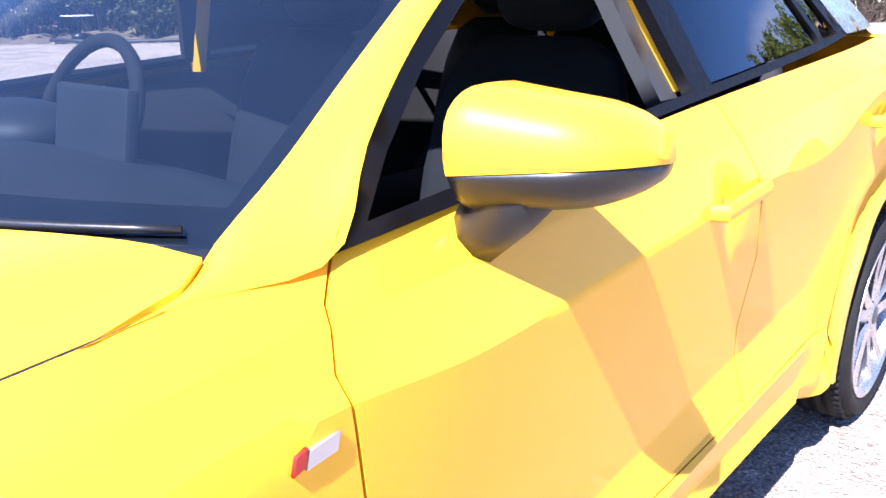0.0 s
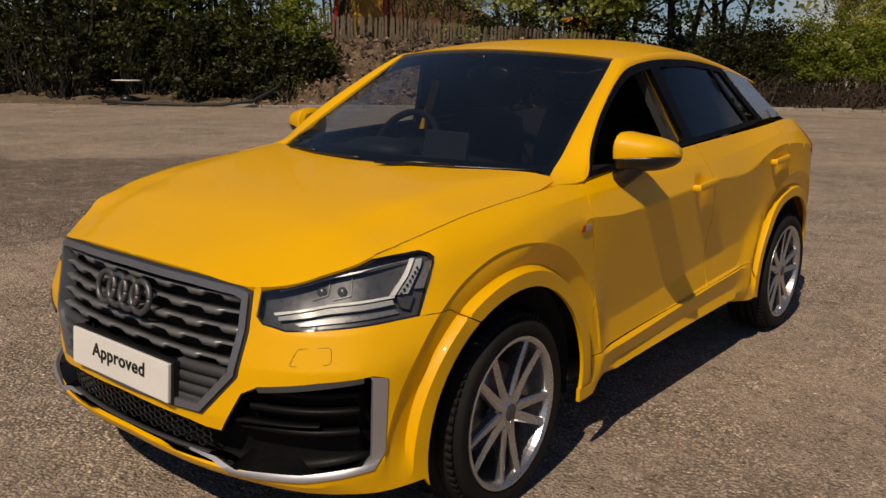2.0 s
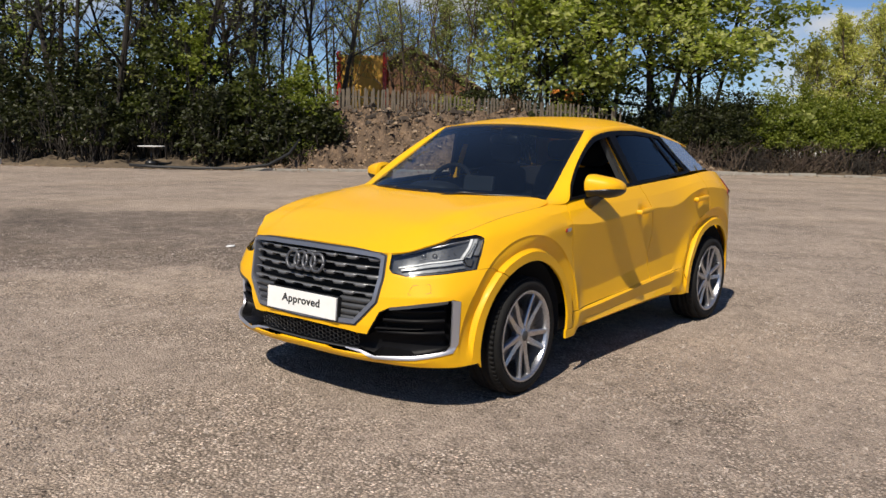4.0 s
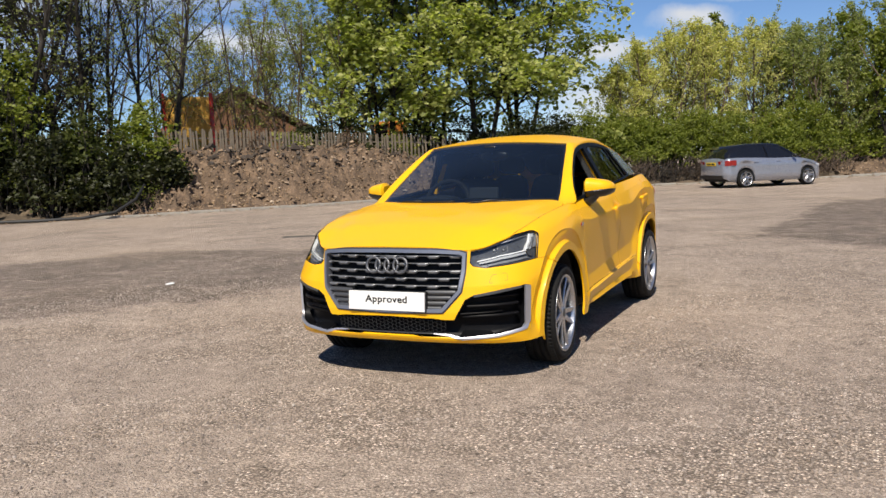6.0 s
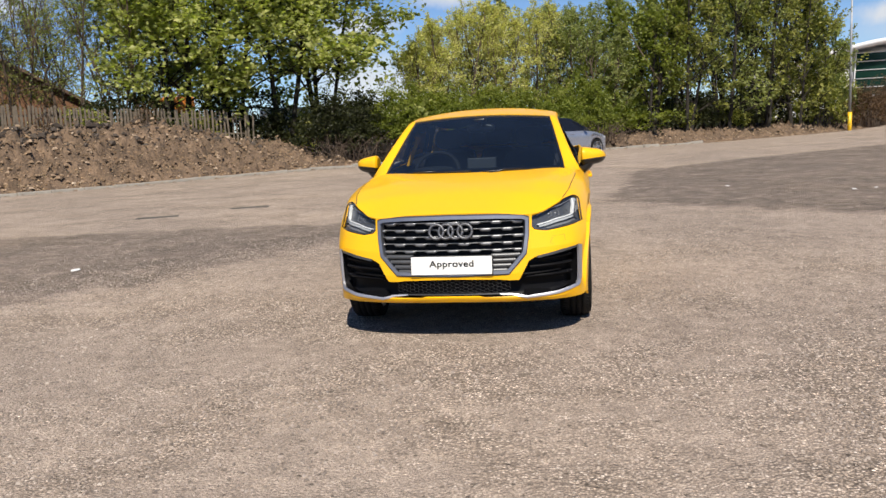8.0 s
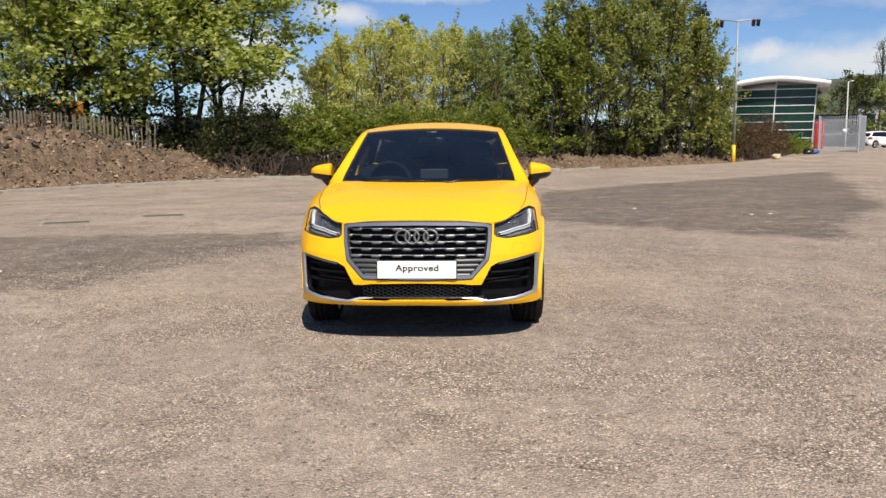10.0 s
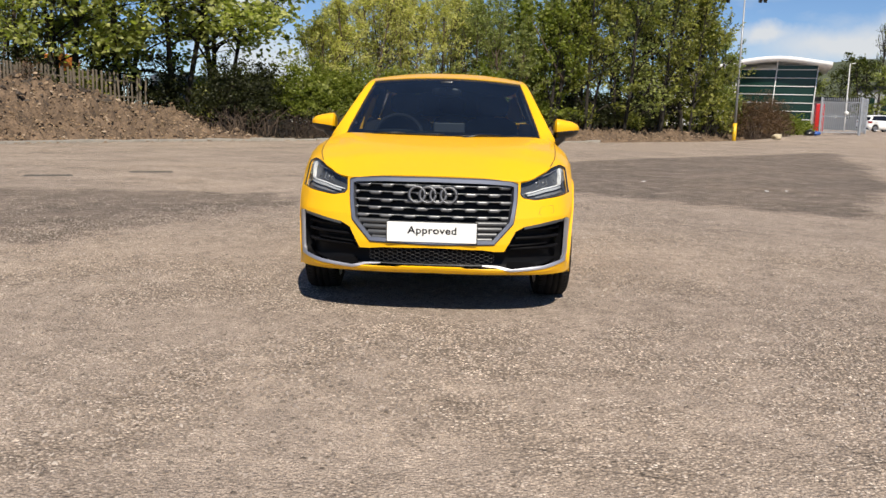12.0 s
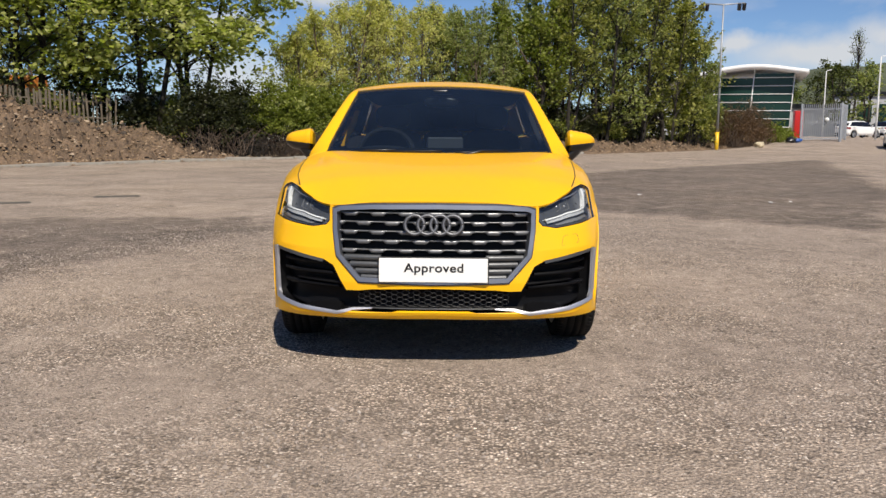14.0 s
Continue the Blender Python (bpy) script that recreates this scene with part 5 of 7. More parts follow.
for nm, lo, hi in (("engine_bay_blocker", (-0.52, 0.32, 0.26), (0.52, 1.05, 0.72)), ("floor_pan", (-0.74, 1.22, 0.215), (0.74, 3.0, 0.30)), ("rear_pan", (-0.55, 3.0, 0.24), (0.55, 4.0, 0.60)), ("bulkhead", (-0.70, 1.17, 0.25), (0.70, 1.28, 0.90)), ("boot_floor", (-0.5, 3.7, 0.5), (0.5, 4.02, 0.9)), ("bumper_beam", (-0.52, 0.17, 0.28), (0.52, 0.23, 0.4))):
    b = bmesh.new()
    box(b, lo, hi, 0.02)
    part(nm, b, lining, car, "black, added unseen under the body to block light", smooth=False)
for hy, hz in HUBS:
    b = bmesh.new()
    rows = [[(x, hy + 0.428 * math.cos(a), hz + 0.428 * math.sin(a)) for a in np.linspace(-0.18, math.pi + 0.18, 24)] for x in (0.80, 0.55)]
    loft(b, rows)
    b.faces.new([v for v in b.verts[:][-24:]])
    pair("wheel_housing", b, lining, car, "black wheel-arch liner")
b = bmesh.new()
rows = [[(x, y, z) for x, z in ((-0.775, belt(y) - 0.03), (-0.74, 0.8), (-0.70, 0.36), (0.70, 0.36), (0.74, 0.8), (0.775, belt(y) - 0.03))] for y in np.linspace(1.25, 3.9, 12)]
loft(b, rows)
for v in b.verts:
    if v.co.y > 3.5:
        v.co.x *= 0.86
part("cabin_tub", b, lining, car, "dark cabin floor and door linings")
b = bmesh.new()
loft(b, [[roof_at(x * (roof_edge(y) + 0.02), y) - Vector((0, 0, 0.035)) for x in np.linspace(-1, 1, 11)] for y in np.linspace(1.84, 3.4, 12)])
part("headlining", b, lining, car, "dark headlining")
b = bmesh.new()
rows = []
for y, z in ((1.06, 0.955), (1.25, 0.985), (1.45, 0.985), (1.56, 0.955), (1.60, 0.88), (1.58, 0.70), (1.50, 0.5)):
    rows.append([(x, y - 0.05 * (x / 0.7) ** 2 + 0.18 * (x / 0.7) ** 2 * (y < 1.2), z - 0.015 * (x / 0.7) ** 2) for x in np.linspace(-0.73, 0.73, 15)])
loft(b, rows)
dash = part("dashboard", b, dash_stuff, car, "dark grey dashboard")
b = bmesh.new()
blob(b, (-0.36, 1.50, 0.985), (0.19, 0.12, 0.055))
part("instrument_hood", b, dash_stuff, dash)
b = bmesh.new()
box(b, (-0.115, -0.012, -0.070), (0.115, 0.012, 0.070), 0.008, pose(0.035, 1.47, 1.025, -10, 0, 0))
part("display", b, screen_back, dash, "grey back of the upright display", smooth=False)
b = bmesh.new()
turn = pose(-0.36, 1.66, 0.975, 66, 0, 0)
tube(b, [turn @ Vector((0.183 * math.cos(a), 0.183 * math.sin(a), 0)) for a in np.linspace(0, 2 * math.pi, 41)], 0.016, 8)
tube(b, [turn @ Vector((-0.17, -0.02, 0)), turn @ Vector((0, 0, 0.02)), turn @ Vector((0.17, -0.02, 0))], [0.018, 0.05, 0.018], 8)
tube(b, [turn @ Vector((0, 0, 0.02)), turn @ Vector((0, -0.17, 0))], [0.04, 0.018], 8)
part("steering_wheel", b, cloth, car, "black steering wheel")


def seat(x, y, wide=0.25):
    b = bmesh.new()
    blob(b, (x, y, 0.56), (wide, 0.27, 0.10), 3.0)
    base = part("seat_cushion", b, cloth, car, "dark cloth seat")
    b = bmesh.new()
    rows = []
    for z, hw, th, dy in ((0.55, 0.22, 0.06, 0.20), (0.7, 0.245, 0.075, 0.24), (0.85, 0.25, 0.07, 0.28), (1.0, 0.235, 0.06, 0.32), (1.10, 0.20, 0.05, 0.35), (1.14, 0.12, 0.03, 0.36)):
        rows.append([(x + hw * math.copysign(abs(math.cos(a)) ** 0.7, math.cos(a)) * wide / 0.25, y + dy + th * math.copysign(abs(math.sin(a)) ** 0.8, math.sin(a)) - 0.03 * math.cos(a) ** 4, z) for a in (2 * math.pi * k / 20 for k in range(20))])
    loft(b, rows, closed=True)
    b.verts.ensure_lookup_table()
    b.faces.new(b.verts[-20:])
    part("backrest", b, cloth, base)
    b = bmesh.new()
    blob(b, (x, y + 0.37, 1.235), (0.13, 0.05, 0.085), 3.0)
    part("headrest", b, cloth, base)


seat(-0.36, 1.98)
seat(0.36, 1.98)
for x in (-0.40, 0.0, 0.40):
    seat(x, 2.86, 0.2)
b = bmesh.new()
blob(b, (0.0, 1.80, 1.325), (0.115, 0.022, 0.036), 3.0)
tube(b, [(0, 1.79, 1.33), (0, 1.76, 1.40)], 0.012, 6)
part("rear_view_mirror", b, black_trim, car, "black rear-view mirror")
b = bmesh.new()
box(b, (-0.05, 1.70, 1.375), (0.05, 1.80, 1.405), 0.01)
part("sensor_box", b, black_trim, windscreen)


# wheels
def wheel_parts(parent, hub, side, R=0.322, rim=0.246, width=0.105, twin=5, name="wheel", spoke_mat=None, turn=8.0, lean=0.0):
    """A wheel: brake disc, tyre with tread, alloy rim with twin spokes, centre cap, bolts."""
    at = Matrix.Translation(hub) @ (pose(0, 0, 0, 0, 0, lean) if side > 0 else pose(0, 0, 0, 0, 0, 180 + lean)) @ pose(0, 0, 0, turn, 0, 0)

    def put(bm):
        bmesh.ops.transform(bm, matrix=at, verts=bm.verts)
        bmesh.ops.recalc_face_normals(bm, faces=bm.faces)
        return bm
    b = bmesh.new()
    lathe(b, [(0.0, -0.085), (0.15, -0.085), (0.15, -0.105), (0.0, -0.105)], 32)
    w = part(name, put(b), steel, parent, "brake disc and hub")
    b = bmesh.new()
    prof = [(rim - 0.004, -0.012), (rim + 0.008, 0.0), (rim + 0.030, 0.006), (rim + 0.055, 0.002), (R - 0.022, -0.010), (R - 0.006, -0.026), (R, -0.045), (R + 0.001, -0.060), (R - 0.009, -0.062), (R - 0.009, -0.068), (R + 0.001, -0.070), (R + 0.002, -0.098), (R - 0.009, -0.100), (R - 0.009, -0.107), (R + 0.002, -0.109), (R + 0.001, -0.140), (R - 0.009, -0.142), (R - 0.009, -0.148), (R, -0.150), (R - 0.006, -0.184), (R - 0.022, -0.2), (rim + 0.03, -0.212), (rim, -0.205)]
    lathe(b, prof, 72)
    part("tyre", put(b), rubber, w, "black rubber tyre")
    b = bmesh.new()
    for k in range(72):
        a = 2 * math.pi * k / 72
        c, s = math.cos(a), math.sin(a)
        for x0, x1 in ((-0.014, -0.056), (-0.152, -0.196)):
            r = R + 0.0015
            m = Matrix(((1, 0, 0, 0), (0, c, -s, 0), (0, s, c, 0), (0, 0, 0, 1)))
            box(b, (x1, r - 0.016, -0.010), (x0, r - 0.001 - (0.004), 0.008), 0, m)
    tagged(part("tread", put(b), rubber, w), kind="stuff")
    b = bmesh.new()
    lathe(b, [(rim + 0.004, -0.004), (rim + 0.003, 0.003), (rim - 0.006, 0.004), (rim - 0.014, -0.003), (rim - 0.020, -0.020), (rim - 0.026, -0.08), (rim - 0.03, -0.19), (rim, -0.20)], 72)
    lathe(b, [(0.0, -0.012), (0.032, -0.010), (0.050, -0.018), (0.062, -0.03), (0.06, -0.06)], 40)
    for k in range(twin):
        for sg in (1, -1):
            a0 = 2 * math.pi * k / twin
            rows = []
            for r, ang, hw, xf, dep in ((0.040, 0.36, 0.018, -0.012, 0.035), (0.085, 0.240, 0.0180, -0.015, 0.035), (0.14, 0.215, 0.0160, -0.013, 0.03), (rim - 0.045, 0.205, 0.0140, -0.008, 0.028), (rim - 0.012, 0.200, 0.0125, -0.004, 0.03)):
                c = a0 + sg * ang
                dv, tv = Vector((0, math.cos(c), math.sin(c))), Vector((0, -math.sin(c), math.cos(c)))
                p = dv * r
                rows.append([p + tv * hw + Vector((xf - 0.006, 0, 0)), p + tv * hw * 0.5 * sg + tv * 0.002 + Vector((xf, 0, 0)), p + tv * hw * 0.5 * sg - tv * 0.002 + Vector((xf, 0, 0)), p - tv * hw + Vector((xf - 0.006, 0, 0)), p - tv * hw * 0.8 + Vector((xf - dep, 0, 0)), p + tv * hw * 0.8 + Vector((xf - dep, 0, 0))])
            loft(b, rows, closed=True)
    part("rim", put(b), spoke_mat or alloy, w, "silver twin-spoke alloy rim", smooth=False)
    b = bmesh.new()
    lathe(b, [(0.0, -0.006), (0.026, -0.007), (0.030, -0.012)], 24)
    part("centre_cap", put(b), slate, w)
    for k in range(5):
        b = bmesh.new()
        a = 2 * math.pi * (k + 0.5) / 5
        box(b, (-0.034, 0.047 * math.cos(a) - 0.008, 0.047 * math.sin(a) - 0.008), (-0.014, 0.047 * math.cos(a) + 0.008, 0.047 * math.sin(a) + 0.008), 0.002)
        part("wheel_bolt", put(b), black_trim, w)
    return w


for hub in HUBS:
    for sg in (1, -1):
        wheel_parts(car, (0.858 * sg, *hub), sg, turn=57 if hub is HUBS[0] else 8, lean=2.5 if hub is HUBS[0] else 0)


# ---- trees, bushes, hedge ----
bark = surface("dark_bark", (0.034, 0.028, 0.022), rough=0.95, vary=0.35, fine=30, coarse=4, bump=0.8)
bramble_wood = surface("bramble_wood", (0.065, 0.044, 0.030), rough=0.95, vary=0.35, fine=30, coarse=3, bump=0.4)
pale_twig = surface("dry_twig", (0.12, 0.085, 0.06), rough=0.95, vary=0.35, fine=30, coarse=3, bump=0.4)
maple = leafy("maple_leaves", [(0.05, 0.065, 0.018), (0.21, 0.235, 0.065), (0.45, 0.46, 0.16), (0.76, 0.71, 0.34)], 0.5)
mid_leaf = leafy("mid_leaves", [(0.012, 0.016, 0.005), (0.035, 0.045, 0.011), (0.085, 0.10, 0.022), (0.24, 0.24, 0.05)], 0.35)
# dark evergreen leaves; the shade within the bushes is put into this colour
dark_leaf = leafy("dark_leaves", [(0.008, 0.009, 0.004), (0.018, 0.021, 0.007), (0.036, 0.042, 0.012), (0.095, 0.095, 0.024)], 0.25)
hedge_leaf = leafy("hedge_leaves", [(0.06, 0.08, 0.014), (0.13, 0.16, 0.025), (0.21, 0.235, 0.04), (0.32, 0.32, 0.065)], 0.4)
willow_leaf = leafy("spring_leaves", [(0.24, 0.24, 0.09), (0.43, 0.415, 0.15), (0.60, 0.55, 0.22), (0.76, 0.67, 0.31)], 0.5)
fresh_leaf = leafy("fresh_leaves", [(0.09, 0.115, 0.042), (0.19, 0.22, 0.078), (0.31, 0.33, 0.115), (0.48, 0.465, 0.18)], 0.45)
wood_leaf = leafy("wood_leaves", [(0.035, 0.045, 0.012), (0.13, 0.145, 0.036), (0.33, 0.325, 0.09), (0.68, 0.60, 0.22)], 0.45)
brown_leaf = leafy("brown_leaves", [(0.05, 0.03, 0.018), (0.09, 0.05, 0.028), (0.13, 0.075, 0.038), (0.15, 0.10, 0.045)], 0.25)


def leaves_at(name, at, size, mat, rng, flat=0.0):
    """Small folded blades at the given places; flat lays them level."""
    n = len(at)
    d = rng.normal(0, 1, (n, 3)) * np.array([1, 1, 0.55 * (1 - 0.6 * flat)])
    d /= np.linalg.norm(d, axis=1)[:, None]
    up = rng.normal(0, 1, (n, 3)) * (1 - flat) + np.array([0, 0, 1.0]) * (0.4 + flat)
    w = np.cross(d, up)
    w /= np.maximum(np.linalg.norm(w, axis=1), 1e-6)[:, None]
    k = np.cross(w, d)
    ln = (size * (0.6 + 0.8 * rng.random(n)))[:, None]
    a, b = at - d * ln * 0.5, at + d * ln * 0.5
    mid = at + k * ln * 0.10
    vs = np.stack([a, mid + w * ln * 0.36, b, mid - w * ln * 0.36], 1).reshape(-1, 3)
    i = 4 * np.arange(n)[:, None]
    fs = np.concatenate([i + np.array([0, 1, 2]), i + np.array([0, 2, 3])], 1).reshape(-1, 3)
    me = bpy.data.meshes.new(name)
    me.from_pydata(vs.tolist(), [], fs.tolist())
    me.materials.append(mat)
    return me


def leaf_mesh(name, centres, spread, per, size, mat, rng, flat=0.0):
    """Leaves in loose clumps round the twig ends."""
    centres = np.asarray(centres, float)
    n = len(centres) * per
    at = np.repeat(centres, per, 0) + rng.normal(0, 1, (n, 3)) * np.array([1, 1, 0.7]) * spread
    return leaves_at(name, at, size, mat, rng, flat)


def unit(v):
    return v / np.maximum(np.linalg.norm(v, axis=-1, keepdims=True), 1e-9)


def offshoots(rng, wood, per, t0, ratio, spread, lift, droop, shortest):
    """Shoots that leave every branch of a set: foot, way, length, bend, thickness."""
    S, D, L, B, R = wood
    n = len(S)
    t = t0 + (1 - t0) * (np.arange(per)[None] + rng.random((n, per))) / per
    at = S[:, None] + D[:, None] * (L[:, None] * t)[..., None] + B[:, None] * (t * t)[..., None]
    along = unit(D[:, None] * L[:, None, None] + 2 * B[:, None] * t[..., None])
    side = unit(np.cross(along, np.array([0, 0, 1.0])) + rng.normal(0, 0.25, (n, per, 3)))
    side *= np.where((np.arange(per) % 2)[None, :, None] == 0, 1.0, -1.0)
    side = unit(side + rng.normal(0, 0.35, (n, per, 3)))
    a = np.radians(spread[0] + (spread[1] - spread[0]) * rng.random((n, per)))[..., None]
    d = unit(along * np.cos(a) + side * np.sin(a) + np.array([0, 0, lift]))
    ln = np.maximum(shortest, L[:, None] * ratio * (1.2 - 0.65 * t) * (0.7 + 0.6 * rng.random((n, per))))
    bend = np.array([0, 0, droop]) * ln[..., None] + rng.normal(0, 0.06, (n, per, 3)) * ln[..., None]
    r = np.repeat(R[:, None] * 0.42, per, 1)
    return at.reshape(-1, 3), d.reshape(-1, 3), ln.ravel(), bend.reshape(-1, 3), r.ravel()


def prisms(wood, k, sides, end=0.35, least=0.004):
    """Tapered many-sided sticks along bent lines: points and faces."""
    S, D, L, B, R = wood
    n = len(S)
    t = np.linspace(0, 1, k)
    c = S[:, None] + D[:, None] * (L[:, None] * t)[..., None] + B[:, None] * (t * t)[None, :, None]
    u = unit(np.cross(D, np.where(np.abs(D[:, 2:]) > 0.9, np.array([[1.0, 0, 0]]), np.array([[0, 0, 1.0]]))))
    v = np.cross(D, u)
    r = np.maximum(least, R[:, None] * (1 - (1 - end) * t[None]))
    a = 2 * math.pi * np.arange(sides) / sides
    ring = u[:, None, None] * np.cos(a)[None, None, :, None] + v[:, None, None] * np.sin(a)[None, None, :, None]
    vs = (c[:, :, None] + ring * r[:, :, None, None]).reshape(-1, 3)
    i, j, q = np.meshgrid(np.arange(n), np.arange(k - 1), np.arange(sides), indexing="ij")
    one = (i * k + j) * sides
    fs = np.stack([one + q, one + (q + 1) % sides, one + sides + (q + 1) % sides, one + sides + q], -1).reshape(-1, 4)
    return vs, fs


def tree(at, h, wide, leaf_mat, label, seed, stems=3, base=0.18, limbs=12, branches=5, twigs=4, per=7, leaf=0.12, trunk_r=0.11, rise=0.35, droop=-0.10, flat=0.35, lean=0.10, top_lift=0.45, bark_mat=None, loose=0.6):
    """A tree grown outwards: stems, limbs up each stem, branches on the limbs, twigs on those, and leaves along the twigs."""
    rng = np.random.default_rng(seed)
    t = thing("tree", label, "tree", at)
    a = 2 * math.pi * np.arange(stems) / stems + rng.random()
    out_ = np.stack([np.cos(a), np.sin(a), 0 * a], 1)
    S = out_ * (0.06 + 0.22 * (stems > 1)) + np.array([0, 0, -0.2])
    D = unit(out_ * (lean * (0.4 + rng.random((stems, 1)))) + np.array([0, 0, 1.0]))
    L = h * (0.80 + 0.2 * rng.random(stems))
    B = rng.normal(0, 0.05, (stems, 3)) * np.array([1, 1, 0]) * h
    R = np.full(stems, trunk_r) * (0.7 + 0.5 * rng.random(stems))
    trunk = (S, D, L, B, R)
    u = base + (1 - base) * ((np.arange(limbs)[None] + rng.random((stems, limbs))) / limbs) ** 0.9
    v = (u - base) / (1 - base)
    foot = S[:, None] + D[:, None] * (L[:, None] * u)[..., None] + B[:, None] * (u * u)[..., None]
    az = a[:, None] + 2.4 * np.arange(limbs)[None] + rng.normal(0, 0.5, (stems, limbs))
    girth = np.sqrt(np.maximum(0.02, 1 - (1.25 * v - 0.25) ** 2))
    ln = wide * girth * (0.6 + 0.55 * rng.random((stems, limbs))) + 0.25
    up_ = np.clip(rise + top_lift * v + rng.normal(0, 0.1, v.shape), 0, 0.95)
    d = unit(np.stack([np.cos(az) * (1 - up_), np.sin(az) * (1 - up_), up_], -1))
    limb = (foot.reshape(-1, 3), d.reshape(-1, 3), ln.ravel(), (np.array([0, 0, droop]) * ln[..., None] + rng.normal(0, 0.08, d.shape) * ln[..., None]).reshape(-1, 3), (R[:, None] * (0.42 - 0.2 * v)).ravel())
    branch = offshoots(rng, limb, branches, 0.22, 0.46, (30, 65), 0.05, droop, 0.25)
    twig = offshoots(rng, branch, twigs, 0.15, 0.50, (25, 60), 0.03, droop, 0.16)
    pts, faces, k0 = [], [], 0
    for wood, k, sides, least in ((trunk, 7, 8, 0.012), (limb, 5, 5, 0.007), (branch, 3, 3, 0.005), (tuple(q[::2 if per > 4 else 1] for q in twig), 2, 3, 0.004)):
        vs, fs = prisms(wood, k, sides, 0.3, least)
        pts.append(vs)
        faces += (fs + k0).tolist()
        k0 += len(vs)
    me = bpy.data.meshes.new("trunk")
    me.from_pydata(np.concatenate(pts).tolist(), [], faces)
    me.materials.append(bark_mat or bark)
    w = new("trunk", me)
    w.parent = t
    tagged(w, label="bark stems, limbs and twigs")
    S, D, L, B, R = twig
    q = 0.1 + 0.95 * rng.random((len(S), per))
    at_ = S[:, None] + D[:, None] * (L[:, None] * q)[..., None] + B[:, None] * (q * q)[..., None]
    at_ = at_.reshape(-1, 3) + rng.normal(0, loose * leaf, (len(S) * per, 3))
    crown = new("crown", leaves_at("crown", at_, leaf, leaf_mat, rng, flat))
    crown.parent = t
    return t


def bush(name, at, sizes, leaf_mat, label, n=60, per=40, size=0.09, spread=0.2, seed=1, stems=14, stem_mat=None, low=0.1):
    """A bush: many thin stems from the ground and leaf clumps over an uneven dome."""
    rnd, rng = random.Random(seed), np.random.default_rng(seed)
    t = thing(name, label, "bush" if "hedge" not in name else "hedge", at)
    wood = bmesh.new()
    ends = []
    for _ in range(n):
        a, b = rnd.random() * 6.283, rnd.random() ** 0.7
        x, y = math.cos(a) * b, math.sin(a) * b
        lump = 1 + 0.22 * noise.noise((2.2 * x + seed, 2.2 * y, 0.3 * seed))
        top = math.sqrt(max(0.0, 1 - b * b)) * rnd.uniform(0.75, 1.08) * lump
        z = low + (top - low) * rnd.random() ** 0.6
        ends.append((x * sizes[0] * rnd.uniform(0.8, 1.15) * lump, y * sizes[1] * rnd.uniform(0.8, 1.15) * lump, max(0.05, z) * sizes[2]))
    for _ in range(stems):
        e = Vector(ends[rnd.randrange(n)])
        f = Vector((e.x * 0.5 + rnd.uniform(-0.3, 0.3), e.y * 0.5 + rnd.uniform(-0.3, 0.3), -0.1))
        m = f.lerp(e, 0.55) + Vector((rnd.uniform(-0.25, 0.25), rnd.uniform(-0.25, 0.25), 0.1))
        tube(wood, [f, f.lerp(m, 0.5), m, e], [0.028, 0.022, 0.015, 0.006], 4, cap=False)
    tagged(part("stem", wood, stem_mat or bark, t, "bare woody stems"), kind="stuff")
    crown = new("foliage", leaf_mesh("foliage", ends, spread, per, size, leaf_mat, rng, 0.2))
    crown.parent = t
    return t


def ground_at(s, off):
    p, a = edge_at(s, off)
    return (p.x, p.y, bank_lie(s, min(off, 9.4)) - 0.05)


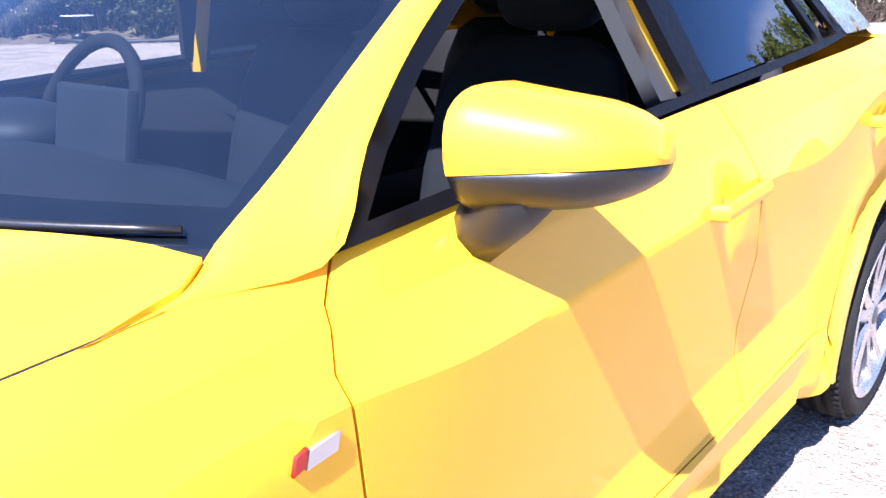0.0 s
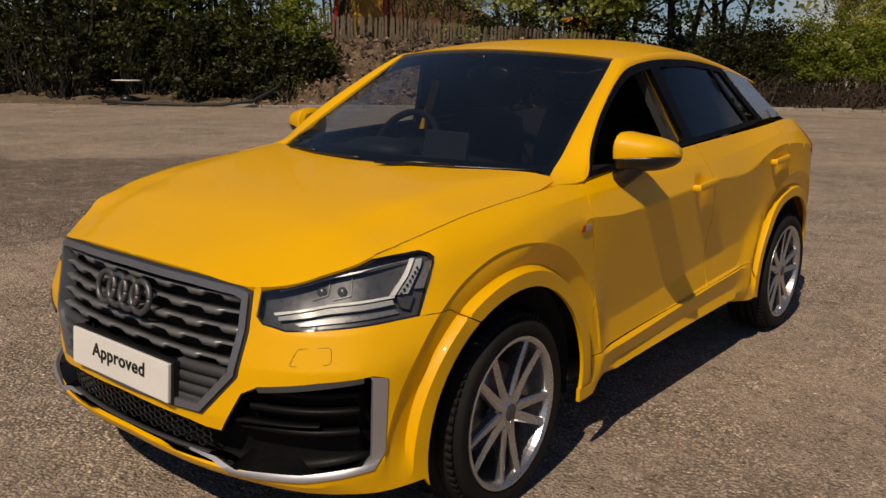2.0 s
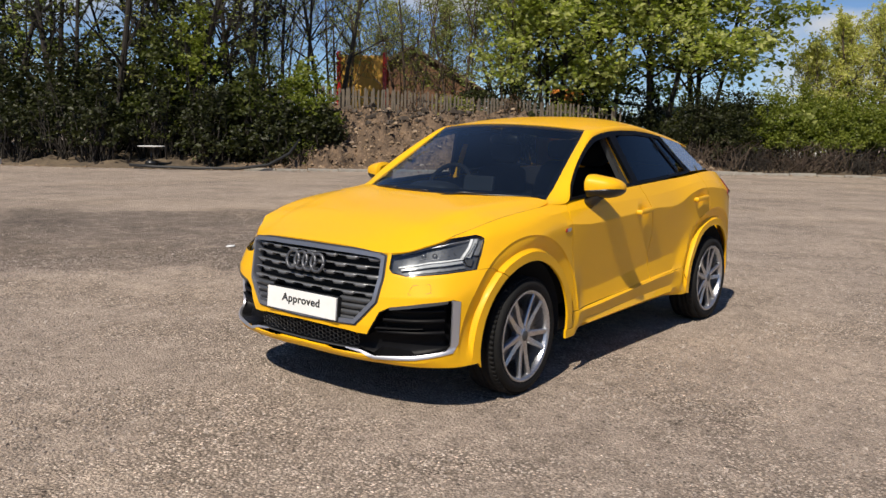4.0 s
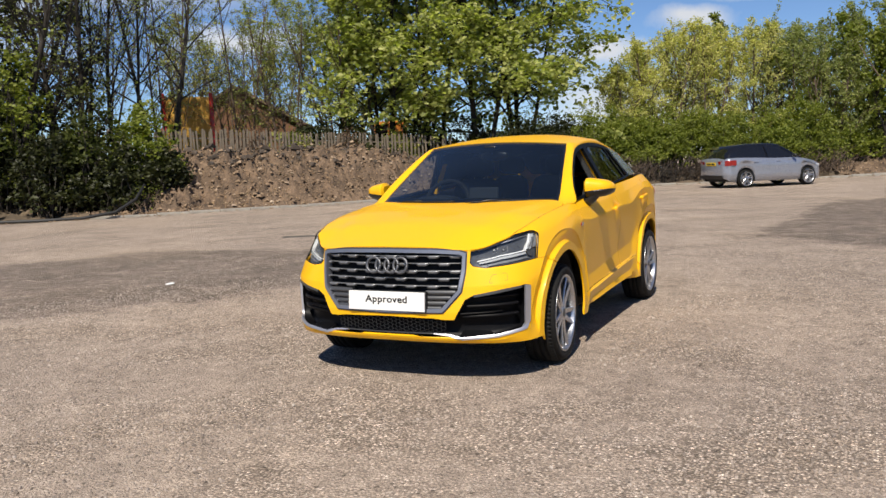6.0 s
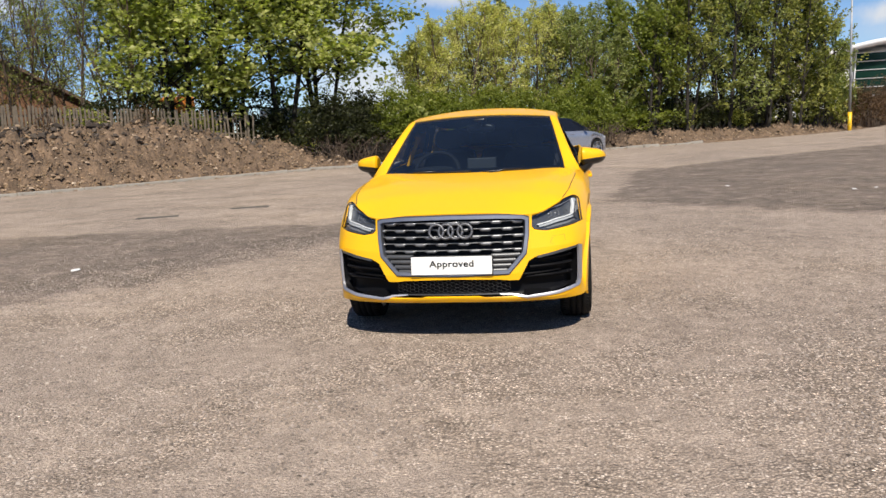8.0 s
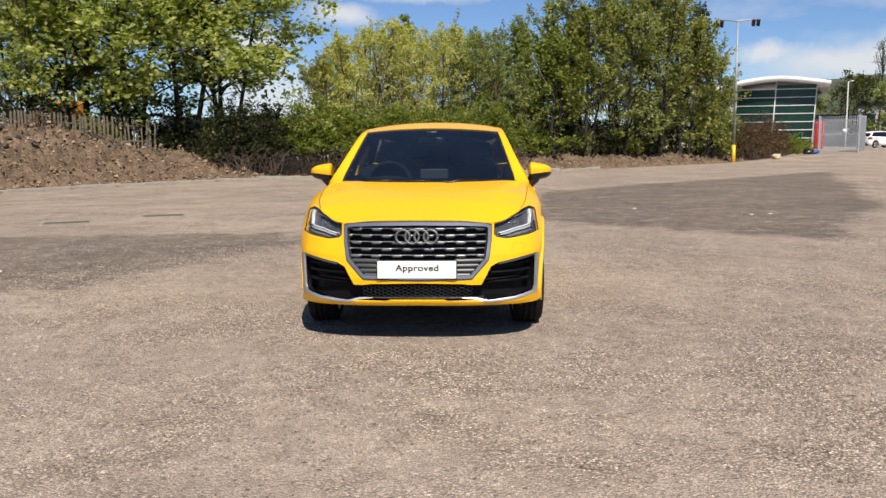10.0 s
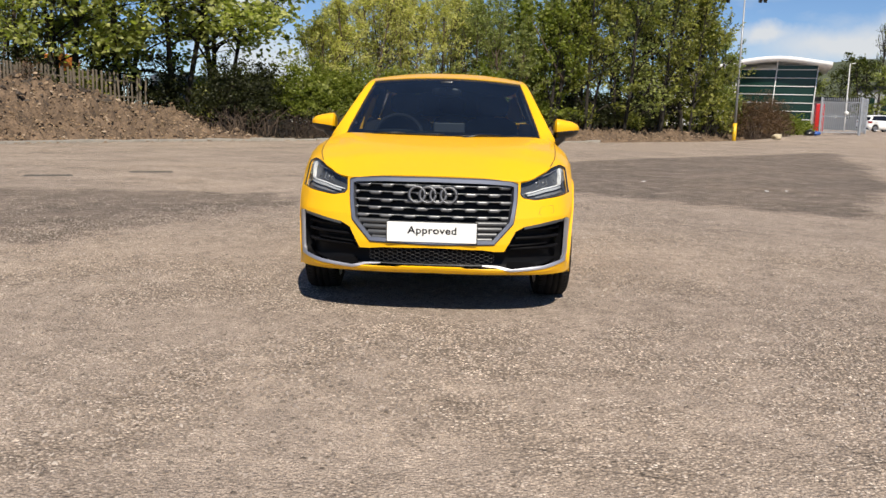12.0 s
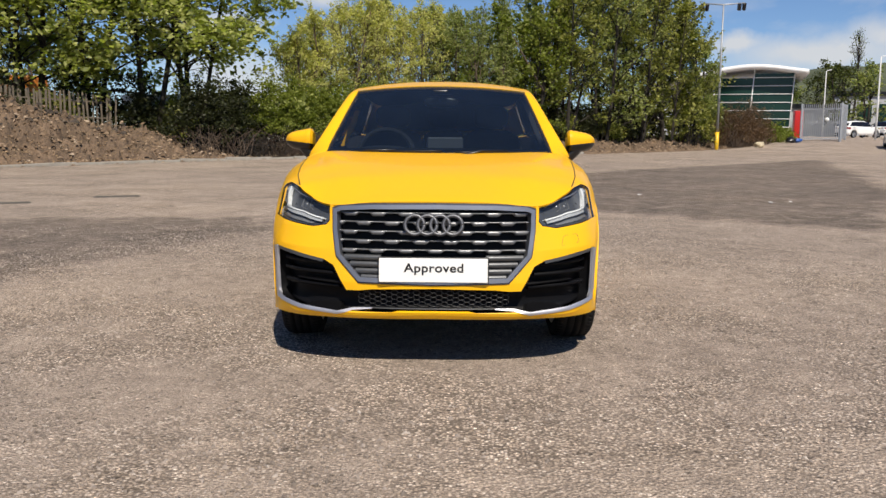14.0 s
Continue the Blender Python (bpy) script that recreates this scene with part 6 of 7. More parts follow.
def plant_left():
    """Dense dark bushes and thin trees on the verge before the bank."""
    rnd = random.Random(11)
    s0, s1 = edge_s(-42, -7), S_BANK0
    s, k = s0, 0
    while s < s1 - 1.0:
        hi = rnd.uniform(1.5, 3.2)
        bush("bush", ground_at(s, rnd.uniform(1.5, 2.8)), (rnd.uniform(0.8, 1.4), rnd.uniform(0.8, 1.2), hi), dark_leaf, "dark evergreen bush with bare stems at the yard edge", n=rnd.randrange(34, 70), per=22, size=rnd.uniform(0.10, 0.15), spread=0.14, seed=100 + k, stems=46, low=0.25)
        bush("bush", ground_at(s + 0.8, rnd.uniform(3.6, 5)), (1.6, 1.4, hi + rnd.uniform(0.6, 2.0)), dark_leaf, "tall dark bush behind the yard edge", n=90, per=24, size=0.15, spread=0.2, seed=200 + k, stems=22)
        s += rnd.uniform(1.2, 1.9)
        k += 1
    # the large bushes that end the planting at the bank, lit or shaded by leaf colour
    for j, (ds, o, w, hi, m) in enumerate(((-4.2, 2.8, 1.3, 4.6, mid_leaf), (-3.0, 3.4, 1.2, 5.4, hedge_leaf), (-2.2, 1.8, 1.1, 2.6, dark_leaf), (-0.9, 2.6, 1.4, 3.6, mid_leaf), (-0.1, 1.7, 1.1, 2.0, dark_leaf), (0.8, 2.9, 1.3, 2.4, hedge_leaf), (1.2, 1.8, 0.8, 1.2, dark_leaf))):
        bush("bush", ground_at(s1 + ds, o), (w, w * 0.9, hi), m, "tall bush with leaves coloured yellow-green as if sunlit beside the soil bank" if m is not dark_leaf else "tall bush with leaves coloured dark as if shaded beside the soil bank", n=130, per=22, size=0.13, spread=0.13, seed=240 + j, stems=46, low=0.1)
    s = s0 + 3
    while s < s1 - 0.5:
        h = rnd.uniform(8.5, 11.5)
        tree(ground_at(s, rnd.uniform(2.2, 5.5)), h, 2.1, (fresh_leaf, dark_leaf, wood_leaf)[k % 3], "thin dark-stemmed tree in sparse spring leaf", 300 + k, stems=rnd.choice((1, 2, 2)), base=0.22, limbs=15, branches=5, twigs=5, per=2, leaf=0.12, trunk_r=0.12, rise=0.42, droop=0.05, lean=0.16)
        s += rnd.uniform(1.7, 2.6)
        k += 1
    # bare-branched trees at the near end of the bank, behind the fence line
    for j, (ds, o, h) in enumerate(((-3.2, 4.6, 9.5), (-1.4, 5.6, 9.0), (0.4, 7.0, 10.0), (2.2, 7.8, 8.6))):
        tree(ground_at(s1 + ds, o), h, 2.4, fresh_leaf, "dark bare-branched tree coming into leaf", 330 + j, stems=2, base=0.25, limbs=16, branches=6, twigs=5, per=2, leaf=0.09, trunk_r=0.09, rise=0.4, droop=0.04, lean=0.18)
    # a denser, darker second row behind
    s = s0
    while s < s1 - 3.0:
        h = rnd.uniform(8.5, 12)
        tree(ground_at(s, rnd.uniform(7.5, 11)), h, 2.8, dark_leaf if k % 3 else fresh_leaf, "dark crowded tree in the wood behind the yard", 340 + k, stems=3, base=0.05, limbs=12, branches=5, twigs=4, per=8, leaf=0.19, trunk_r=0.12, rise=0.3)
        s += rnd.uniform(2.6, 3.8)
        k += 1


def plant_middle():
    """Sycamore cluster and scrub behind the fence."""
    rnd = random.Random(23)
    for k, (x, y, h, w) in enumerate(((-15.4, 27.4, 10.4, 3.4), (-13.6, 28.6, 11.6, 4.0), (-11.8, 29.6, 11.4, 4.0), (-10.6, 31.2, 10.4, 4.0))):
        tree((x, y, 1.05), h, w, maple, "broad sycamore with large yellow-green leaves", 400 + k, stems=3, base=0.14, limbs=14, branches=7, twigs=4, per=11, leaf=0.22, trunk_r=0.12, rise=0.30, droop=-0.14, flat=0.42, lean=0.14, loose=0.75)
    for k, (x, y, h) in enumerate(((-22.5, 22.5, 8.5), (-20.8, 25.0, 8.0), (-19.4, 26.6, 7.8), (-18.2, 28.4, 8.6), (-24.5, 21.0, 9.0), (-16.9, 27.0, 7.6))):
        tree((x, y, 1.0), h, 2.1, fresh_leaf, "slender tree with fine pale green leaves behind the fence", 450 + k, stems=4, base=0.16, limbs=11, branches=5, twigs=5, per=6 if x > -20 else 3, leaf=0.085, trunk_r=0.06, rise=0.45, droop=0.04, lean=0.2, bark_mat=pale_twig)
    for k, (x, y, h) in enumerate(((-23.6, 25.6, 5.2), (-22.4, 26.4, 5.6), (-21.0, 27.0, 5.4))):
        tree((x, y, 1.0), h, 1.5, willow_leaf, "thin twiggy sapling coming into leaf behind the fence", 480 + k, stems=4, base=0.15, limbs=9, branches=5, twigs=5, per=2, leaf=0.08, trunk_r=0.04, rise=0.45, droop=0.05, bark_mat=pale_twig)
    for k, (x, y, h) in enumerate(((-28.0, 30.0, 7.6), (-25.4, 33.0, 7.4), (-22.6, 36.0, 8.0), (-19.6, 37.4, 7.6))):
        tree((x, y, 0.6), h, 2.6, fresh_leaf, "twiggy olive-brown tree coming into leaf behind the fence", 490 + k, stems=4, base=0.10, limbs=12, branches=5, twigs=5, per=3, leaf=0.13, trunk_r=0.08, rise=0.42, droop=0.04, lean=0.2, bark_mat=pale_twig)
    for k in range(11):
        s = S_BANK1 - 8.0 + k * 1.05
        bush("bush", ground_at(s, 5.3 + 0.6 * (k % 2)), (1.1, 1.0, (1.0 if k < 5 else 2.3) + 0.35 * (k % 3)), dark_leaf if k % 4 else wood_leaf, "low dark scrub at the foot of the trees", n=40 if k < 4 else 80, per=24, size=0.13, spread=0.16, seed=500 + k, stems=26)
    for k, (s, o) in enumerate(((S_BANK0 + 5.4, 4.3), (S_BANK0 + 0.6, 1.2), (S_BANK0 + 8.7, 4.2))):
        bush("bush", ground_at(s, o), (0.6, 0.5, 1.0), brown_leaf if k != 1 else hedge_leaf, "small straggling bush on the soil bank", n=22, per=12, size=0.07, spread=0.14, seed=560 + k, stems=30, stem_mat=pale_twig)


def plant_right():
    """Dense hedge with bare brambles below it, tall spring trees behind, and dark undergrowth over a soil verge."""
    rnd = random.Random(31)
    s0, s1 = edge_s(-7.6, 26.0), edge_s(2.6, 33.4)
    s, k = s0, 0
    while s < s1:
        # the first two bushes get dark leaves, painting the hedge's shadowed end
        bush("hedge_bush", ground_at(s, rnd.uniform(2.2, 2.9)), (1.5, 1.3, 3.1 * rnd.uniform(0.88, 1.06)), hedge_leaf if k > 1 else dark_leaf, "hedge bush, bright green but shade-darkened at the left end, with bare brambles at its foot", n=190, per=40, size=0.09, spread=0.12, seed=600 + k, stems=30, stem_mat=bark, low=0.30)
        w = bmesh.new()
        r = random.Random(800 + k)
        for _ in range(110):
            f = Vector((r.uniform(-1.0, 1.0), r.uniform(-1.1, 0.6), -0.05))
            e = f + Vector((r.gauss(0, 0.7), r.gauss(-0.15, 0.35), r.uniform(0.25, 1.15)))
            tube(w, [f, f.lerp(e, 0.5) + Vector((r.gauss(0, 0.2), r.gauss(0, 0.12), 0.16)), e], [0.015, 0.011, 0.005], 4, cap=False)
        p, a = edge_at(s, 1.75)
        solo("bramble", w, (pale_twig, bark, bramble_wood)[k % 3], "tangle of bare brown brambles under the hedge", "bramble", kind="stuff", m=pose(p.x, p.y, bank_lie(s, 1.75) - 0.03, 0, 0, a))
        s += rnd.uniform(1.25, 1.6)
        k += 1
    fine = "spring tree in fine yellow-green leaf behind the hedge"
    for k, (x, y, h, w, m, lab) in enumerate(((-6.4, 33.0, 4.9, 1.6, willow_leaf, fine), (-5.0, 34.2, 6.2, 2.0, willow_leaf, fine), (-3.4, 35.4, 6.4, 2.0, willow_leaf, fine), (-1.8, 37.2, 6.3, 2.1, willow_leaf, fine), (-5.2, 37.0, 6.6, 2.0, willow_leaf, fine), (-0.2, 38.2, 6.0, 2.0, fresh_leaf, fine), (1.4, 40.6, 6.8, 2.3, fresh_leaf, fine), (-1.2, 41.6, 7.0, 2.3, fresh_leaf, fine), (3.2, 41.6, 7.6, 2.2, fresh_leaf, fine), (1.6, 37.0, 5.2, 2.0, fresh_leaf, fine))):
        tree((x, y, 0.25), h, w, m, lab, 700 + k, stems=4, base=0.12, limbs=13, branches=6, twigs=5, per=9, leaf=0.09, trunk_r=0.07, rise=0.42, droop=0.06, flat=0.2, lean=0.16, top_lift=0.5, bark_mat=pale_twig)
    tree((-3.6, 39.8, 0.25), 8.4, 0.75, hedge_leaf, "narrow dark-green tree standing above the hedge", 720, stems=1, base=0.2, limbs=26, branches=5, twigs=4, per=9, leaf=0.10, trunk_r=0.1, rise=0.3)
    tall = "tall tree with dense olive-green leaves behind the verge"
    for k, (x, y, h, w, m) in enumerate(((3.6, 38.0, 6.3, 2.1, hedge_leaf), (5.6, 39.8, 8.8, 2.6, wood_leaf), (7.8, 42.0, 10.2, 3.0, fresh_leaf), (10.2, 44.2, 10.2, 3.0, wood_leaf), (12.3, 46.2, 9.0, 2.5, wood_leaf), (8.8, 46.6, 10.4, 3.0, mid_leaf), (14.2, 48.4, 6.6, 1.9, fresh_leaf), (11.8, 49.6, 9.2, 2.8, mid_leaf), (5.0, 43.4, 8.6, 2.6, fresh_leaf))):
        tree((x, y, 0.25), h, w, m, tall, 740 + k, stems=4, base=0.10, limbs=11, branches=7, twigs=5, per=6, leaf=0.15, trunk_r=0.11, rise=0.36, droop=0.03, flat=0.25, lean=0.15, loose=0.5)
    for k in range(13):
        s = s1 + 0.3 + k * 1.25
        # dark_leaf past the third bush puts the trees' shade into the leaf colour
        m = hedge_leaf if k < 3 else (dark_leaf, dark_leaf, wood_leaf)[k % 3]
        bush("bush", ground_at(s, rnd.uniform(2.9, 3.6)), (1.2, 1.0, 2.3 if k < 3 else rnd.uniform(1.3, 2.4)), m, "leafy bright green bush beside the parked car" if k < 3 else "dark undergrowth, coloured for the shade beneath the trees", n=110, per=28, size=0.12, spread=0.14, seed=760 + k, stems=40, low=0.12)
    for k, (x, y) in enumerate(((16.6, 48.2), (17.9, 49.6), (19.0, 51.0))):
        bush("bush", (x, y, 0.25), (1.25, 1.2, 2.5), brown_leaf, "russet-brown bare-looking bush beside the lamp post", n=130, per=40, size=0.08, spread=0.17, seed=780 + k, stems=90, stem_mat=pale_twig)
    for k, (x, y, h) in enumerate(((13.6, 47.0, 4.4), (15.3, 49.6, 4.2))):
        bush("bush", (x, y, 0.2), (1.5, 1.4, h), wood_leaf, "tall olive-green bush beside the lamp post", n=170, per=30, size=0.14, spread=0.18, seed=790 + k, stems=40)
    for k, (x, y) in enumerate(((20.2, 52.4), (21.4, 53.8))):
        bush("bush", (x, y, 0.4), (1.2, 1.0, 1.3), hedge_leaf, "low bright green bush beside the gate", n=70, per=30, size=0.12, spread=0.16, seed=795 + k)
    # the fallen pale branch in the trees
    b = bmesh.new()
    tube(b, [(2.6, 36.6, 5.6), (3.1, 36.7, 4.7), (3.7, 36.8, 3.7), (4.2, 36.9, 2.9)], [0.015, 0.03, 0.04, 0.05], 6)
    solo("broken_branch", b, pale_twig, "pale broken branch hanging in the trees", "branch")


def plant_round():
    """Trees that close the yard on the sides that show only in the paintwork and the glass."""
    rnd = random.Random(41)
    for k in range(9):
        a = radians(-160 + 23 * k)
        x, y = 2 + 44 * math.cos(a), -2 + 44 * math.sin(a)
        tree((x, y, 0), rnd.uniform(7, 10), 3.4, maple, "leafy tree on the open side of the yard", 900 + k, stems=2, limbs=10, branches=4, twigs=4, per=6, leaf=0.36, trunk_r=0.18)


plant_left()
plant_middle()
plant_right()
plant_round()


# ---- other parked cars ----
def small_car(at, heading, body_mat, roof_mat, label, plate_mat, group="", estate=0.0):
    """A parked hatchback, its nose along its own +y."""
    c = thing("car", label, "car", at, heading, group)
    HY, RA, WR = (1.25, -1.22), 0.345, 0.30
    wide = hermite((-1.98, -1.9, -1.6, -1.0, 0, 1.0, 1.5, 1.8, 1.98), (0.60, 0.72, 0.80, 0.85, 0.86, 0.85, 0.80, 0.70, 0.50))
    deck = hermite((-1.98, -1.9, -1.7, -1.0, 0, 0.9, 1.3, 1.7, 1.9, 1.98), (0.86, 0.95, 1.0, 0.99, 0.95, 0.93, 0.87, 0.76, 0.66, 0.55))
    low = hermite((-1.98, -1.8, -1.4, 1.4, 1.8, 1.98), (0.36, 0.24, 0.20, 0.20, 0.22, 0.32))
    b = bmesh.new()
    rows = []
    for y in sorted(set([round(v, 3) for v in np.arange(-1.98, 1.981, 0.045)] + [-1.98, 1.98])):
        w, top, bot = wide(y), deck(y), low(y)
        for hy in HY:
            if abs(y - hy) < RA:
                bot = max(bot, WR + math.sqrt(RA * RA - (y - hy) ** 2))
        bot = min(bot, top - 0.2)
        half = [(w - 0.10, bot), (w - 0.01, bot + 0.01), (w, bot + (top - bot) * 0.35), (w - 0.015, bot + (top - bot) * 0.62), (w + 0.0, top - 0.14), (w - 0.045, top - 0.03), (w - 0.12, top), (w * 0.5, top + 0.025), (0.0, top + 0.035)]
        rows.append([(x, y, z) for x, z in half] + [(-x, y, z) for x, z in half[-2::-1]])
    loft(b, rows)
    b.verts.ensure_lookup_table()
    n = len(rows[0])
    b.faces.new(b.verts[:n])
    b.faces.new(b.verts[-n:])
    bmesh.ops.recalc_face_normals(b, faces=b.faces)
    part("body", b, body_mat, c)
    b = bmesh.new()
    box(b, (-0.66, -1.8, 0.2), (0.66, 1.75, 0.5), 0.05)
    part("underbody", b, lining, c, "black underbody", smooth=False)
    roof = hermite((-1.90, -1.76, -1.58, -1.3, -0.6, 0.0, 0.3, 0.95), (0.965, 1.14, 1.335, 1.39, 1.425, 1.42, 1.375, 0.955))
    half_w = hermite((-1.90, -1.2, -0.4, 0.3, 0.95), (0.60, 0.56, 0.57, 0.55, 0.66))
    b, rc = bmesh.new(), bmesh.new()
    rows, caps = [], []
    for y in np.linspace(-1.90, 0.95, 36):
        z, h, base = roof(y), half_w(y), deck(y) - 0.01
        foot = wide(y) - 0.10
        k = min(1, max(0.02, (z - base) / 0.42))
        tx = foot + (h - foot) * k
        rows.append([(foot, y, base), (foot + (tx - foot) * 0.6 + 0.012, y, base + (z - 0.05 - base) * 0.6), (tx, y, max(base, z - 0.05)), (tx - 0.06, y, z), (0, y, z + 0.015), (-tx + 0.06, y, z), (-tx, y, max(base, z - 0.05)), (-foot - (tx - foot) * 0.6 - 0.012, y, base + (z - 0.05 - base) * 0.6), (-foot, y, base)])
        if -1.68 < y < 0.36:
            caps.append([(tx + 0.008, y, z - 0.055), (tx + 0.004, y, z - 0.03), (tx - 0.06, y, z + 0.008), (0, y, z + 0.026), (-tx + 0.06, y, z + 0.008), (-tx - 0.004, y, z - 0.03), (-tx - 0.008, y, z - 0.055)])
    loft(b, rows)
    loft(rc, caps)
    for q in (b, rc):
        bmesh.ops.recalc_face_normals(q, faces=q.faces)
    part("glasshouse", b, black_gloss, c, "dark windows")
    part("roof", rc, roof_mat, c)
    for sg in (1, -1):
        # pillars
        for y0, y1, t0, t1 in ((0.93, 0.30, 0.035, 0.03), (-0.30, -0.36, 0.03, 0.03), (-1.72, -1.42, 0.12, 0.09)):
            b = bmesh.new()
            rows = []
            for u in np.linspace(0, 1, 6):
                y = y0 + (y1 - y0) * u
                f = wide(y) - 0.10
                top = roof(y1) - 0.05
                z = deck(y0) + (top - deck(y0)) * u
                x = f + (half_w(y1) - f) * u * u * 0.5 + (half_w(y1) - f) * u * 0.5 + 0.016
                w = t0 + (t1 - t0) * u
                rows.append([(x * sg, y - w, z), (x * sg + 0.008 * sg, y, z), (x * sg, y + w, z)])
            loft(b, rows)
            part("pillar", b, body_mat if y0 < -1 and roof_mat is body_mat else black_gloss, c)
        b = bmesh.new()
        blob(b, (0.93 * sg, 0.62, 1.0), (0.085, 0.06, 0.055), 2.6, 12, 8)
        part("mirror", b, black_trim if roof_mat is not body_mat else body_mat, c)
        b = bmesh.new()
        rows = [[(sg * (0.845 - d), y, z) for y, d in ((-1.93, 0.17), (-1.88, 0.09), (-1.75, 0.035), (-1.58, 0.02))] for z in (0.74, 0.82, 0.91)]
        rows = [[(x, y - 0.012, z + 0.02 * (y + 1.9)) for x, y, z in r] for r in rows]
        loft(b, rows)
        inner = [[(sg * x, -1.985 + 0.06 * (x > 0.6), z) for x in (0.38, 0.5, 0.62, 0.69)] for z in (0.79, 0.83, 0.89)]
        loft(b, inner)
        part("tail_lamp", b, red_lamp, c, "red tail lamp")
        b = bmesh.new()
        loft(b, [[(sg * x, y, z) for x, y in ((0.45, 1.955), (0.60, 1.90), (0.72, 1.76), (0.775, 1.62))] for z in (0.60, 0.66, 0.70)])
        part("headlight", b, lamp_white, c, "clear headlight")
        for yd in (0.02, -0.85):
            b = bmesh.new()
            box(b, (-0.01, -0.08, -0.015), (0.012, 0.08, 0.015), 0.006, pose(sg * 0.865, yd, 0.84))
            part("handle", b, body_mat, c)
        for hy in HY:
            wheel_parts(c, (0.845 * sg, hy, WR), sg, R=WR, rim=0.228, twin=5, turn=20)
    b = bmesh.new()
    box(b, (-0.26, -0.006, -0.056), (0.26, 0.006, 0.056), 0.003, pose(0, -1.992, 0.80, 6))
    plate = part("number_plate", b, plate_mat, c, "plate with unreadable dark bars", smooth=False)
    for x0, x1 in ((-0.21, -0.02), (0.03, 0.2)):
        b = bmesh.new()
        box(b, (x0, -0.009, -0.03), (x1, -0.005, 0.03), 0, pose(0, -1.992, 0.80, 6))
        part("lettering_bar", b, ink, plate, smooth=False)
    b = bmesh.new()
    loft(b, [[(x, -1.995 - 0.004 * (1 - abs(x)), z) for x in (-0.62, -0.3, 0, 0.3, 0.62)] for z in (0.30, 0.42)])
    part("rear_valance", b, black_trim, c, "black lower bumper insert")
    return c


silver_paint = surface("silver_paint", (0.33, 0.36, 0.43), rough=0.3, metal=0.6, coat=0.7, vary=0.03)
white_paint = surface("white_paint", (0.78, 0.78, 0.77), rough=0.3, coat=0.6, vary=0.03)
small_car((-0.33, 26.95, 0.0), -47, silver_paint, black_gloss, "silver hatchback with a black roof parked by the hedge", plate_yellow)
small_car((25.3, 45.2, 0.25), -20, white_paint, white_paint, "white car parked near the gates", plate_yellow, group="white cars by the gates")
small_car((35.4, 72.8, 0.6), -70, white_paint, white_paint, "white car parked far off beyond the gates", plate_yellow, group="white cars by the gates")
small_car((39.0, 73.5, 0.6), -70, white_paint, black_gloss, "white car parked far off beyond the gates", plate_yellow, group="white cars by the gates")

# ---- fence on the bank ----
old_wood = surface("weathered_wood", (0.19, 0.155, 0.115), rough=0.9, vary=0.35, fine=25, coarse=2.5, bump=0.4)


def build_fence():
    fence = thing("fence", "weathered grey-brown pointed timber fence on the soil bank", "fence")
    rnd = random.Random(8)
    pale = []
    for k in range(4):
        b = bmesh.new()
        w, h = 0.030 + 0.003 * k, 1.25 + 0.03 * k
        pts = [(-w, 0), (w, 0), (w, h - 0.05), (0, h), (-w, h - 0.05)]
        lo, hi = [b.verts.new((x, -0.010, z)) for x, z in pts], [b.verts.new((x, 0.010, z)) for x, z in pts]
        b.faces.new(lo)
        b.faces.new(hi[::-1])
        for i in range(5):
            b.faces.new((lo[i], hi[i], hi[(i + 1) % 5], lo[(i + 1) % 5]))
        bmesh.ops.recalc_face_normals(b, faces=b.faces)
        pale.append(finish(b, "pale", old_wood, False))
    b = bmesh.new()
    box(b, (-0.05, -0.05, -0.4), (0.05, 0.05, 1.2), 0.006)
    post = finish(b, "post", old_wood, False)
    s, i = S_BANK0 - 1.8, 0
    end = edge_s(-8.8, 24.4)
    last = None
    while s < end:
        p, a = edge_at(s, 4.5)
        z = 1.42 - 0.35 * max(0, (s - S_BANK0 - 2) / 9)
        o = new("pale", pale[rnd.randrange(4)])
        o.parent = fence
        o.matrix_basis = pose(p.x, p.y, z + rnd.uniform(-0.04, 0.03), rnd.uniform(-1.5, 1.5), rnd.uniform(-2.5, 2.5), a)
        if i % 15 == 0:
            q, _ = edge_at(s, 4.59)
            o = new("post", post)
            o.parent = fence
            o.matrix_basis = pose(q.x, q.y, z, 0, 0, a)
            if last is not None:
                for h in (0.42, 0.98):
                    b = bmesh.new()
                    tube(b, [Vector((last[0], last[1], last[2] + h)), Vector((q.x, q.y, z + h))], 0.035, 4)
                    part("rail", b, old_wood, fence, smooth=False)
            last = (q.x, q.y, z)
        s += 0.138
        i += 1


build_fence()

# ---- behind the fence: brick building, orange plant, white vans glimpsed ----
brick_red = surface("brick_wall", (0.17, 0.085, 0.045), rough=0.9, vary=0.3, fine=18, coarse=1.2, bump=0.2)
roof_tile = surface("roof_sheet", (0.13, 0.08, 0.055), rough=0.8, vary=0.2, fine=10, coarse=0.8)
amber_paint = surface("amber_paint", (0.66, 0.36, 0.06), rough=0.5, vary=0.1, dirt=0.2)
orange_paint = surface("orange_paint", (0.62, 0.20, 0.03), rough=0.45, vary=0.08, dirt=0.25)
grey_clad = surface("grey_cladding", (0.42, 0.43, 0.44), rough=0.6, vary=0.08)
steel_galv = surface("galvanised_steel", (0.36, 0.38, 0.41), rough=0.5, metal=0.4, vary=0.12, fine=30)
yellow_enamel = surface("yellow_enamel", (0.80, 0.48, 0.02), rough=0.4, vary=0.06, dirt=0.15)
white_sheet = surface("white_sheet", (0.75, 0.75, 0.74), rough=0.5, vary=0.05, dirt=0.1)
